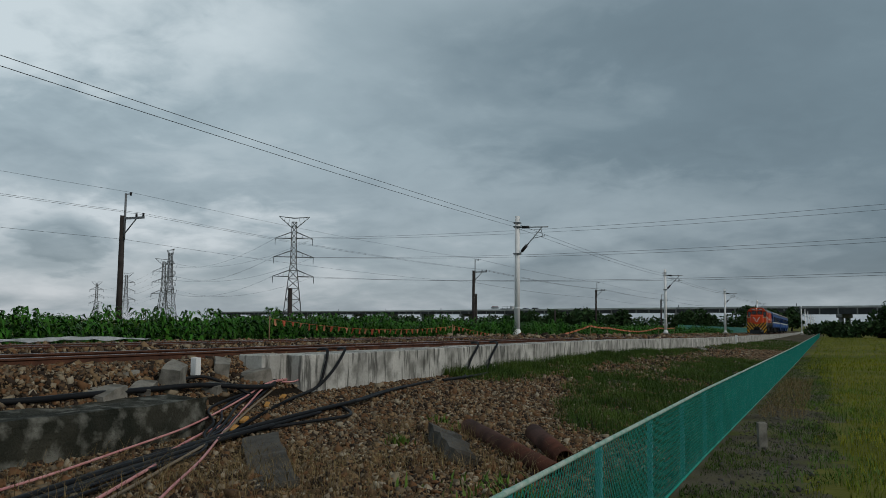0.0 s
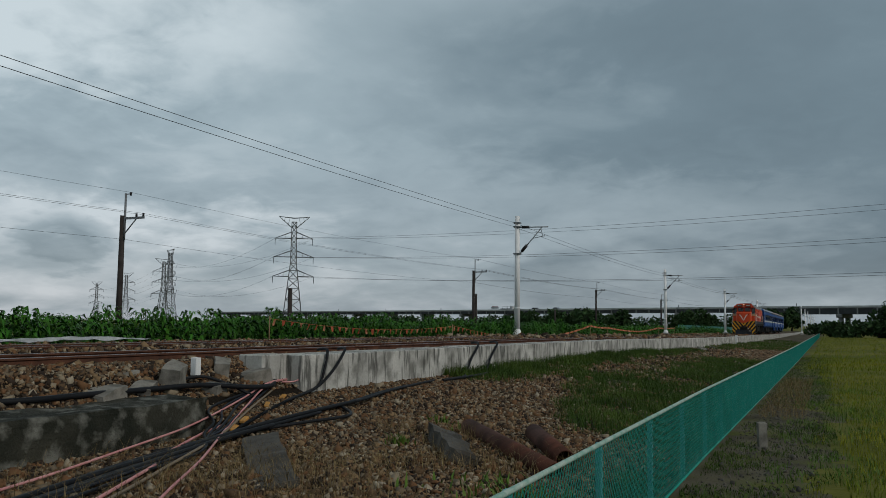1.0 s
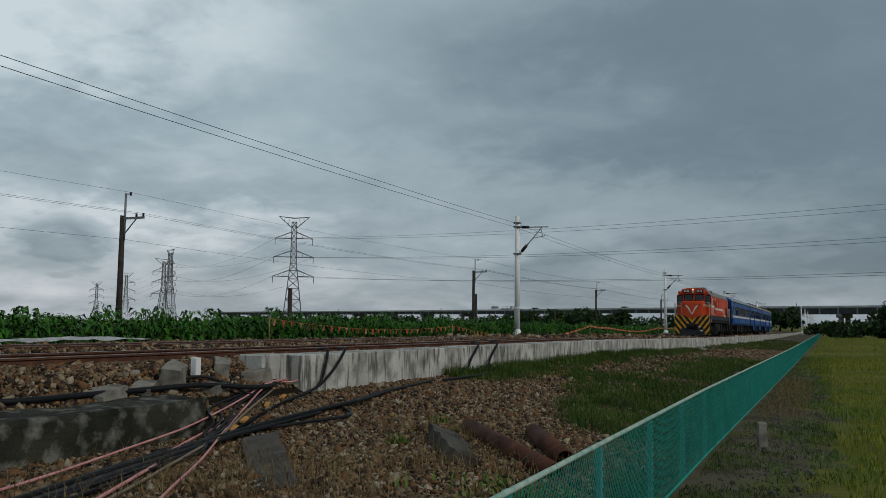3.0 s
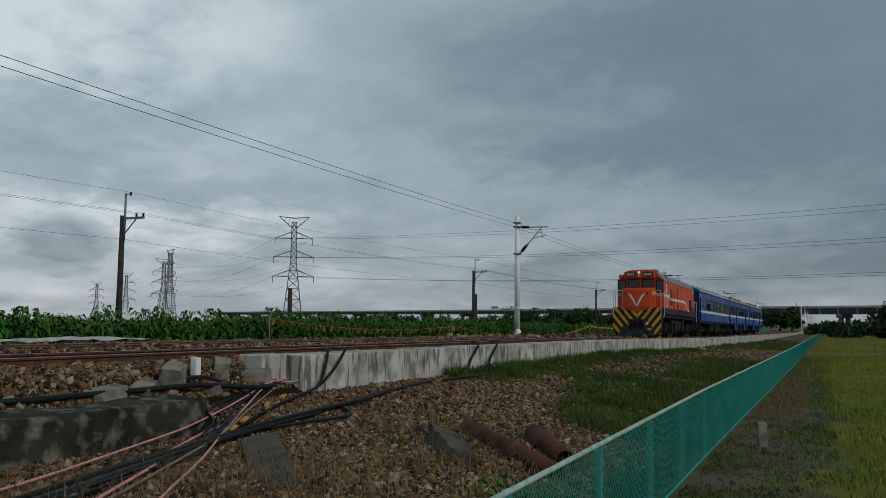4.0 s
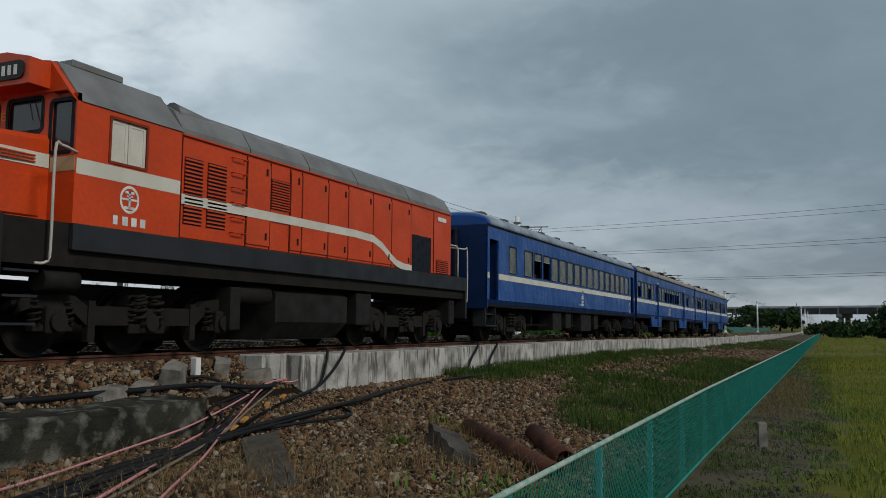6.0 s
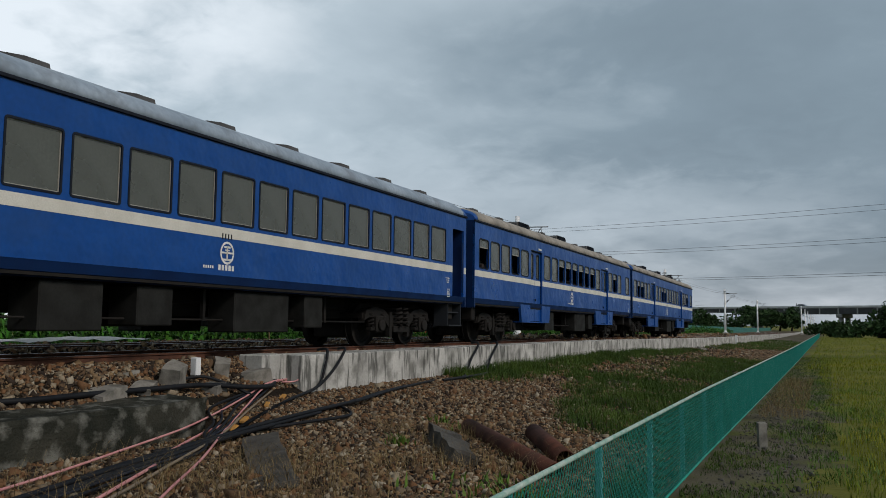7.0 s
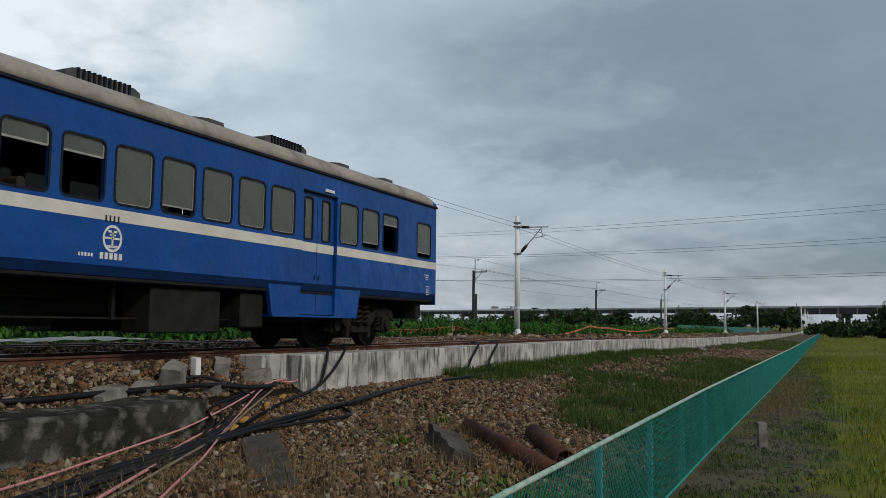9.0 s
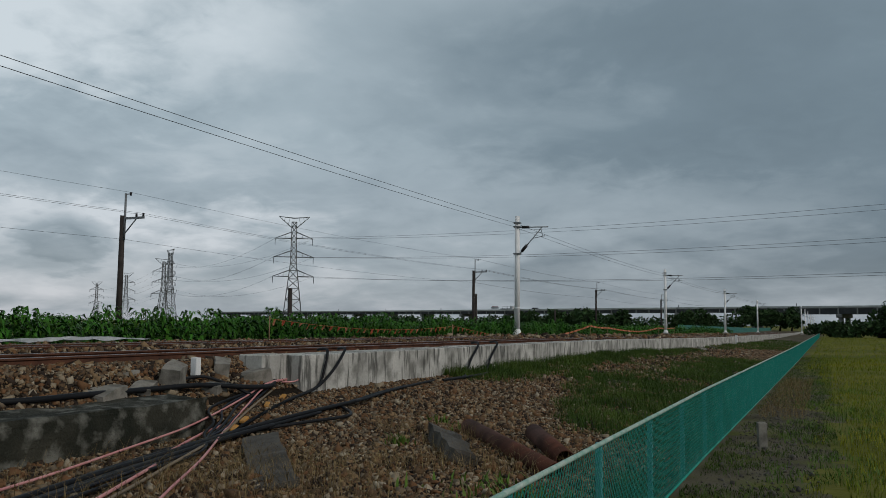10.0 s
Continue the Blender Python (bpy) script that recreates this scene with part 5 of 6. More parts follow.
def rand_rot(n):
    q = RS.normal(size=(n, 4))
    q /= np.linalg.norm(q, axis=1)[:, None]
    w, x, y, z = q.T
    return np.stack([np.stack([1 - 2 * (y * y + z * z), 2 * (x * y - z * w), 2 * (x * z + y * w)], -1), np.stack([2 * (x * y + z * w), 1 - 2 * (x * x + z * z), 2 * (y * z - x * w)], -1), np.stack([2 * (x * z - y * w), 2 * (y * z + x * w), 1 - 2 * (x * x + y * y)], -1)], 1)


def quick_mesh(name, V, F, material, label, category, smooth_faces=False, parent=None):
    me = bpy.data.meshes.new(name)
    V, F = np.asarray(V, np.float32), np.asarray(F, np.int32)
    me.vertices.add(len(V))
    me.vertices.foreach_set("co", V.ravel())
    k = F.shape[1]
    me.loops.add(F.size)
    me.loops.foreach_set("vertex_index", F.ravel())
    me.polygons.add(len(F))
    me.polygons.foreach_set("loop_start", np.arange(0, F.size, k, dtype=np.int32))
    me.update(calc_edges=True)
    me.materials.append(material)
    ob = new(name, me)
    if parent:
        ob.parent = parent
    return tagged(ob, label, category, kind="stuff")


def chip():
    """Corners and faces of a crushed stone: eight corners, triangles."""
    V = np.array([(x, y, z) for x in (-1, 1) for y in (-1, 1) for z in (-1, 1)]) * 0.75
    quads = ((0, 1, 3, 2), (4, 6, 7, 5), (0, 4, 5, 1), (2, 3, 7, 6), (0, 2, 6, 4), (1, 5, 7, 3))
    F = np.array([t for a, b, c, d in quads for t in ((a, b, c), (a, c, d))])
    return V, F


def stones(name, spots, sizes, material, label, sink=0.25):
    V0, F0 = chip()
    n = len(spots)
    R = rand_rot(n)
    shape = RS.uniform(0.38, 1.4, (n, 1, 3))
    jit = RS.uniform(0.5, 1.3, (n, len(V0), 1))
    V = np.einsum("nij,nkj->nki", R, V0[None] * jit * shape) * sizes[:, None, None]
    pos = np.array([(x, y, ground_z(x, y)) for x, y in spots])
    pos[:, 2] += sizes * (0.5 - sink)
    V += pos[:, None, :]
    F = (F0[None] + (np.arange(n) * len(V0))[:, None, None]).reshape(-1, 3)
    return quick_mesh(name, V.reshape(-1, 3), F, material, label, "gravel")


def spread(n, x0, x1, y0, y1, keep=None, power=1.0):
    """n places in a rectangle, thicker towards y0 as power grows."""
    out = []
    while len(out) < n:
        x, y = RS.uniform(x0, x1), y0 + (y1 - y0) * RS.uniform() ** power
        if keep is None or keep(x, y):
            out.append((x, y))
    return out


def grassy(x, y):
    """Where grass grows on the slope: along the foot of the wall and in the hollow further on."""
    foot = smooth(16.5, 19.0, y) * smooth(-5.9 + 0.5 * n2(x, y, 0.5, 4), -7.2, x) * (0.9 + 0.5 * n2(x, y, 0.35, 7))
    # broad patch lower on the slope
    edge = max(-7.2, -3.7 - 0.3 * (y - 12.7)) + 0.35 * n2(x, y, 0.6, 2)
    band = smooth(23, 27, y) * smooth(-4.6, -5.6, x) * 0.8
    patch = smooth(11.8, 13.2, y) * smooth(48, 40, y) * smooth(edge - 0.3, edge + 0.3, x) * (1.0 - band) * (1.05 + 0.7 * n2(x, y, 0.3, 6))
    fence = smooth(-2.5, -1.9, x) * 0.8
    return min(1.0, max(foot, patch, fence, 0.0))


def build_stones():
    def bare(x, y):
        return RS.uniform() > grassy(x, y) * 0.93 and not (x < -7.15 and y < 8.9)
    near = spread(84000, -7.85, -1.7, 3.6, 20, bare, 1.35)
    stones("loose_ballast", near, RS.gamma(3.2, 0.0040, len(near)) + 0.008, M_STONE, "reddish-brown crushed ballast stones lying on the slope")
    proud = spread(12000, -7.6, -1.8, 3.8, 16, bare, 1.3)
    stones("loose_ballast", proud, RS.gamma(3.0, 0.0040, len(proud)) + 0.008, M_STONE, "tan and brown stones lying proud on the slope", -0.35)
    far = spread(24000, -7.85, -1.7, 20, 80, bare, 1.4)
    stones("loose_ballast", far, RS.gamma(4.0, 0.006, len(far)) + 0.014, M_STONE, "reddish-brown crushed stones further along the slope")
    bed = spread(20000, -16.1, -8.75, 4, 34, None, 1.2)
    stones("track_ballast", bed, RS.gamma(4.0, 0.0055, len(bed)) + 0.012, M_STONE, "rust-brown ballast between the rails")
    shoulder = spread(11000, -9.3, -7.75, 4, 11.6)
    stones("track_ballast", shoulder, RS.gamma(3.5, 0.0045, len(shoulder)) + 0.009, M_STONE, "rust-brown ballast on the track shoulder")
    bed2 = spread(5000, -16.1, -8.75, 34, 130, None, 1.4)
    stones("track_ballast", bed2, RS.gamma(5.0, 0.013, len(bed2)) + 0.03, M_STONE, "rust-brown ballast of the distant track")
    path = spread(2600, -1.4, -0.1, 4, 25)
    stones("path_gravel", path, RS.gamma(2.5, 0.004, len(path)) + 0.004, M_PATHSTONE, "small grey stones on the trodden path")


M_PATHSTONE = mat("grey_pebble", (0.11, 0.10, 0.085), (0.07, 0.065, 0.055), rnd=0.4, island=True, bump=0.3)
build_stones()


def blades(name, spots, height, width, lean, material, label, category="grass", base_drop=0.02):
    """Curved grass blades, each of three points across its length."""
    n = len(spots)
    pos = np.array([(x, y, ground_z(x, y) - base_drop) for x, y in spots])
    a = RS.uniform(0, 2 * math.pi, n)
    h = height * RS.uniform(0.5, 1.25, n)
    ln = lean * RS.uniform(0.2, 1.4, n) * h
    d = np.stack([np.cos(a), np.sin(a), np.zeros(n)], 1)
    s = np.stack([-np.sin(a), np.cos(a), np.zeros(n)], 1) * (width * RS.uniform(0.6, 1.3, n))[:, None]
    up = np.array([0, 0, 1.0])
    mid = pos + d * (ln * 0.3)[:, None] + up * (h * 0.6)[:, None]
    tip = pos + d * ln[:, None] + up * h[:, None]
    V = np.stack([pos - s, pos + s, mid + s * 0.7, mid - s * 0.7, tip], 1).reshape(-1, 3)
    b = (np.arange(n) * 5)[:, None]
    F = np.concatenate([b + [0, 1, 2], b + [0, 2, 3], b + [3, 2, 4]], 0)
    return quick_mesh(name, V, F, material, label, category)


def build_grass():
    sl = spread(88000, -7.85, -1.7, 8, 52, lambda x, y: RS.uniform() < grassy(x, y) ** 1.3 * (0.62 + 1.5 * n2(x, y, 0.9, 14) + 0.5 * n2(x, y, 2.6, 4)), 1.2)
    blades("grass", sl, 0.17, 0.0050, 0.75, M_GRASS, "green grass growing on the embankment slope")
    foot = spread(9000, -7.86, -7.1, 17.2, 42, lambda x, y: RS.uniform() < 0.2 + 1.3 * n2(x, y, 0.4, 31) + 0.5 * smooth(-7.3, -7.8, x), 1.2)
    blades("grass", foot, 0.25, 0.006, 0.5, M_GRASS, "tall green grass along the foot of the wall")
    sl2 = spread(7000, -7.6, -1.7, 40, 120, lambda x, y: n2(x, y, 0.12, 3) > 0.02, 1.4)
    blades("grass", sl2, 0.24, 0.02, 0.6, M_GRASS, "green grass on the distant slope")
    verge = spread(24000, -1.5, 0.1, 4, 60, lambda x, y: n2(x, y, 0.55, 9) + 0.25 * n2(x, y, 2.2, 1) > RS.uniform(-0.15, 0.2) if y < 22 else RS.uniform() < 0.5, 1.7)
    blades("grass", verge, 0.07, 0.006, 0.9, M_GRASS, "short grass beside the path")
    rice = spread(100000, -0.35, 12, 4.5, 60, lambda x, y: x > 0.2 + 0.75 * n2(x, y, 0.45, 5) + 0.35 * n2(x, y, 1.9, 6) - 0.9 * smooth(20, 45, y) and abs(x - 0.06 - 0.1 * n2(x, y, 0.3)) > 0.10 * (y < 20) and n2(x, y, 0.5, 12) > -0.38, 1.9)
    blades("rice_crop", rice, 0.14, 0.005, 0.55, M_RICE, "yellow-green ripening rice plants", "rice crop")
    rice2 = spread(30000, -1.2, 45, 42, 200, lambda x, y: x > -0.9 + 0.3 * n2(x, y, 0.2), 1.3)
    blades("rice_crop", rice2, 0.16, 0.03, 0.5, M_RICE, "distant yellow-green rice plants", "rice crop")
    green = spread(8000, -0.75, 3.0, 4.5, 34, lambda x, y: n2(x, y, 0.75, 41) + 0.4 * n2(x, y, 2.4, 42) > 0.05 + 0.12 * abs(x - 0.2), 1.5)
    blades("grass", green, 0.11, 0.006, 0.8, M_WEED, "fresh green weeds at the field edge")
    dry = spread(3400, -5.6, -2.6, 4.6, 10.5, lambda x, y: n2(x, y, 0.7, 21) > RS.uniform(-0.25, 0.15)) + spread(700, -6.9, -4.8, 4.6, 7.8) + spread(2400, -1.35, -0.45, 18, 32)
    blades("dry_grass", dry, 0.24, 0.0026, 1.3, M_DRY, "dry straw-coloured grass stalks on the stones")
    tuft = []
    for cx, cy, n, r in ((-4.81, 9.3, 60, 0.09), (-5.3, 11.6, 40, 0.10), (-4.7, 11.0, 30, 0.1), (-2.6, 7.6, 300, 0.4)):
        tuft += [(cx + RS.normal() * r, cy + RS.normal() * r) for _ in range(n)]
    blades("weeds", tuft, 0.15, 0.016, 0.8, M_WEED, "bright green weeds between the stones", "weeds")


M_WEED = mat("bright_weed_leaf", (0.105, 0.175, 0.026), (0.065, 0.12, 0.022), rough=0.6, rnd=0.3, island=True, bump=0.0)
build_grass()


def build_crops():
    """Leafy shrubs in rows: stems with bunches of drooping leaves."""
    V, F, SV, SF = [], [], [], []
    nv = 0
    for row, x0 in enumerate((-17.7, -18.3, -19.0, -19.8, -20.8, -22.2, -24.5)):
        y = 5.0
        while y < 175:
            far = y > 60
            y += (0.55 if not far else 1.3) * RS.uniform(0.7, 1.3)
            x = x0 + RS.normal() * 0.2
            g = ground_z(x, y)
            top = 1.24 + 0.34 * n2(x, y, 0.42, 3) + RS.normal() * 0.11 + (0.3 if RS.uniform() < 0.07 else 0) - 0.004 * max(0, y - 60)
            if y < 16:
                top += 0.08
            n = (120 if row < 2 else 84) if not far else 32
            sc = 1.0 if not far else 1.9
            t = RS.uniform(0.12, 1.0, n) ** 0.8
            ang = RS.uniform(0, 2 * math.pi, n)
            spreadr = 0.38 * (1.15 - 0.6 * t)
            base = np.stack([x + np.cos(ang) * spreadr * RS.uniform(0.2, 1, n), y + np.sin(ang) * spreadr * RS.uniform(0.2, 1, n) * sc, g + top * t], 1)
            out = np.stack([np.cos(ang), np.sin(ang), np.zeros(n)], 1)
            L = RS.uniform(0.15, 0.29, n)[:, None] * sc
            W = L * 0.175
            side = np.stack([-np.sin(ang), np.cos(ang), RS.normal(size=n) * 0.3], 1) * W
            p1 = base + out * L * 0.45 + np.array([0, 0, 1]) * L * 0.12
            p2 = base + out * L * 0.85 - np.array([0, 0, 1]) * L * RS.uniform(0.2, 0.7, n)[:, None]
            vv = np.stack([base, p1 + side, p2, p1 - side], 1).reshape(-1, 3)
            b = nv + (np.arange(n) * 4)[:, None]
            V.append(vv)
            F.append(np.concatenate([b + [0, 1, 3], b + [1, 2, 3]], 0))
            nv += 4 * n
    return quick_mesh("crop_plants", np.concatenate(V), np.concatenate(F), M_LEAF, "dense rows of leafy dark green crop plants", "crop")


build_crops()


def leaf_cloud(name, material, blobs, n, size, label, parent=None, seed=1):
    """A crown: many small leaf cards set through uneven clumps."""
    rs = np.random.RandomState(seed)
    w = np.array([b[3] ** 2 for b in blobs])
    pick = rs.choice(len(blobs), n, p=w / w.sum())
    B = np.array(blobs)[pick]
    d = rs.normal(size=(n, 3))
    d /= np.linalg.norm(d, axis=1)[:, None]
    c = B[:, :3] + d * (B[:, 3] * rs.uniform(0.55, 1.12, n))[:, None] * [1, 1, 0.8]
    a, b = rs.normal(size=(n, 3)), rs.normal(size=(n, 3))
    a /= np.linalg.norm(a, axis=1)[:, None]
    b /= np.linalg.norm(b, axis=1)[:, None]
    s = size * rs.uniform(0.5, 1.3, n)[:, None]
    V = np.stack([c - a * s, c + b * s * 0.6, c + a * s, c - b * s * 0.6], 1).reshape(-1, 3)
    F = (np.arange(n) * 4)[:, None] + [0, 1, 2, 3]
    ob = quick_mesh(name, V, F, material, label, "", parent=parent)
    return ob


def build_tree(x, y, h, w, seed, label):
    rs = random.Random(seed)
    g = ground_z(x, y)
    th = empty("tree", label, "tree", "distant trees", loc=(x, y, g))
    bm = bmesh.new()
    add_tube(bm, [(0, 0, -0.3), (0.05 * w, 0, h * 0.3), (0, 0.05 * w, h * 0.7)], 0.05 * h, 8, 0.02 * h)
    for k in range(5):
        a = k * 1.3 + rs.random()
        add_tube(bm, [(0, 0, h * (0.25 + 0.08 * k)), (math.cos(a) * w * 0.3, math.sin(a) * w * 0.3, h * (0.5 + 0.08 * k))], 0.02 * h, 6, 0.008 * h)
    part("trunk", bm, M_WOODPOLE, th)
    blobs = []
    for k in range(11):
        a, r = rs.uniform(0, 6.28), w * 0.5 * math.sqrt(rs.random())
        blobs.append((math.cos(a) * r, math.sin(a) * r, h * rs.uniform(0.38, 0.86), w * rs.uniform(0.16, 0.27)))
    ob = leaf_cloud("crown", M_TREE, blobs, 900, 0.06 * w + 0.12, "", th, seed)
    ob["kind"] = ""
    del ob["kind"]


def place_trees():
    # x, y, height, crown width
    spec = [(-29, 205, 5.0, 7), (-26, 210, 4.2, 6), (-33, 215, 4.6, 6), (-24, 330, 8.5, 12), (-16, 335, 8.6, 13), (-12, 338, 7.0, 9), (-20, 322, 7, 10), (-21, 236, 4.5, 6),
            (10, 205, 4.0, 8), (17, 207, 4.6, 9), (24, 205, 4.8, 9), (31, 208, 4.6, 9), (39, 206, 4.4, 9), (4, 216, 3.0, 8), (-1, 240, 2.8, 7), (46, 208, 4.6, 9), (20, 330, 11.5, 12), (27, 215, 5.2, 9), (40, 220, 5.0, 9),
            (-31, 19, 4.2, 4.5), (-34, 17, 4.6, 5), (-38, 165, 4.0, 6), (-45, 175, 4.2, 7), (-60, 205, 4.5, 8), (-75, 215, 4.5, 8), (-52, 190, 4.0, 7)]
    for k, (x, y, h, w) in enumerate(spec):
        build_tree(x, y, h, w, 40 + k, "dark green leafy tree at the edge of the fields")


place_trees()


def build_hedge():
    blobs = [(RS.uniform(-200, -30), RS.uniform(225, 300), -0.5 + RS.uniform(0, 1.6), RS.uniform(1.5, 3.0)) for _ in range(150)]
    blobs += [(RS.uniform(1, 70), RS.uniform(200, 212), -1.7 + RS.uniform(0, 1.5), RS.uniform(0.9, 1.7)) for _ in range(110)]
    leaf_cloud("far_hedge", M_TREE, blobs, 16000, 0.6, "dark green scrub along the far field edges", None, 5)["category"] = "hedge"


build_hedge()


# ---- near things on the slope ----
def rough_block(name, dims, m, material, label, category, seed, jit=0.02, cuts=3):
    """A broken concrete piece: a box cut finer, with uneven faces and worn edges."""
    bm = bmesh.new()
    bmesh.ops.create_cube(bm, size=1.0)
    bmesh.ops.subdivide_edges(bm, edges=bm.edges[:], cuts=cuts, use_grid_fill=True)
    for v in bm.verts:
        p = Vector((v.co.x * dims[0], v.co.y * dims[1], v.co.z * dims[2]))
        edge = sum(abs(abs(c) - 0.5) < 1e-4 for c in v.co)
        q = noise.noise_vector(p * 3.1 + Vector((seed * 7.3, seed, 0))) * jit
        if edge >= 2:
            p *= 0.975 + 0.02 * noise.noise(p * 5 + Vector((0, seed, 0)))
        v.co = p + q
    ob = part(name, bm, material)
    ob.matrix_world = m
    return tagged(ob, label, category)


def along(name, pts, r, material, label, category="cable", group="", n=7, seg=8):
    ob = part(name, tube(curve_pts(pts, n), r, seg), material)
    ob.location.z = 0.03
    return tagged(ob, label, category, group)


rough_block("abutment_block", (1.5, 7.0, 0.75), pose(-7.95, 5.17, -0.86), M_CONC_DARK, "long old concrete abutment block, mossy and black-stained", "concrete block", 1, 0.05, 12)
for k, (x, y, z, dx, dy, dz, rz, tilt) in enumerate(((-8.25, 9.1, -0.27, 0.26, 0.36, 0.34, 25, 18), (-8.2, 7.85, -0.42, 0.3, 0.5, 0.14, 10, 8), (-8.25, 8.55, -0.42, 0.26, 0.42, 0.16, 30, 15), (-8.45, 10.35, -0.23, 0.24, 0.3, 0.26, 40, 12), (-8.3, 10.9, -0.38, 0.35, 0.5, 0.2, -20, 10), (-8.6, 8.3, -0.26, 0.1, 0.9, 0.12, -8, 4), (-8.05, 9.7, -0.47, 0.3, 0.34, 0.14, 12, 6), (-8.5, 11.3, -0.33, 0.3, 0.25, 0.3, 15, 20))):
    rough_block("concrete_rubble", (dx, dy, dz), pose(x, y, z, tilt, tilt * 0.6, rz), M_CONC_RUBBLE, "broken grey concrete lump on the ballast shoulder", "rubble", k + 3, 0.05, 3)
cap = part("white_marker_stone", box(-0.055, 0.055, -0.055, 0.055, -0.12, 0.14, bevel=0.01), M_WHITE)
cap.location = (-8.3, 9.6, -0.17)
tagged(cap, "small white painted marker stone in the ballast", "marker")
slab = rough_block("concrete_slab", (0.42, 2.4, 0.10), pose(-5.25, 7.2, -0.93, 3, -10, 40), M_CONC_DARK2, "flat grey concrete slab lying on the slope", "slab", 31, 0.05, 7)
rough_block("concrete_gutter", (0.34, 1.7, 0.26), pose(-4.2, 9.45, -1.02, 4, 14, 35), M_CONC_DARK2, "dark broken concrete channel piece", "rubble", 33, 0.075, 6)
rough_block("concrete_rubble", (0.5, 0.8, 0.14), pose(-7.0, 54.2, ground_z(-7.0, 54.2) + 0.06, 12, 10, 35), M_CONC_RUBBLE, "pale broken slab high on the slope", "rubble", 35, 0.04, 3)
rough_block("concrete_rubble", (0.4, 0.7, 0.12), pose(-7.0, 60.0, ground_z(-7.0, 60.0) + 0.06, -8, 10, -25), M_CONC_RUBBLE, "pale broken slab high on the slope", "rubble", 36, 0.04, 3)
rough_block("boundary_stub", (0.12, 0.12, 0.42), pose(-0.92, 13.5, -1.14, 4, -3, 20), M_CONC_RUBBLE, "short grey concrete boundary post beside the path", "marker post", 37, 0.01, 2)


def open_pipe(pts, r, label):
    a, b = Vector(pts[0]), Vector(pts[1])
    bm = bmesh.new()
    seg = 18
    d = (b - a).normalized()
    s = d.cross(Vector((0, 0, 1))).normalized()
    u = s.cross(d)
    rows = []
    for p, rr in ((a, r * 0.86), (a, r), (b, r), (b, r * 0.86), (a + d * 0.01, r * 0.86)):
        rows.append([bm.verts.new(p + (s * math.cos(2 * math.pi * k / seg) + u * math.sin(2 * math.pi * k / seg)) * rr) for k in range(seg)])
    for p, q in zip(rows, rows[1:]):
        for k in range(seg):
            bm.faces.new((p[k], p[(k + 1) % seg], q[(k + 1) % seg], q[k])).smooth = True
    ob = part("rusty_pipe", bm, M_PIPE)
    tagged(ob, label, "pipe", "rusty pipes")


open_pipe([(-4.55, 10.85, -0.93), (-2.75, 9.0, -1.12)], 0.115, "long rust-brown steel pipe lying on the stones")
open_pipe([(-3.72, 11.2, -1.0), (-2.85, 9.75, -1.1)], 0.125, "short rust-brown steel pipe with an open end")
along("black_cable", [(-9.0, 4.0, -0.40), (-8.2, 6.4, -0.43), (-8.15, 7.4, -0.43), (-8.1, 8.4, -0.43), (-8.0, 9.4, -0.43), (-7.75, 10.2, -0.5), (-7.9, 10.9, -0.52), (-8.3, 11.5, -0.48)], 0.036, M_BLACK, "thick black cable along the old block", group="black cables")
along("black_cable", [(-8.3, 9.2, -0.36), (-8.15, 9.6, -0.33), (-7.9, 9.9, -0.46), (-7.7, 10.1, -0.6)], 0.022, M_BLACK, "thin black cable looped over the rubble", group="black cables")
BUNDLE = [(-7.3, 15.7, -0.72), (-7.0, 13.3, -0.74), (-6.7, 11.6, -0.77), (-6.55, 10.1, -0.79), (-6.55, 8.9, -0.85), (-6.5, 8.05, -0.90), (-6.25, 6.85, -0.92), (-6.05, 5.9, -0.93), (-5.8, 5.0, -0.93), (-5.5, 4.0, -0.93)]
for k in range(5):
    off = [(-0.10 + 0.05 * k, 0.04 * math.sin(k * 2.1), 0.012 * (k % 3)) for _ in BUNDLE]
    pts = [(p[0] + o[0] * (1 + 0.5 * math.sin(j * 1.3 + k)), p[1] + o[1], p[2] + o[2]) for j, (p, o) in enumerate(zip(BUNDLE, off))]
    along("black_cable", pts[(0, 0, 2, 3, 4)[k]:], 0.022 if k % 2 else 0.028, M_BLACK, "black cable running down the stony slope", group="black cables")
along("black_cable", [(-6.7, 10.95, -0.78), (-6.2, 10.45, -0.82), (-6.1, 10.0, -0.83), (-6.25, 9.4, -0.84), (-6.5, 8.7, -0.88), (-6.5, 8.1, -0.92), (-6.6, 7.0, -0.93)], 0.022, M_BLACK, "black cable in a loose bend", group="black cables")
for k, (dy, dx) in enumerate(((0.0, 0.0), (0.62, 0.03))):
    along("black_cable", [(-8.15, 12.55 + dy * 1.1, -0.02), (-7.97, 12.5 + dy, 0.0), (-7.86, 12.42 + dy * 0.9, -0.05), (-7.84, 12.3 + dy * 0.5, -0.35), (-7.82, 12.05, -0.62), (-7.4, 10.6, -0.71), (-6.9, 9.1, -0.82), (-6.55, 8.1, -0.91), (-6.2, 7.0, -0.93), (-5.8, 6.0, -0.94)], 0.024, M_BLACK, "black cable coming over the wall top", group="black cables")
for k, y in enumerate((19.3, 20.6)):
    along("black_cable", [(-8.2, y + 0.4, -0.03), (-7.96, y + 0.2, -0.02), (-7.86, y, -0.1), (-7.83, y - 0.5, -0.4), (-7.7, y - 1.1, -0.68), (-7.4, y - 2.0, -0.72), (-7.3, 16.0, -0.72)], 0.028, M_BLACK, "black cable hanging over the wall", group="black cables")
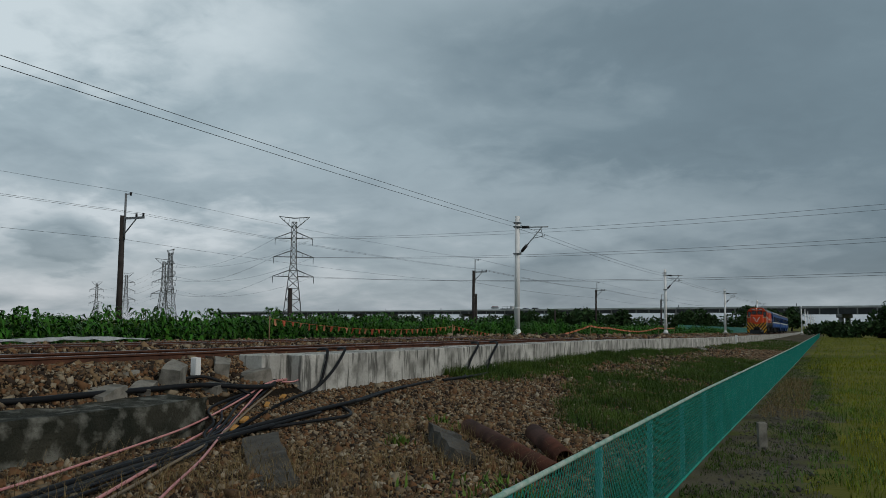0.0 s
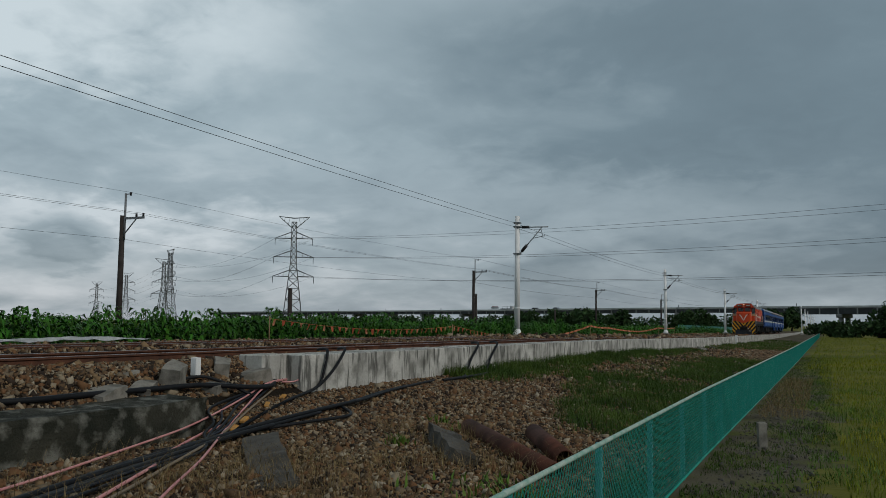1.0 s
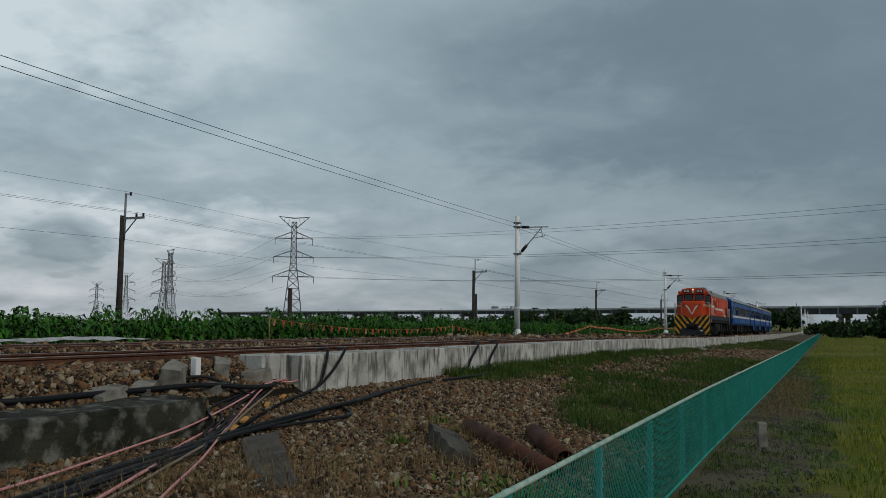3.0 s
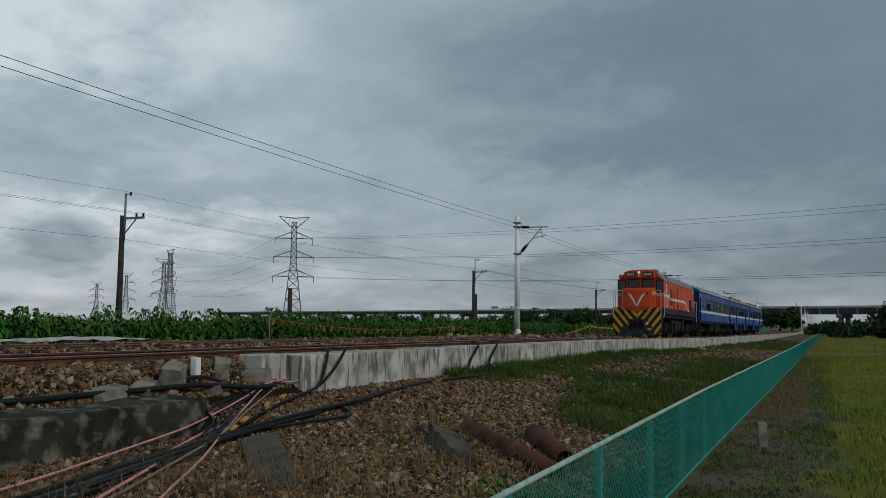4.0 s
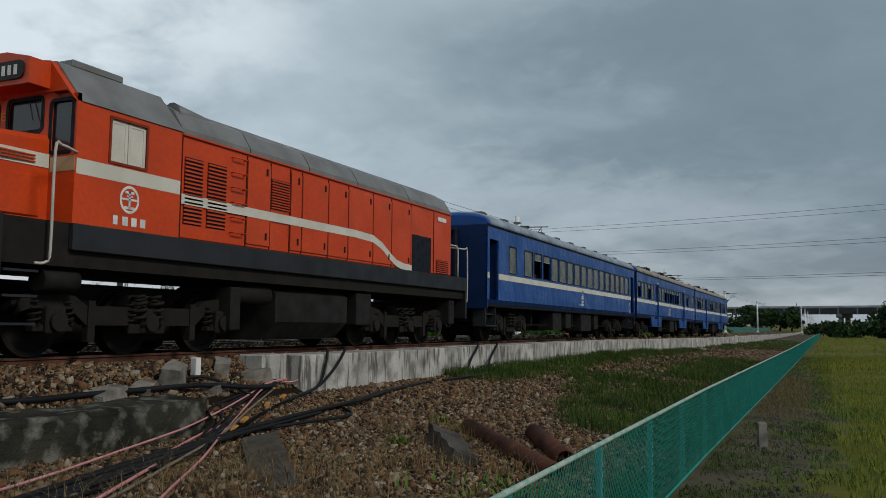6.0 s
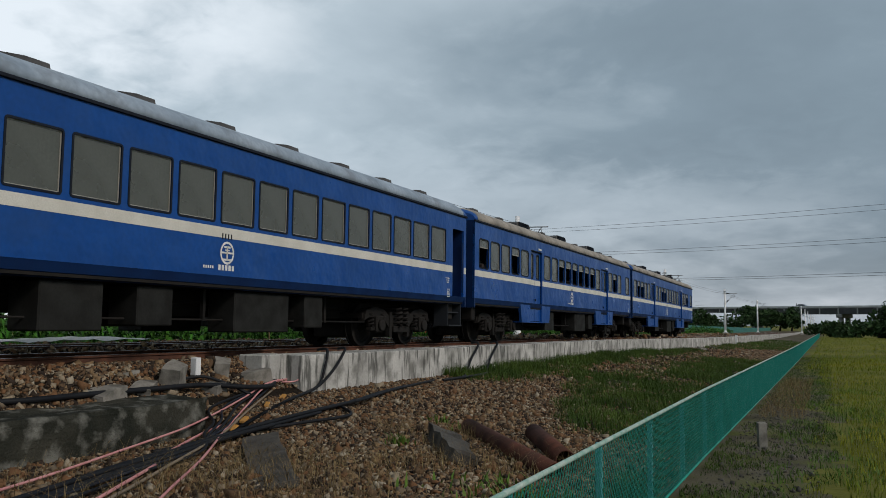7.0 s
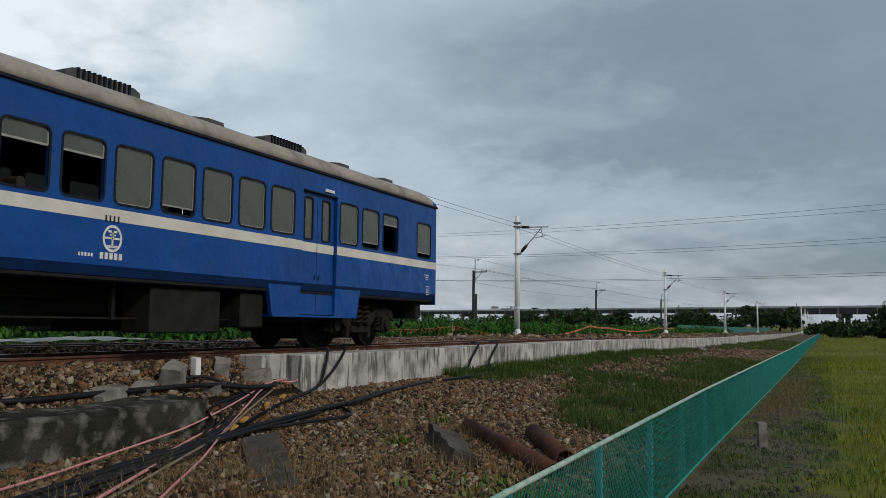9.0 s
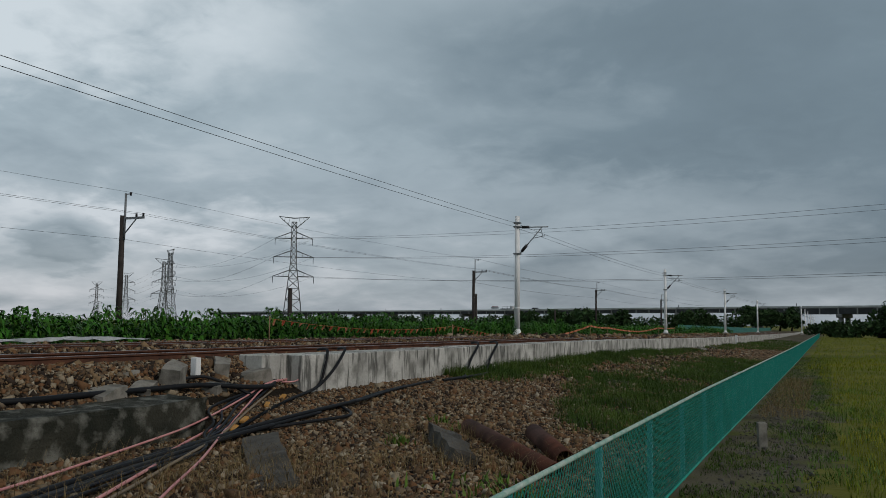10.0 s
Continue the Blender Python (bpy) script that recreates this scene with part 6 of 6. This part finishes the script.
along("pink_conduit", [(-8.3, 12.1, -0.52), (-7.95, 10.9, -0.50), (-7.3, 9.45, -0.72), (-6.8, 8.45, -0.86), (-5.75, 6.8, -0.90), (-5.05, 5.6, -0.92), (-4.4, 4.5, -0.94)], 0.013, M_PINK, "pink plastic conduit bent down the slope", "conduit", "pink conduits")
along("pink_conduit", [(-8.3, 12.15, -0.50), (-8.0, 11.0, -0.48), (-7.65, 9.9, -0.62), (-7.3, 8.9, -0.72), (-7.05, 7.95, -0.82), (-6.75, 6.75, -0.88), (-6.45, 5.75, -0.91), (-6.2, 4.9, -0.92), (-6.0, 4.0, -0.93)], 0.013, M_PINK, "pink plastic conduit past the old block", "conduit", "pink conduits")
along("pink_conduit", [(-7.0, 8.66, -0.84), (-6.85, 8.05, -0.88), (-6.3, 6.9, -0.90)], 0.015, M_PINK, "short piece of pink conduit", "conduit", "pink conduits")
along("pink_conduit", [(-5.9, 6.3, -0.91), (-5.45, 5.4, -0.92), (-5.0, 4.5, -0.93)], 0.016, M_PINK, "short piece of pink conduit", "conduit", "pink conduits")
along("pink_conduit", [(-8.0, 11.3, -0.5), (-7.9, 11.5, -0.5), (-8.1, 12.0, -0.47), (-8.2, 12.2, -0.45)], 0.012, M_PINK, "short piece of pink conduit", "conduit", "pink conduits")
along("grey_cable", [(-7.9, 10.9, -0.6), (-7.2, 9.4, -0.74), (-6.6, 8.1, -0.88), (-5.7, 6.2, -0.91), (-5.3, 5.3, -0.93), (-4.9, 4.4, -0.93)], 0.015, M_GREYCABLE, "dusty grey-brown cable down the slope", group="grey cables")
for k in range(4):
    along("black_cable", [(-8.0 + 0.05 * k, 11.0 - 0.2 * k, -0.55), (-7.5, 9.9 - 0.3 * k, -0.68), (-7.1 + 0.05 * k, 9.0 - 0.2 * k, -0.78), (-6.75, 8.3 - 0.1 * k, -0.86), (-6.4 + 0.1 * k, 7.2, -0.91), (-6.1 + 0.12 * k, 5.9, -0.92), (-5.8 + 0.15 * k, 4.6, -0.93)], 0.014 + 0.003 * (k % 2), M_BLACK if k % 2 else M_SLATE, "thin dark cable in the bundle", group="black cables")
for x, y, z, rz in ((-7.68, 10.88, -0.66, 20), (-7.4, 10.1, -0.70, 30), (-6.75, 8.55, -0.83, 25), (-6.95, 9.0, -0.78, 20)):
    ob = part("cable_tag", box(-0.035, 0.035, -0.1, 0.1, -0.02, 0.02, bevel=0.008), M_TAG)
    ob.matrix_world = pose(x, y, z, 10, 5, rz)
    tagged(ob, "faded orange sleeve tied round the cables", "cable sleeve", "cable sleeves")
# plastic sheet beyond the far track
bm = bmesh.new()
g = 14
rows = [[bm.verts.new((-16.55 + 0.9 * i / 6, 12.2 + 4.2 * j / g, 0.02 + 0.05 * noise.noise(Vector((i * 0.9, j * 0.8, 0))) + 0.07 * math.sin(math.pi * i / 6) * abs(math.sin(math.pi * j / g)))) for i in range(7)] for j in range(g + 1)]
for a, b in zip(rows, rows[1:]):
    for i in range(6):
        bm.faces.new((a[i], a[i + 1], b[i + 1], b[i]))
bmesh.ops.solidify(bm, geom=bm.faces[:], thickness=0.012)
tagged(part("plastic_sheet", bm, M_WHITE), "crumpled white plastic sheet beside the far track", "sheet")


# ---- warning tape on stakes ----
ROPE = [(-16.75, 54.0, -0.42), (-16.75, 64.3, 0.34), (-16.75, 69.9, 0.18), (-16.75, 82.7, -0.22), (-16.75, 93.3, 0.12), (-16.75, 104.0, 0.08)]


def tape_line(stakes, sag, seedv):
    """Stakes with orange and white banded tape slung between them."""
    for x, y, z in stakes:
        st = part("tape_stake", tube([(x, y, ground_z(x, y) - 0.1), (x, y, z + 0.04)], 0.018, 6), M_STAKE)
        tagged(st, "thin wooden stake that holds the warning tape", "stake", "warning tape stakes")
    for (a, b) in zip(stakes, stakes[1:]):
        n = max(6, int((Vector(b) - Vector(a)).length / 0.28))
        vs, fs, mi = [], [], []
        for k in range(n + 1):
            t = k / n
            p = Vector(a).lerp(Vector(b), t)
            p.z -= sag * 4 * t * (1 - t) + 0.012 * math.sin(k * 2.3 + seedv)
            tw = 0.035 * math.cos(k * 0.7)
            vs += [(p.x + tw * 0.5, p.y, p.z + 0.06), (p.x - tw * 0.5, p.y, p.z - 0.06)]
            if k:
                fs.append((2 * k - 2, 2 * k - 1, 2 * k + 1, 2 * k))
                mi.append(0 if k % 4 else 1)
        ob = part("warning_tape", (vs, [], fs), [M_ORANGE_TAPE, M_TAPEDARK])
        ob.data.polygons.foreach_set("material_index", mi)
        sol = bmesh.new()
        sol.from_mesh(ob.data)
        bmesh.ops.solidify(sol, geom=sol.faces[:], thickness=0.003)
        sol.to_mesh(ob.data)
        sol.free()
        tagged(ob, "orange and black banded warning tape slung between stakes", "warning tape", "warning tapes")


FLAGS = []


def flag_line(a, b, sag, n, seedv):
    """A cord between stakes with small cloth flags that swing on it."""
    rs = random.Random(seedv)
    th = empty("flag_line", "cord with small faded red-orange warning flags", "warning flags", "warning tapes")
    a, b = Vector(a), Vector(b)

    def at(t):
        p = a.lerp(b, t)
        p.z -= sag * 4 * t * (1 - t)
        return p

    part("cord", tube([at(k / 16) for k in range(17)], 0.006, 5), M_ORANGE_TAPE, th)
    along_cord = math.degrees(math.atan2(b.y - a.y, b.x - a.x))
    for k in range(n):
        bm = bmesh.new()
        w, h = 0.075 * rs.uniform(0.8, 1.2), 0.20 * rs.uniform(0.8, 1.1)
        rows = []
        for j in range(4):
            v = j / 3
            ww = w * (1 - 0.45 * v)
            rows.append([bm.verts.new((x, 0.018 * math.sin(v * 3 + k + i), -h * v)) for i, x in enumerate((-ww, 0, ww))])
        for p, q in zip(rows, rows[1:]):
            for i in range(2):
                bm.faces.new((p[i], p[i + 1], q[i + 1], q[i]))
        bmesh.ops.solidify(bm, geom=bm.faces[:], thickness=0.004)
        fl = part("flag", bm, M_FLAG if k % 3 else M_FLAGPALE, th)
        FLAGS.append((fl, at((k + 0.6) / (n + 0.2)), along_cord, rs.uniform(0, 6.28), rs.uniform(0.8, 1.25)))
    return th


def stake(x, y, z):
    st = part("tape_stake", tube([(x, y, ground_z(x, y) - 0.1), (x, y, z + 0.06)], 0.022, 6), M_STAKE)
    tagged(st, "thin stake wound with orange warning tape", "stake", "warning tape stakes")


M_FLAG = mat("faded_red_orange_cloth", (0.62, 0.16, 0.085), (0.50, 0.13, 0.075), rough=0.8, bump=0.0)
M_FLAGPALE = mat("bleached_orange_cloth", (0.66, 0.34, 0.20), (0.55, 0.26, 0.15), rough=0.8, bump=0.0)
for q in ((-16.4, 22.4, 0.60), (-16.4, 37.0, 0.36), (-16.4, 44.5, -0.25)):
    stake(*q)
flag_line((-16.4, 22.4, 0.58), (-16.4, 37.0, 0.33), 0.26, 29, 1)
flag_line((-16.4, 37.0, 0.36), (-16.4, 44.5, -0.25), 0.05, 15, 2)
tape_line(ROPE, 0.06, 2)


# ---- poles, wires, towers ----
def wire_line(name, a, b, sag, r, label, group):
    pts = []
    for k in range(13):
        t = k / 12
        p = Vector(a).lerp(Vector(b), t)
        p.z -= sag * 4 * t * (1 - t)
        pts.append(p)
    ob = part(name, tube(pts, r, 5), M_WIRE)
    tagged(ob, label, "wire", group)


mast_z = [(y, zt(y) - 0.1) for _, y in MASTS]
stations = [(-4.5, -0.1)] + mast_z + [(320, -1.6)]
for (ya, za), (yb, zb) in zip(stations, stations[1:]):
    xa, xb = (float(np.interp(q, (48, 97, 147, 200), (-17.25, -16.85, -15.65, -14.3))) for q in (ya, yb))
    for dz in (6.95, 6.70):
        wire_line("overhead_wire", (xa, ya, za + dz), (xb, yb, zb + dz), 0.22, 0.010 if ya < 60 else 0.015, "dark overhead feeder wire between the masts", "overhead wires")

TEL = [(-30, -14.0), (-30, 29.3), (-30, 72.5), (-30, 118.4), (-30, 170.3), (-30, 225.0)]


def build_tel_pole():
    th = empty("telegraph_pole", "dark weathered timber telegraph pole with steel top", "utility pole", "telegraph poles")
    part("timber_pole", tube([(0, 0, -1.9), (0, 0, 5.35)], 0.16, 12, 0.12), M_WOODPOLE, th)
    part("steel_extension", tube([(0.14, 0, 4.2), (0.14, 0, 6.4)], 0.05, 8), M_STEEL, th)
    part("top_bracket", tube([(0.14, 0, 6.36), (0.45, 0, 6.36)], 0.025, 6), M_STEEL, th)
    part("cross_arm", box(0.1, 1.32, -0.04, 0.04, 5.16, 5.26), M_STEEL, th)
    part("arm_brace", tube([(0.16, 0, 4.5), (0.85, 0, 5.17)], 0.03, 6), M_STEEL, th)
    for x, z in ((0.85, 5.26), (1.27, 5.26), (0.45, 6.28)):
        part("insulator", tube([(x, 0, z), (x, 0, z + 0.16)], 0.05, 8), M_DARKSTEEL, th)
    return th


tp = build_tel_pole()
for k, (x, y) in enumerate(TEL[1:5]):
    m = pose(x, y, 0.02)
    if k == 0:
        tp.matrix_basis = m
    else:
        copy_thing(tp, m)
for (xa, ya), (xb, yb) in zip(TEL, TEL[1:]):
    for dx, z in ((0.45, 6.45), (0.85, 5.42), (1.27, 5.42), (0.1, 4.25)):
        wire_line("telegraph_wire", (xa + dx, ya, z), (xb + dx, yb, z), 0.25, 0.006 if ya < 60 else 0.011, "thin telegraph wire between the timber poles", "telegraph wires")
for x, y, z in ((-24.0, 34.4, 2.12), (-32.0, 78.0, 3.4), (-32.0, 105.0, 2.3), (-26.0, 148.0, 3.0)):
    ob = part("timber_post", tube([(x, y, -1.5), (x, y, z)], 0.13, 10, 0.11), M_WOODPOLE)
    tagged(ob, "short dark timber post among the crops", "post", "timber posts")


def build_tower():
    """A lattice transmission tower 45 m high with three pairs of arms and a wide top."""
    th = empty("transmission_tower", "grey steel lattice transmission tower", "pylon", "transmission towers")
    H = 45.0

    def half(z):
        return 4.2 - 3.0 * z / 26 if z < 26 else 1.2 - 0.25 * (z - 26) / 19

    def corner(k, z):
        w = half(z)
        return Vector(((-w, w, w, -w)[k], (-w, -w, w, w)[k], z))

    for k in range(4):
        part("leg", tube([corner(k, 0), corner(k, 26), corner(k, H - 2)], 0.17, 4), M_PYLON, th)
    br = bmesh.new()
    zs = [0, 6, 11, 15.5, 19.5, 23, 26, 28.5, 31, 33.5, 36, 38.5, 41, 43]
    for a, b in zip(zs, zs[1:]):
        for k in range(4):
            add_tube(br, [corner(k, a), corner((k + 1) % 4, b)], 0.09, 4)
            add_tube(br, [corner((k + 1) % 4, a), corner(k, b)], 0.09, 4)
            add_tube(br, [corner(k, b), corner((k + 1) % 4, b)], 0.08, 4)
    part("bracing", br, M_PYLON, th)
    for z, L in ((20.5, 8.3), (28.5, 8.0), (36.2, 7.6)):
        for s in (-1, 1):
            arm = bmesh.new()
            tip = Vector((s * L, 0, z))
            for yy in (-1, 1):
                add_tube(arm, [(s * half(z), yy * half(z), z), tip], 0.12, 4)
                add_tube(arm, [(s * half(z + 2), yy * half(z + 2), z + 2.6), tip], 0.12, 4)
                for t in (0.35, 0.65):
                    lo = Vector((s * half(z), yy * half(z), z)).lerp(tip, t)
                    hi = Vector((s * half(z + 2), yy * half(z + 2), z + 2.6)).lerp(tip, t)
                    add_tube(arm, [lo, hi], 0.07, 4)
            part("cross_arm", arm, M_PYLON, th)
            ins = bmesh.new()
            add_tube(ins, curve_pts([tip + Vector((0, -1.6, 0)), tip + Vector((0, -1.0, -2.4)), tip + Vector((0, 1.0, -2.4)), tip + Vector((0, 1.6, 0))], 5), 0.09, 5)
            part("jumper_loop", ins, M_WIRE, th)
    top = bmesh.new()
    for s in (-1, 1):
        for yy in (-0.9, 0.9):
            add_tube(top, [(s * 0.9, yy, 40.5), (s * 6.2, 0, 45.2)], 0.12, 4)
            add_tube(top, [(0, yy, 44.6), (s * 6.2, 0, 45.2)], 0.12, 4)
        for t in (0.3, 0.6, 0.8):
            add_tube(top, [(s * (0.9 + 5.3 * t), 0, 40.5 + 4.7 * t), (s * 6.2 * t, 0, 44.6 + 0.6 * t)], 0.07, 4)
    part("top_arm", top, M_PYLON, th)
    return th


M_PYLON = mat("weathered_pylon_steel", (0.16, 0.17, 0.17), (0.12, 0.125, 0.13), rough=0.7, scale=0.5, bump=0.0)
TOWERS = [(-199, 287, 35), (-364, 395, -28), (-423, 453, 30), (-762, 710, 30), (-586, 580, 30)]
tower = build_tower()
for k, (x, y, r) in enumerate(TOWERS):
    m = pose(x, y, -1.8, 0, 0, r)
    if k == 0:
        tower.matrix_basis = m
    else:
        copy_thing(tower, m)


def tower_wires():
    nxt = (190, 165, 10)
    pairs = [(TOWERS[1], TOWERS[0]), (TOWERS[0], nxt), (TOWERS[3], TOWERS[1])]
    for (xa, ya, ra), (xb, yb, rb) in pairs:
        for z, L in ((20.5, 8.3), (28.5, 8.0), (36.2, 7.6)):
            for s in (-1, 1):
                a = pose(xa, ya, -1.8, 0, 0, ra) @ Vector((s * L, 0, z))
                b = pose(xb, yb, -1.8, 0, 0, rb) @ Vector((s * L, 0, z))
                wire_line("power_line", a, b, 6.0 if z < 40 else 4.0, 0.038, "high-voltage power line between the lattice towers", "power lines")


tower_wires()


# ---- viaduct ----
def build_viaduct():
    th = empty("road_viaduct", "long grey concrete road viaduct on piers", "viaduct", kind="structure")
    P0, P1 = Vector((30, 350, 0)), Vector((-470, 577, 0))
    d = (P1 - P0).normalized()
    nrm = Vector((-d.y, d.x, 0))
    if nrm.y > 0:
        nrm = -nrm
    total = (P1 - P0).length

    def deck_z(s):
        return 8.3 - 0.6 * smooth(0, 300, s)

    s = -154.0
    k = 0
    span = 36.0
    while s < total:
        a, b = P0 + d * s, P0 + d * (s + span)
        ang = math.degrees(math.atan2(d.y, d.x))
        m = pose(a.x, a.y, 0, 0, 0, ang)
        z = deck_z(s)
        deep = 3.4 if s < 60 else 2.6
        deck = part("deck", box(0, span, -5, 5, z - 1.0, z - 0.6), M_VIADUCT, th)
        deck.matrix_basis = m
        for sy in (-5.1, 4.9):
            pr = part("parapet", box(0, span, sy, sy + 0.2, z - 0.7, z), M_PARAPET, th)
            pr.matrix_basis = m
            gd = part("girder", box(0, span, sy * 0.92 - 0.2, sy * 0.92 + 0.2, z - deep + 0.2, z - 0.9), M_GIRDER, th)
            gd.matrix_basis = m
            for j in range(5):
                st = part("stiffener", box(j * span / 5, j * span / 5 + 0.5, sy * 0.92 - 0.35, sy * 0.92 + 0.35, z - deep + 0.15, z - 0.9), M_VIADUCT, th)
                st.matrix_basis = m
        cp = part("pier_cap", box(-1.1, 1.1, -5, 5, z - deep - 1.2, z - deep + 0.2, bevel=0.15), M_VIADUCT, th)
        cp.matrix_basis = m
        for sy in (-3, 3):
            pi = part("pier", tube([(0, sy, -4), (0, sy, z - deep - 1.1)], 0.95, 12), M_VIADUCT, th)
            pi.matrix_basis = m
        s += span
        k += 1
    for s in range(-120, 480, 55):
        p = P0 + d * s
        z = deck_z(s)
        lp = part("lamp_post", tube([(p.x, p.y, z - 0.6), (p.x, p.y, z + 1.3)], 0.12, 6), M_DARKSTEEL, th)
    return P0, d, deck_z


M_BLUEGREY = mat("grey_blue_car_paint", (0.16, 0.19, 0.23), rough=0.35, bump=0.0)
M_PARAPET = mat("pale_parapet_concrete", (0.48, 0.49, 0.49), (0.36, 0.37, 0.37), scale=0.3, bump=0.05)
M_GIRDER = mat("dark_steel_girder", (0.055, 0.06, 0.065), (0.04, 0.043, 0.046), scale=0.4, bump=0.05)
V0, VD, VZ = build_viaduct()


def build_car(name, s, paint, label):
    p = V0 + VD * s
    th = empty(name, label, "car", "cars on the viaduct")
    th.matrix_basis = pose(p.x, p.y, VZ(s) - 0.6, 0, 0, math.degrees(math.atan2(VD.y, VD.x)))
    body = bmesh.new()
    add_prism(body, [(-2.2, 0.35), (2.2, 0.35), (2.25, 0.85), (1.3, 1.0), (0.7, 1.55), (-1.3, 1.55), (-2.0, 1.05), (-2.25, 0.9)], "y", -4.6, -2.9)
    part("body", body, paint, th)
    gl = bmesh.new()
    add_prism(gl, [(1.15, 1.02), (0.65, 1.48), (-1.2, 1.48), (-1.75, 1.06)], "y", -4.62, -2.88)
    part("window_glass", gl, M_CABGLASS, th)
    for x in (-1.4, 1.4):
        for y in (-4.5, -3.0):
            part("wheel", tube([(x, y - 0.1, 0.32), (x, y + 0.1, 0.32)], 0.32, 12), M_BLACK, th)
    return th


moving_car = build_car("car", 205, M_BLUEGREY, "grey-blue car driving along the distant viaduct")
parked = build_car("car", 192, M_FRAME, "dark car on the distant viaduct")
board = empty("roadside_sign", "low red and white sign board above the viaduct parapet", "sign")
_p = V0 + VD * 224
board.matrix_basis = pose(_p.x, _p.y, VZ(224) - 0.6, 0, 0, math.degrees(math.atan2(VD.y, VD.x)))
part("sign_panel", box(-3.0, 3.0, -5.2, -5.1, 1.3, 2.2), M_PARAPET, board)
part("sign_top", box(-2.4, 2.4, -5.22, -5.12, 2.2, 2.6), M_REDLENS, board)
frame_th = empty("maintenance_truck", "flat truck with an open frame on the viaduct", "truck")
_p = V0 + VD * 213
frame_th.matrix_basis = pose(_p.x, _p.y, VZ(213) - 0.6, 0, 0, math.degrees(math.atan2(VD.y, VD.x)))
part("cab", box(-5.2, -3.2, -4.8, -2.8, 0.5, 2.5, bevel=0.15), M_PARAPET, frame_th)
part("flat_bed", box(-3.1, 4.5, -4.8, -2.8, 0.7, 1.3, bevel=0.05), M_FRAME, frame_th)
fr = bmesh.new()
for x in (-2.8, 0.5, 4.3):
    add_tube(fr, [(x, -4.7, 1.3), (x, -4.7, 2.6)], 0.08, 5)
add_tube(fr, [(-2.8, -4.7, 2.6), (4.3, -4.7, 2.6)], 0.08, 5)
part("stake_frame", fr, M_DARKSTEEL, frame_th)
for x in (-4.2, -1.5, 3.2):
    part("wheel", tube([(x, -4.8, 0.45), (x, -4.5, 0.45)], 0.45, 12), M_BLACK, frame_th)


# ---- small trackside things ----
def build_far_fence():
    th = empty("far_fence", "low teal mesh fence beyond the far track", "fence")
    y0, y1, x = 119, 330, -18.6
    for k in range(54):
        y = y0 + (y1 - y0) * k / 53
        p = part("fence_post", tube([(x, y, zt(y) - 1.0), (x, y, zt(y) + 1.2)], 0.05, 6), M_FENCEPOST, th)
    vs, fs = [], []
    for k in range(0, 54):
        y = y0 + (y1 - y0) * k / 53
        vs += [(x, y, zt(y) - 0.2), (x, y, zt(y) + 1.17), (x + 0.03, y, zt(y) - 0.2), (x + 0.03, y, zt(y) + 1.17)]
        if k:
            i = 4 * k
            fs += [(i - 4, i, i + 1, i - 3), (i - 2, i - 1, i + 3, i + 2), (i - 3, i + 1, i + 3, i - 1)]
    part("mesh_panel", (vs, [], fs), M_FARMESH, th)


M_FARMESH = mat("teal_net", (0.035, 0.17, 0.14), (0.04, 0.13, 0.11), rough=0.7, scale=1, bump=0.0)
build_far_fence()
sg = empty("track_sign", "small white round sign on a thin post", "sign", loc=(-16.6, 97.0, zt(97) - 0.15))
part("post", tube([(0, 0, 0), (0, 0, 1.0)], 0.04, 6), M_WHITE, sg)
part("sign_face", tube([(0, 0.0, 1.15), (0, -0.04, 1.15)], 0.22, 14), M_WHITE, sg)
part("sign_mark", tube([(0, -0.038, 1.15), (0, -0.045, 1.15)], 0.13, 12), M_REDLENS, sg)
kp = part("kilometre_post", box(-0.1, 0.1, -0.1, 0.1, -0.6, 0.42, bevel=0.02), M_WHITE)
kp.location = (-7.8, 83.6, -0.84)
tagged(kp, "short white post on the wall", "marker post")


# ---- movement ----
SPEED, FRONT = 21.053, 16.98     # metres a second; where the leading end stands at 5.5 s


CAR_AT, CAR_SPEED = 199.0, 22.0


def lead(t):
    return FRONT - SPEED * (t - 5.5) + 0.0167 * max(0.0, t - 5.5) ** 2


def vehicle_rows(offset, length):
    rows = []
    for k in range(21):
        t = k * 0.5
        y = lead(t) + offset
        slope = (zt(y + length) - zt(y)) / length
        drift = (bend(y + length) - bend(y)) / length
        rows.append((t, pose(TRACK + bend(y), y, zt(y), math.degrees(math.atan(slope)), 0, -math.degrees(math.atan(drift)))))
    return rows


def motions():
    for th, off, ln in ((loco, 0.0, 13.7), (coach_a, 15.06, BODY), (coach_b, 35.145, BODY), (coach_c, 55.15, BODY)):
        walk(th, vehicle_rows(off, ln))
    ang = math.degrees(math.atan2(VD.y, VD.x))
    rows = []
    for k in range(11):
        p = V0 + VD * (CAR_AT - CAR_SPEED * k)
        rows.append((k, pose(p.x, p.y, VZ(CAR_AT - CAR_SPEED * k) - 0.6, 0, 0, ang)))
    walk(moving_car, rows)
    # the flags lift in the wind that the train drags along
    for fl, p, heading, ph, gain in FLAGS:
        rows = []
        for k in range(21):
            t = k * 0.5
            lift = (10 + 24 * smooth(2.5, 5.0, t)) * gain + 14 * math.sin(2.6 * t + ph)
            rows.append((t, pose(p.x, p.y, p.z, 0, 0, heading) @ pose(0, 0, 0, lift, 0, 0)))
        walk(fl, rows)
    step = SPEED / FPS / WHEEL_R
    for w, a in WHEELSETS:
        walk(w, [(k / FPS, pose(0, a, WHEEL_R, math.degrees(step * k), 0, 0)) for k in range(301)])


motions()
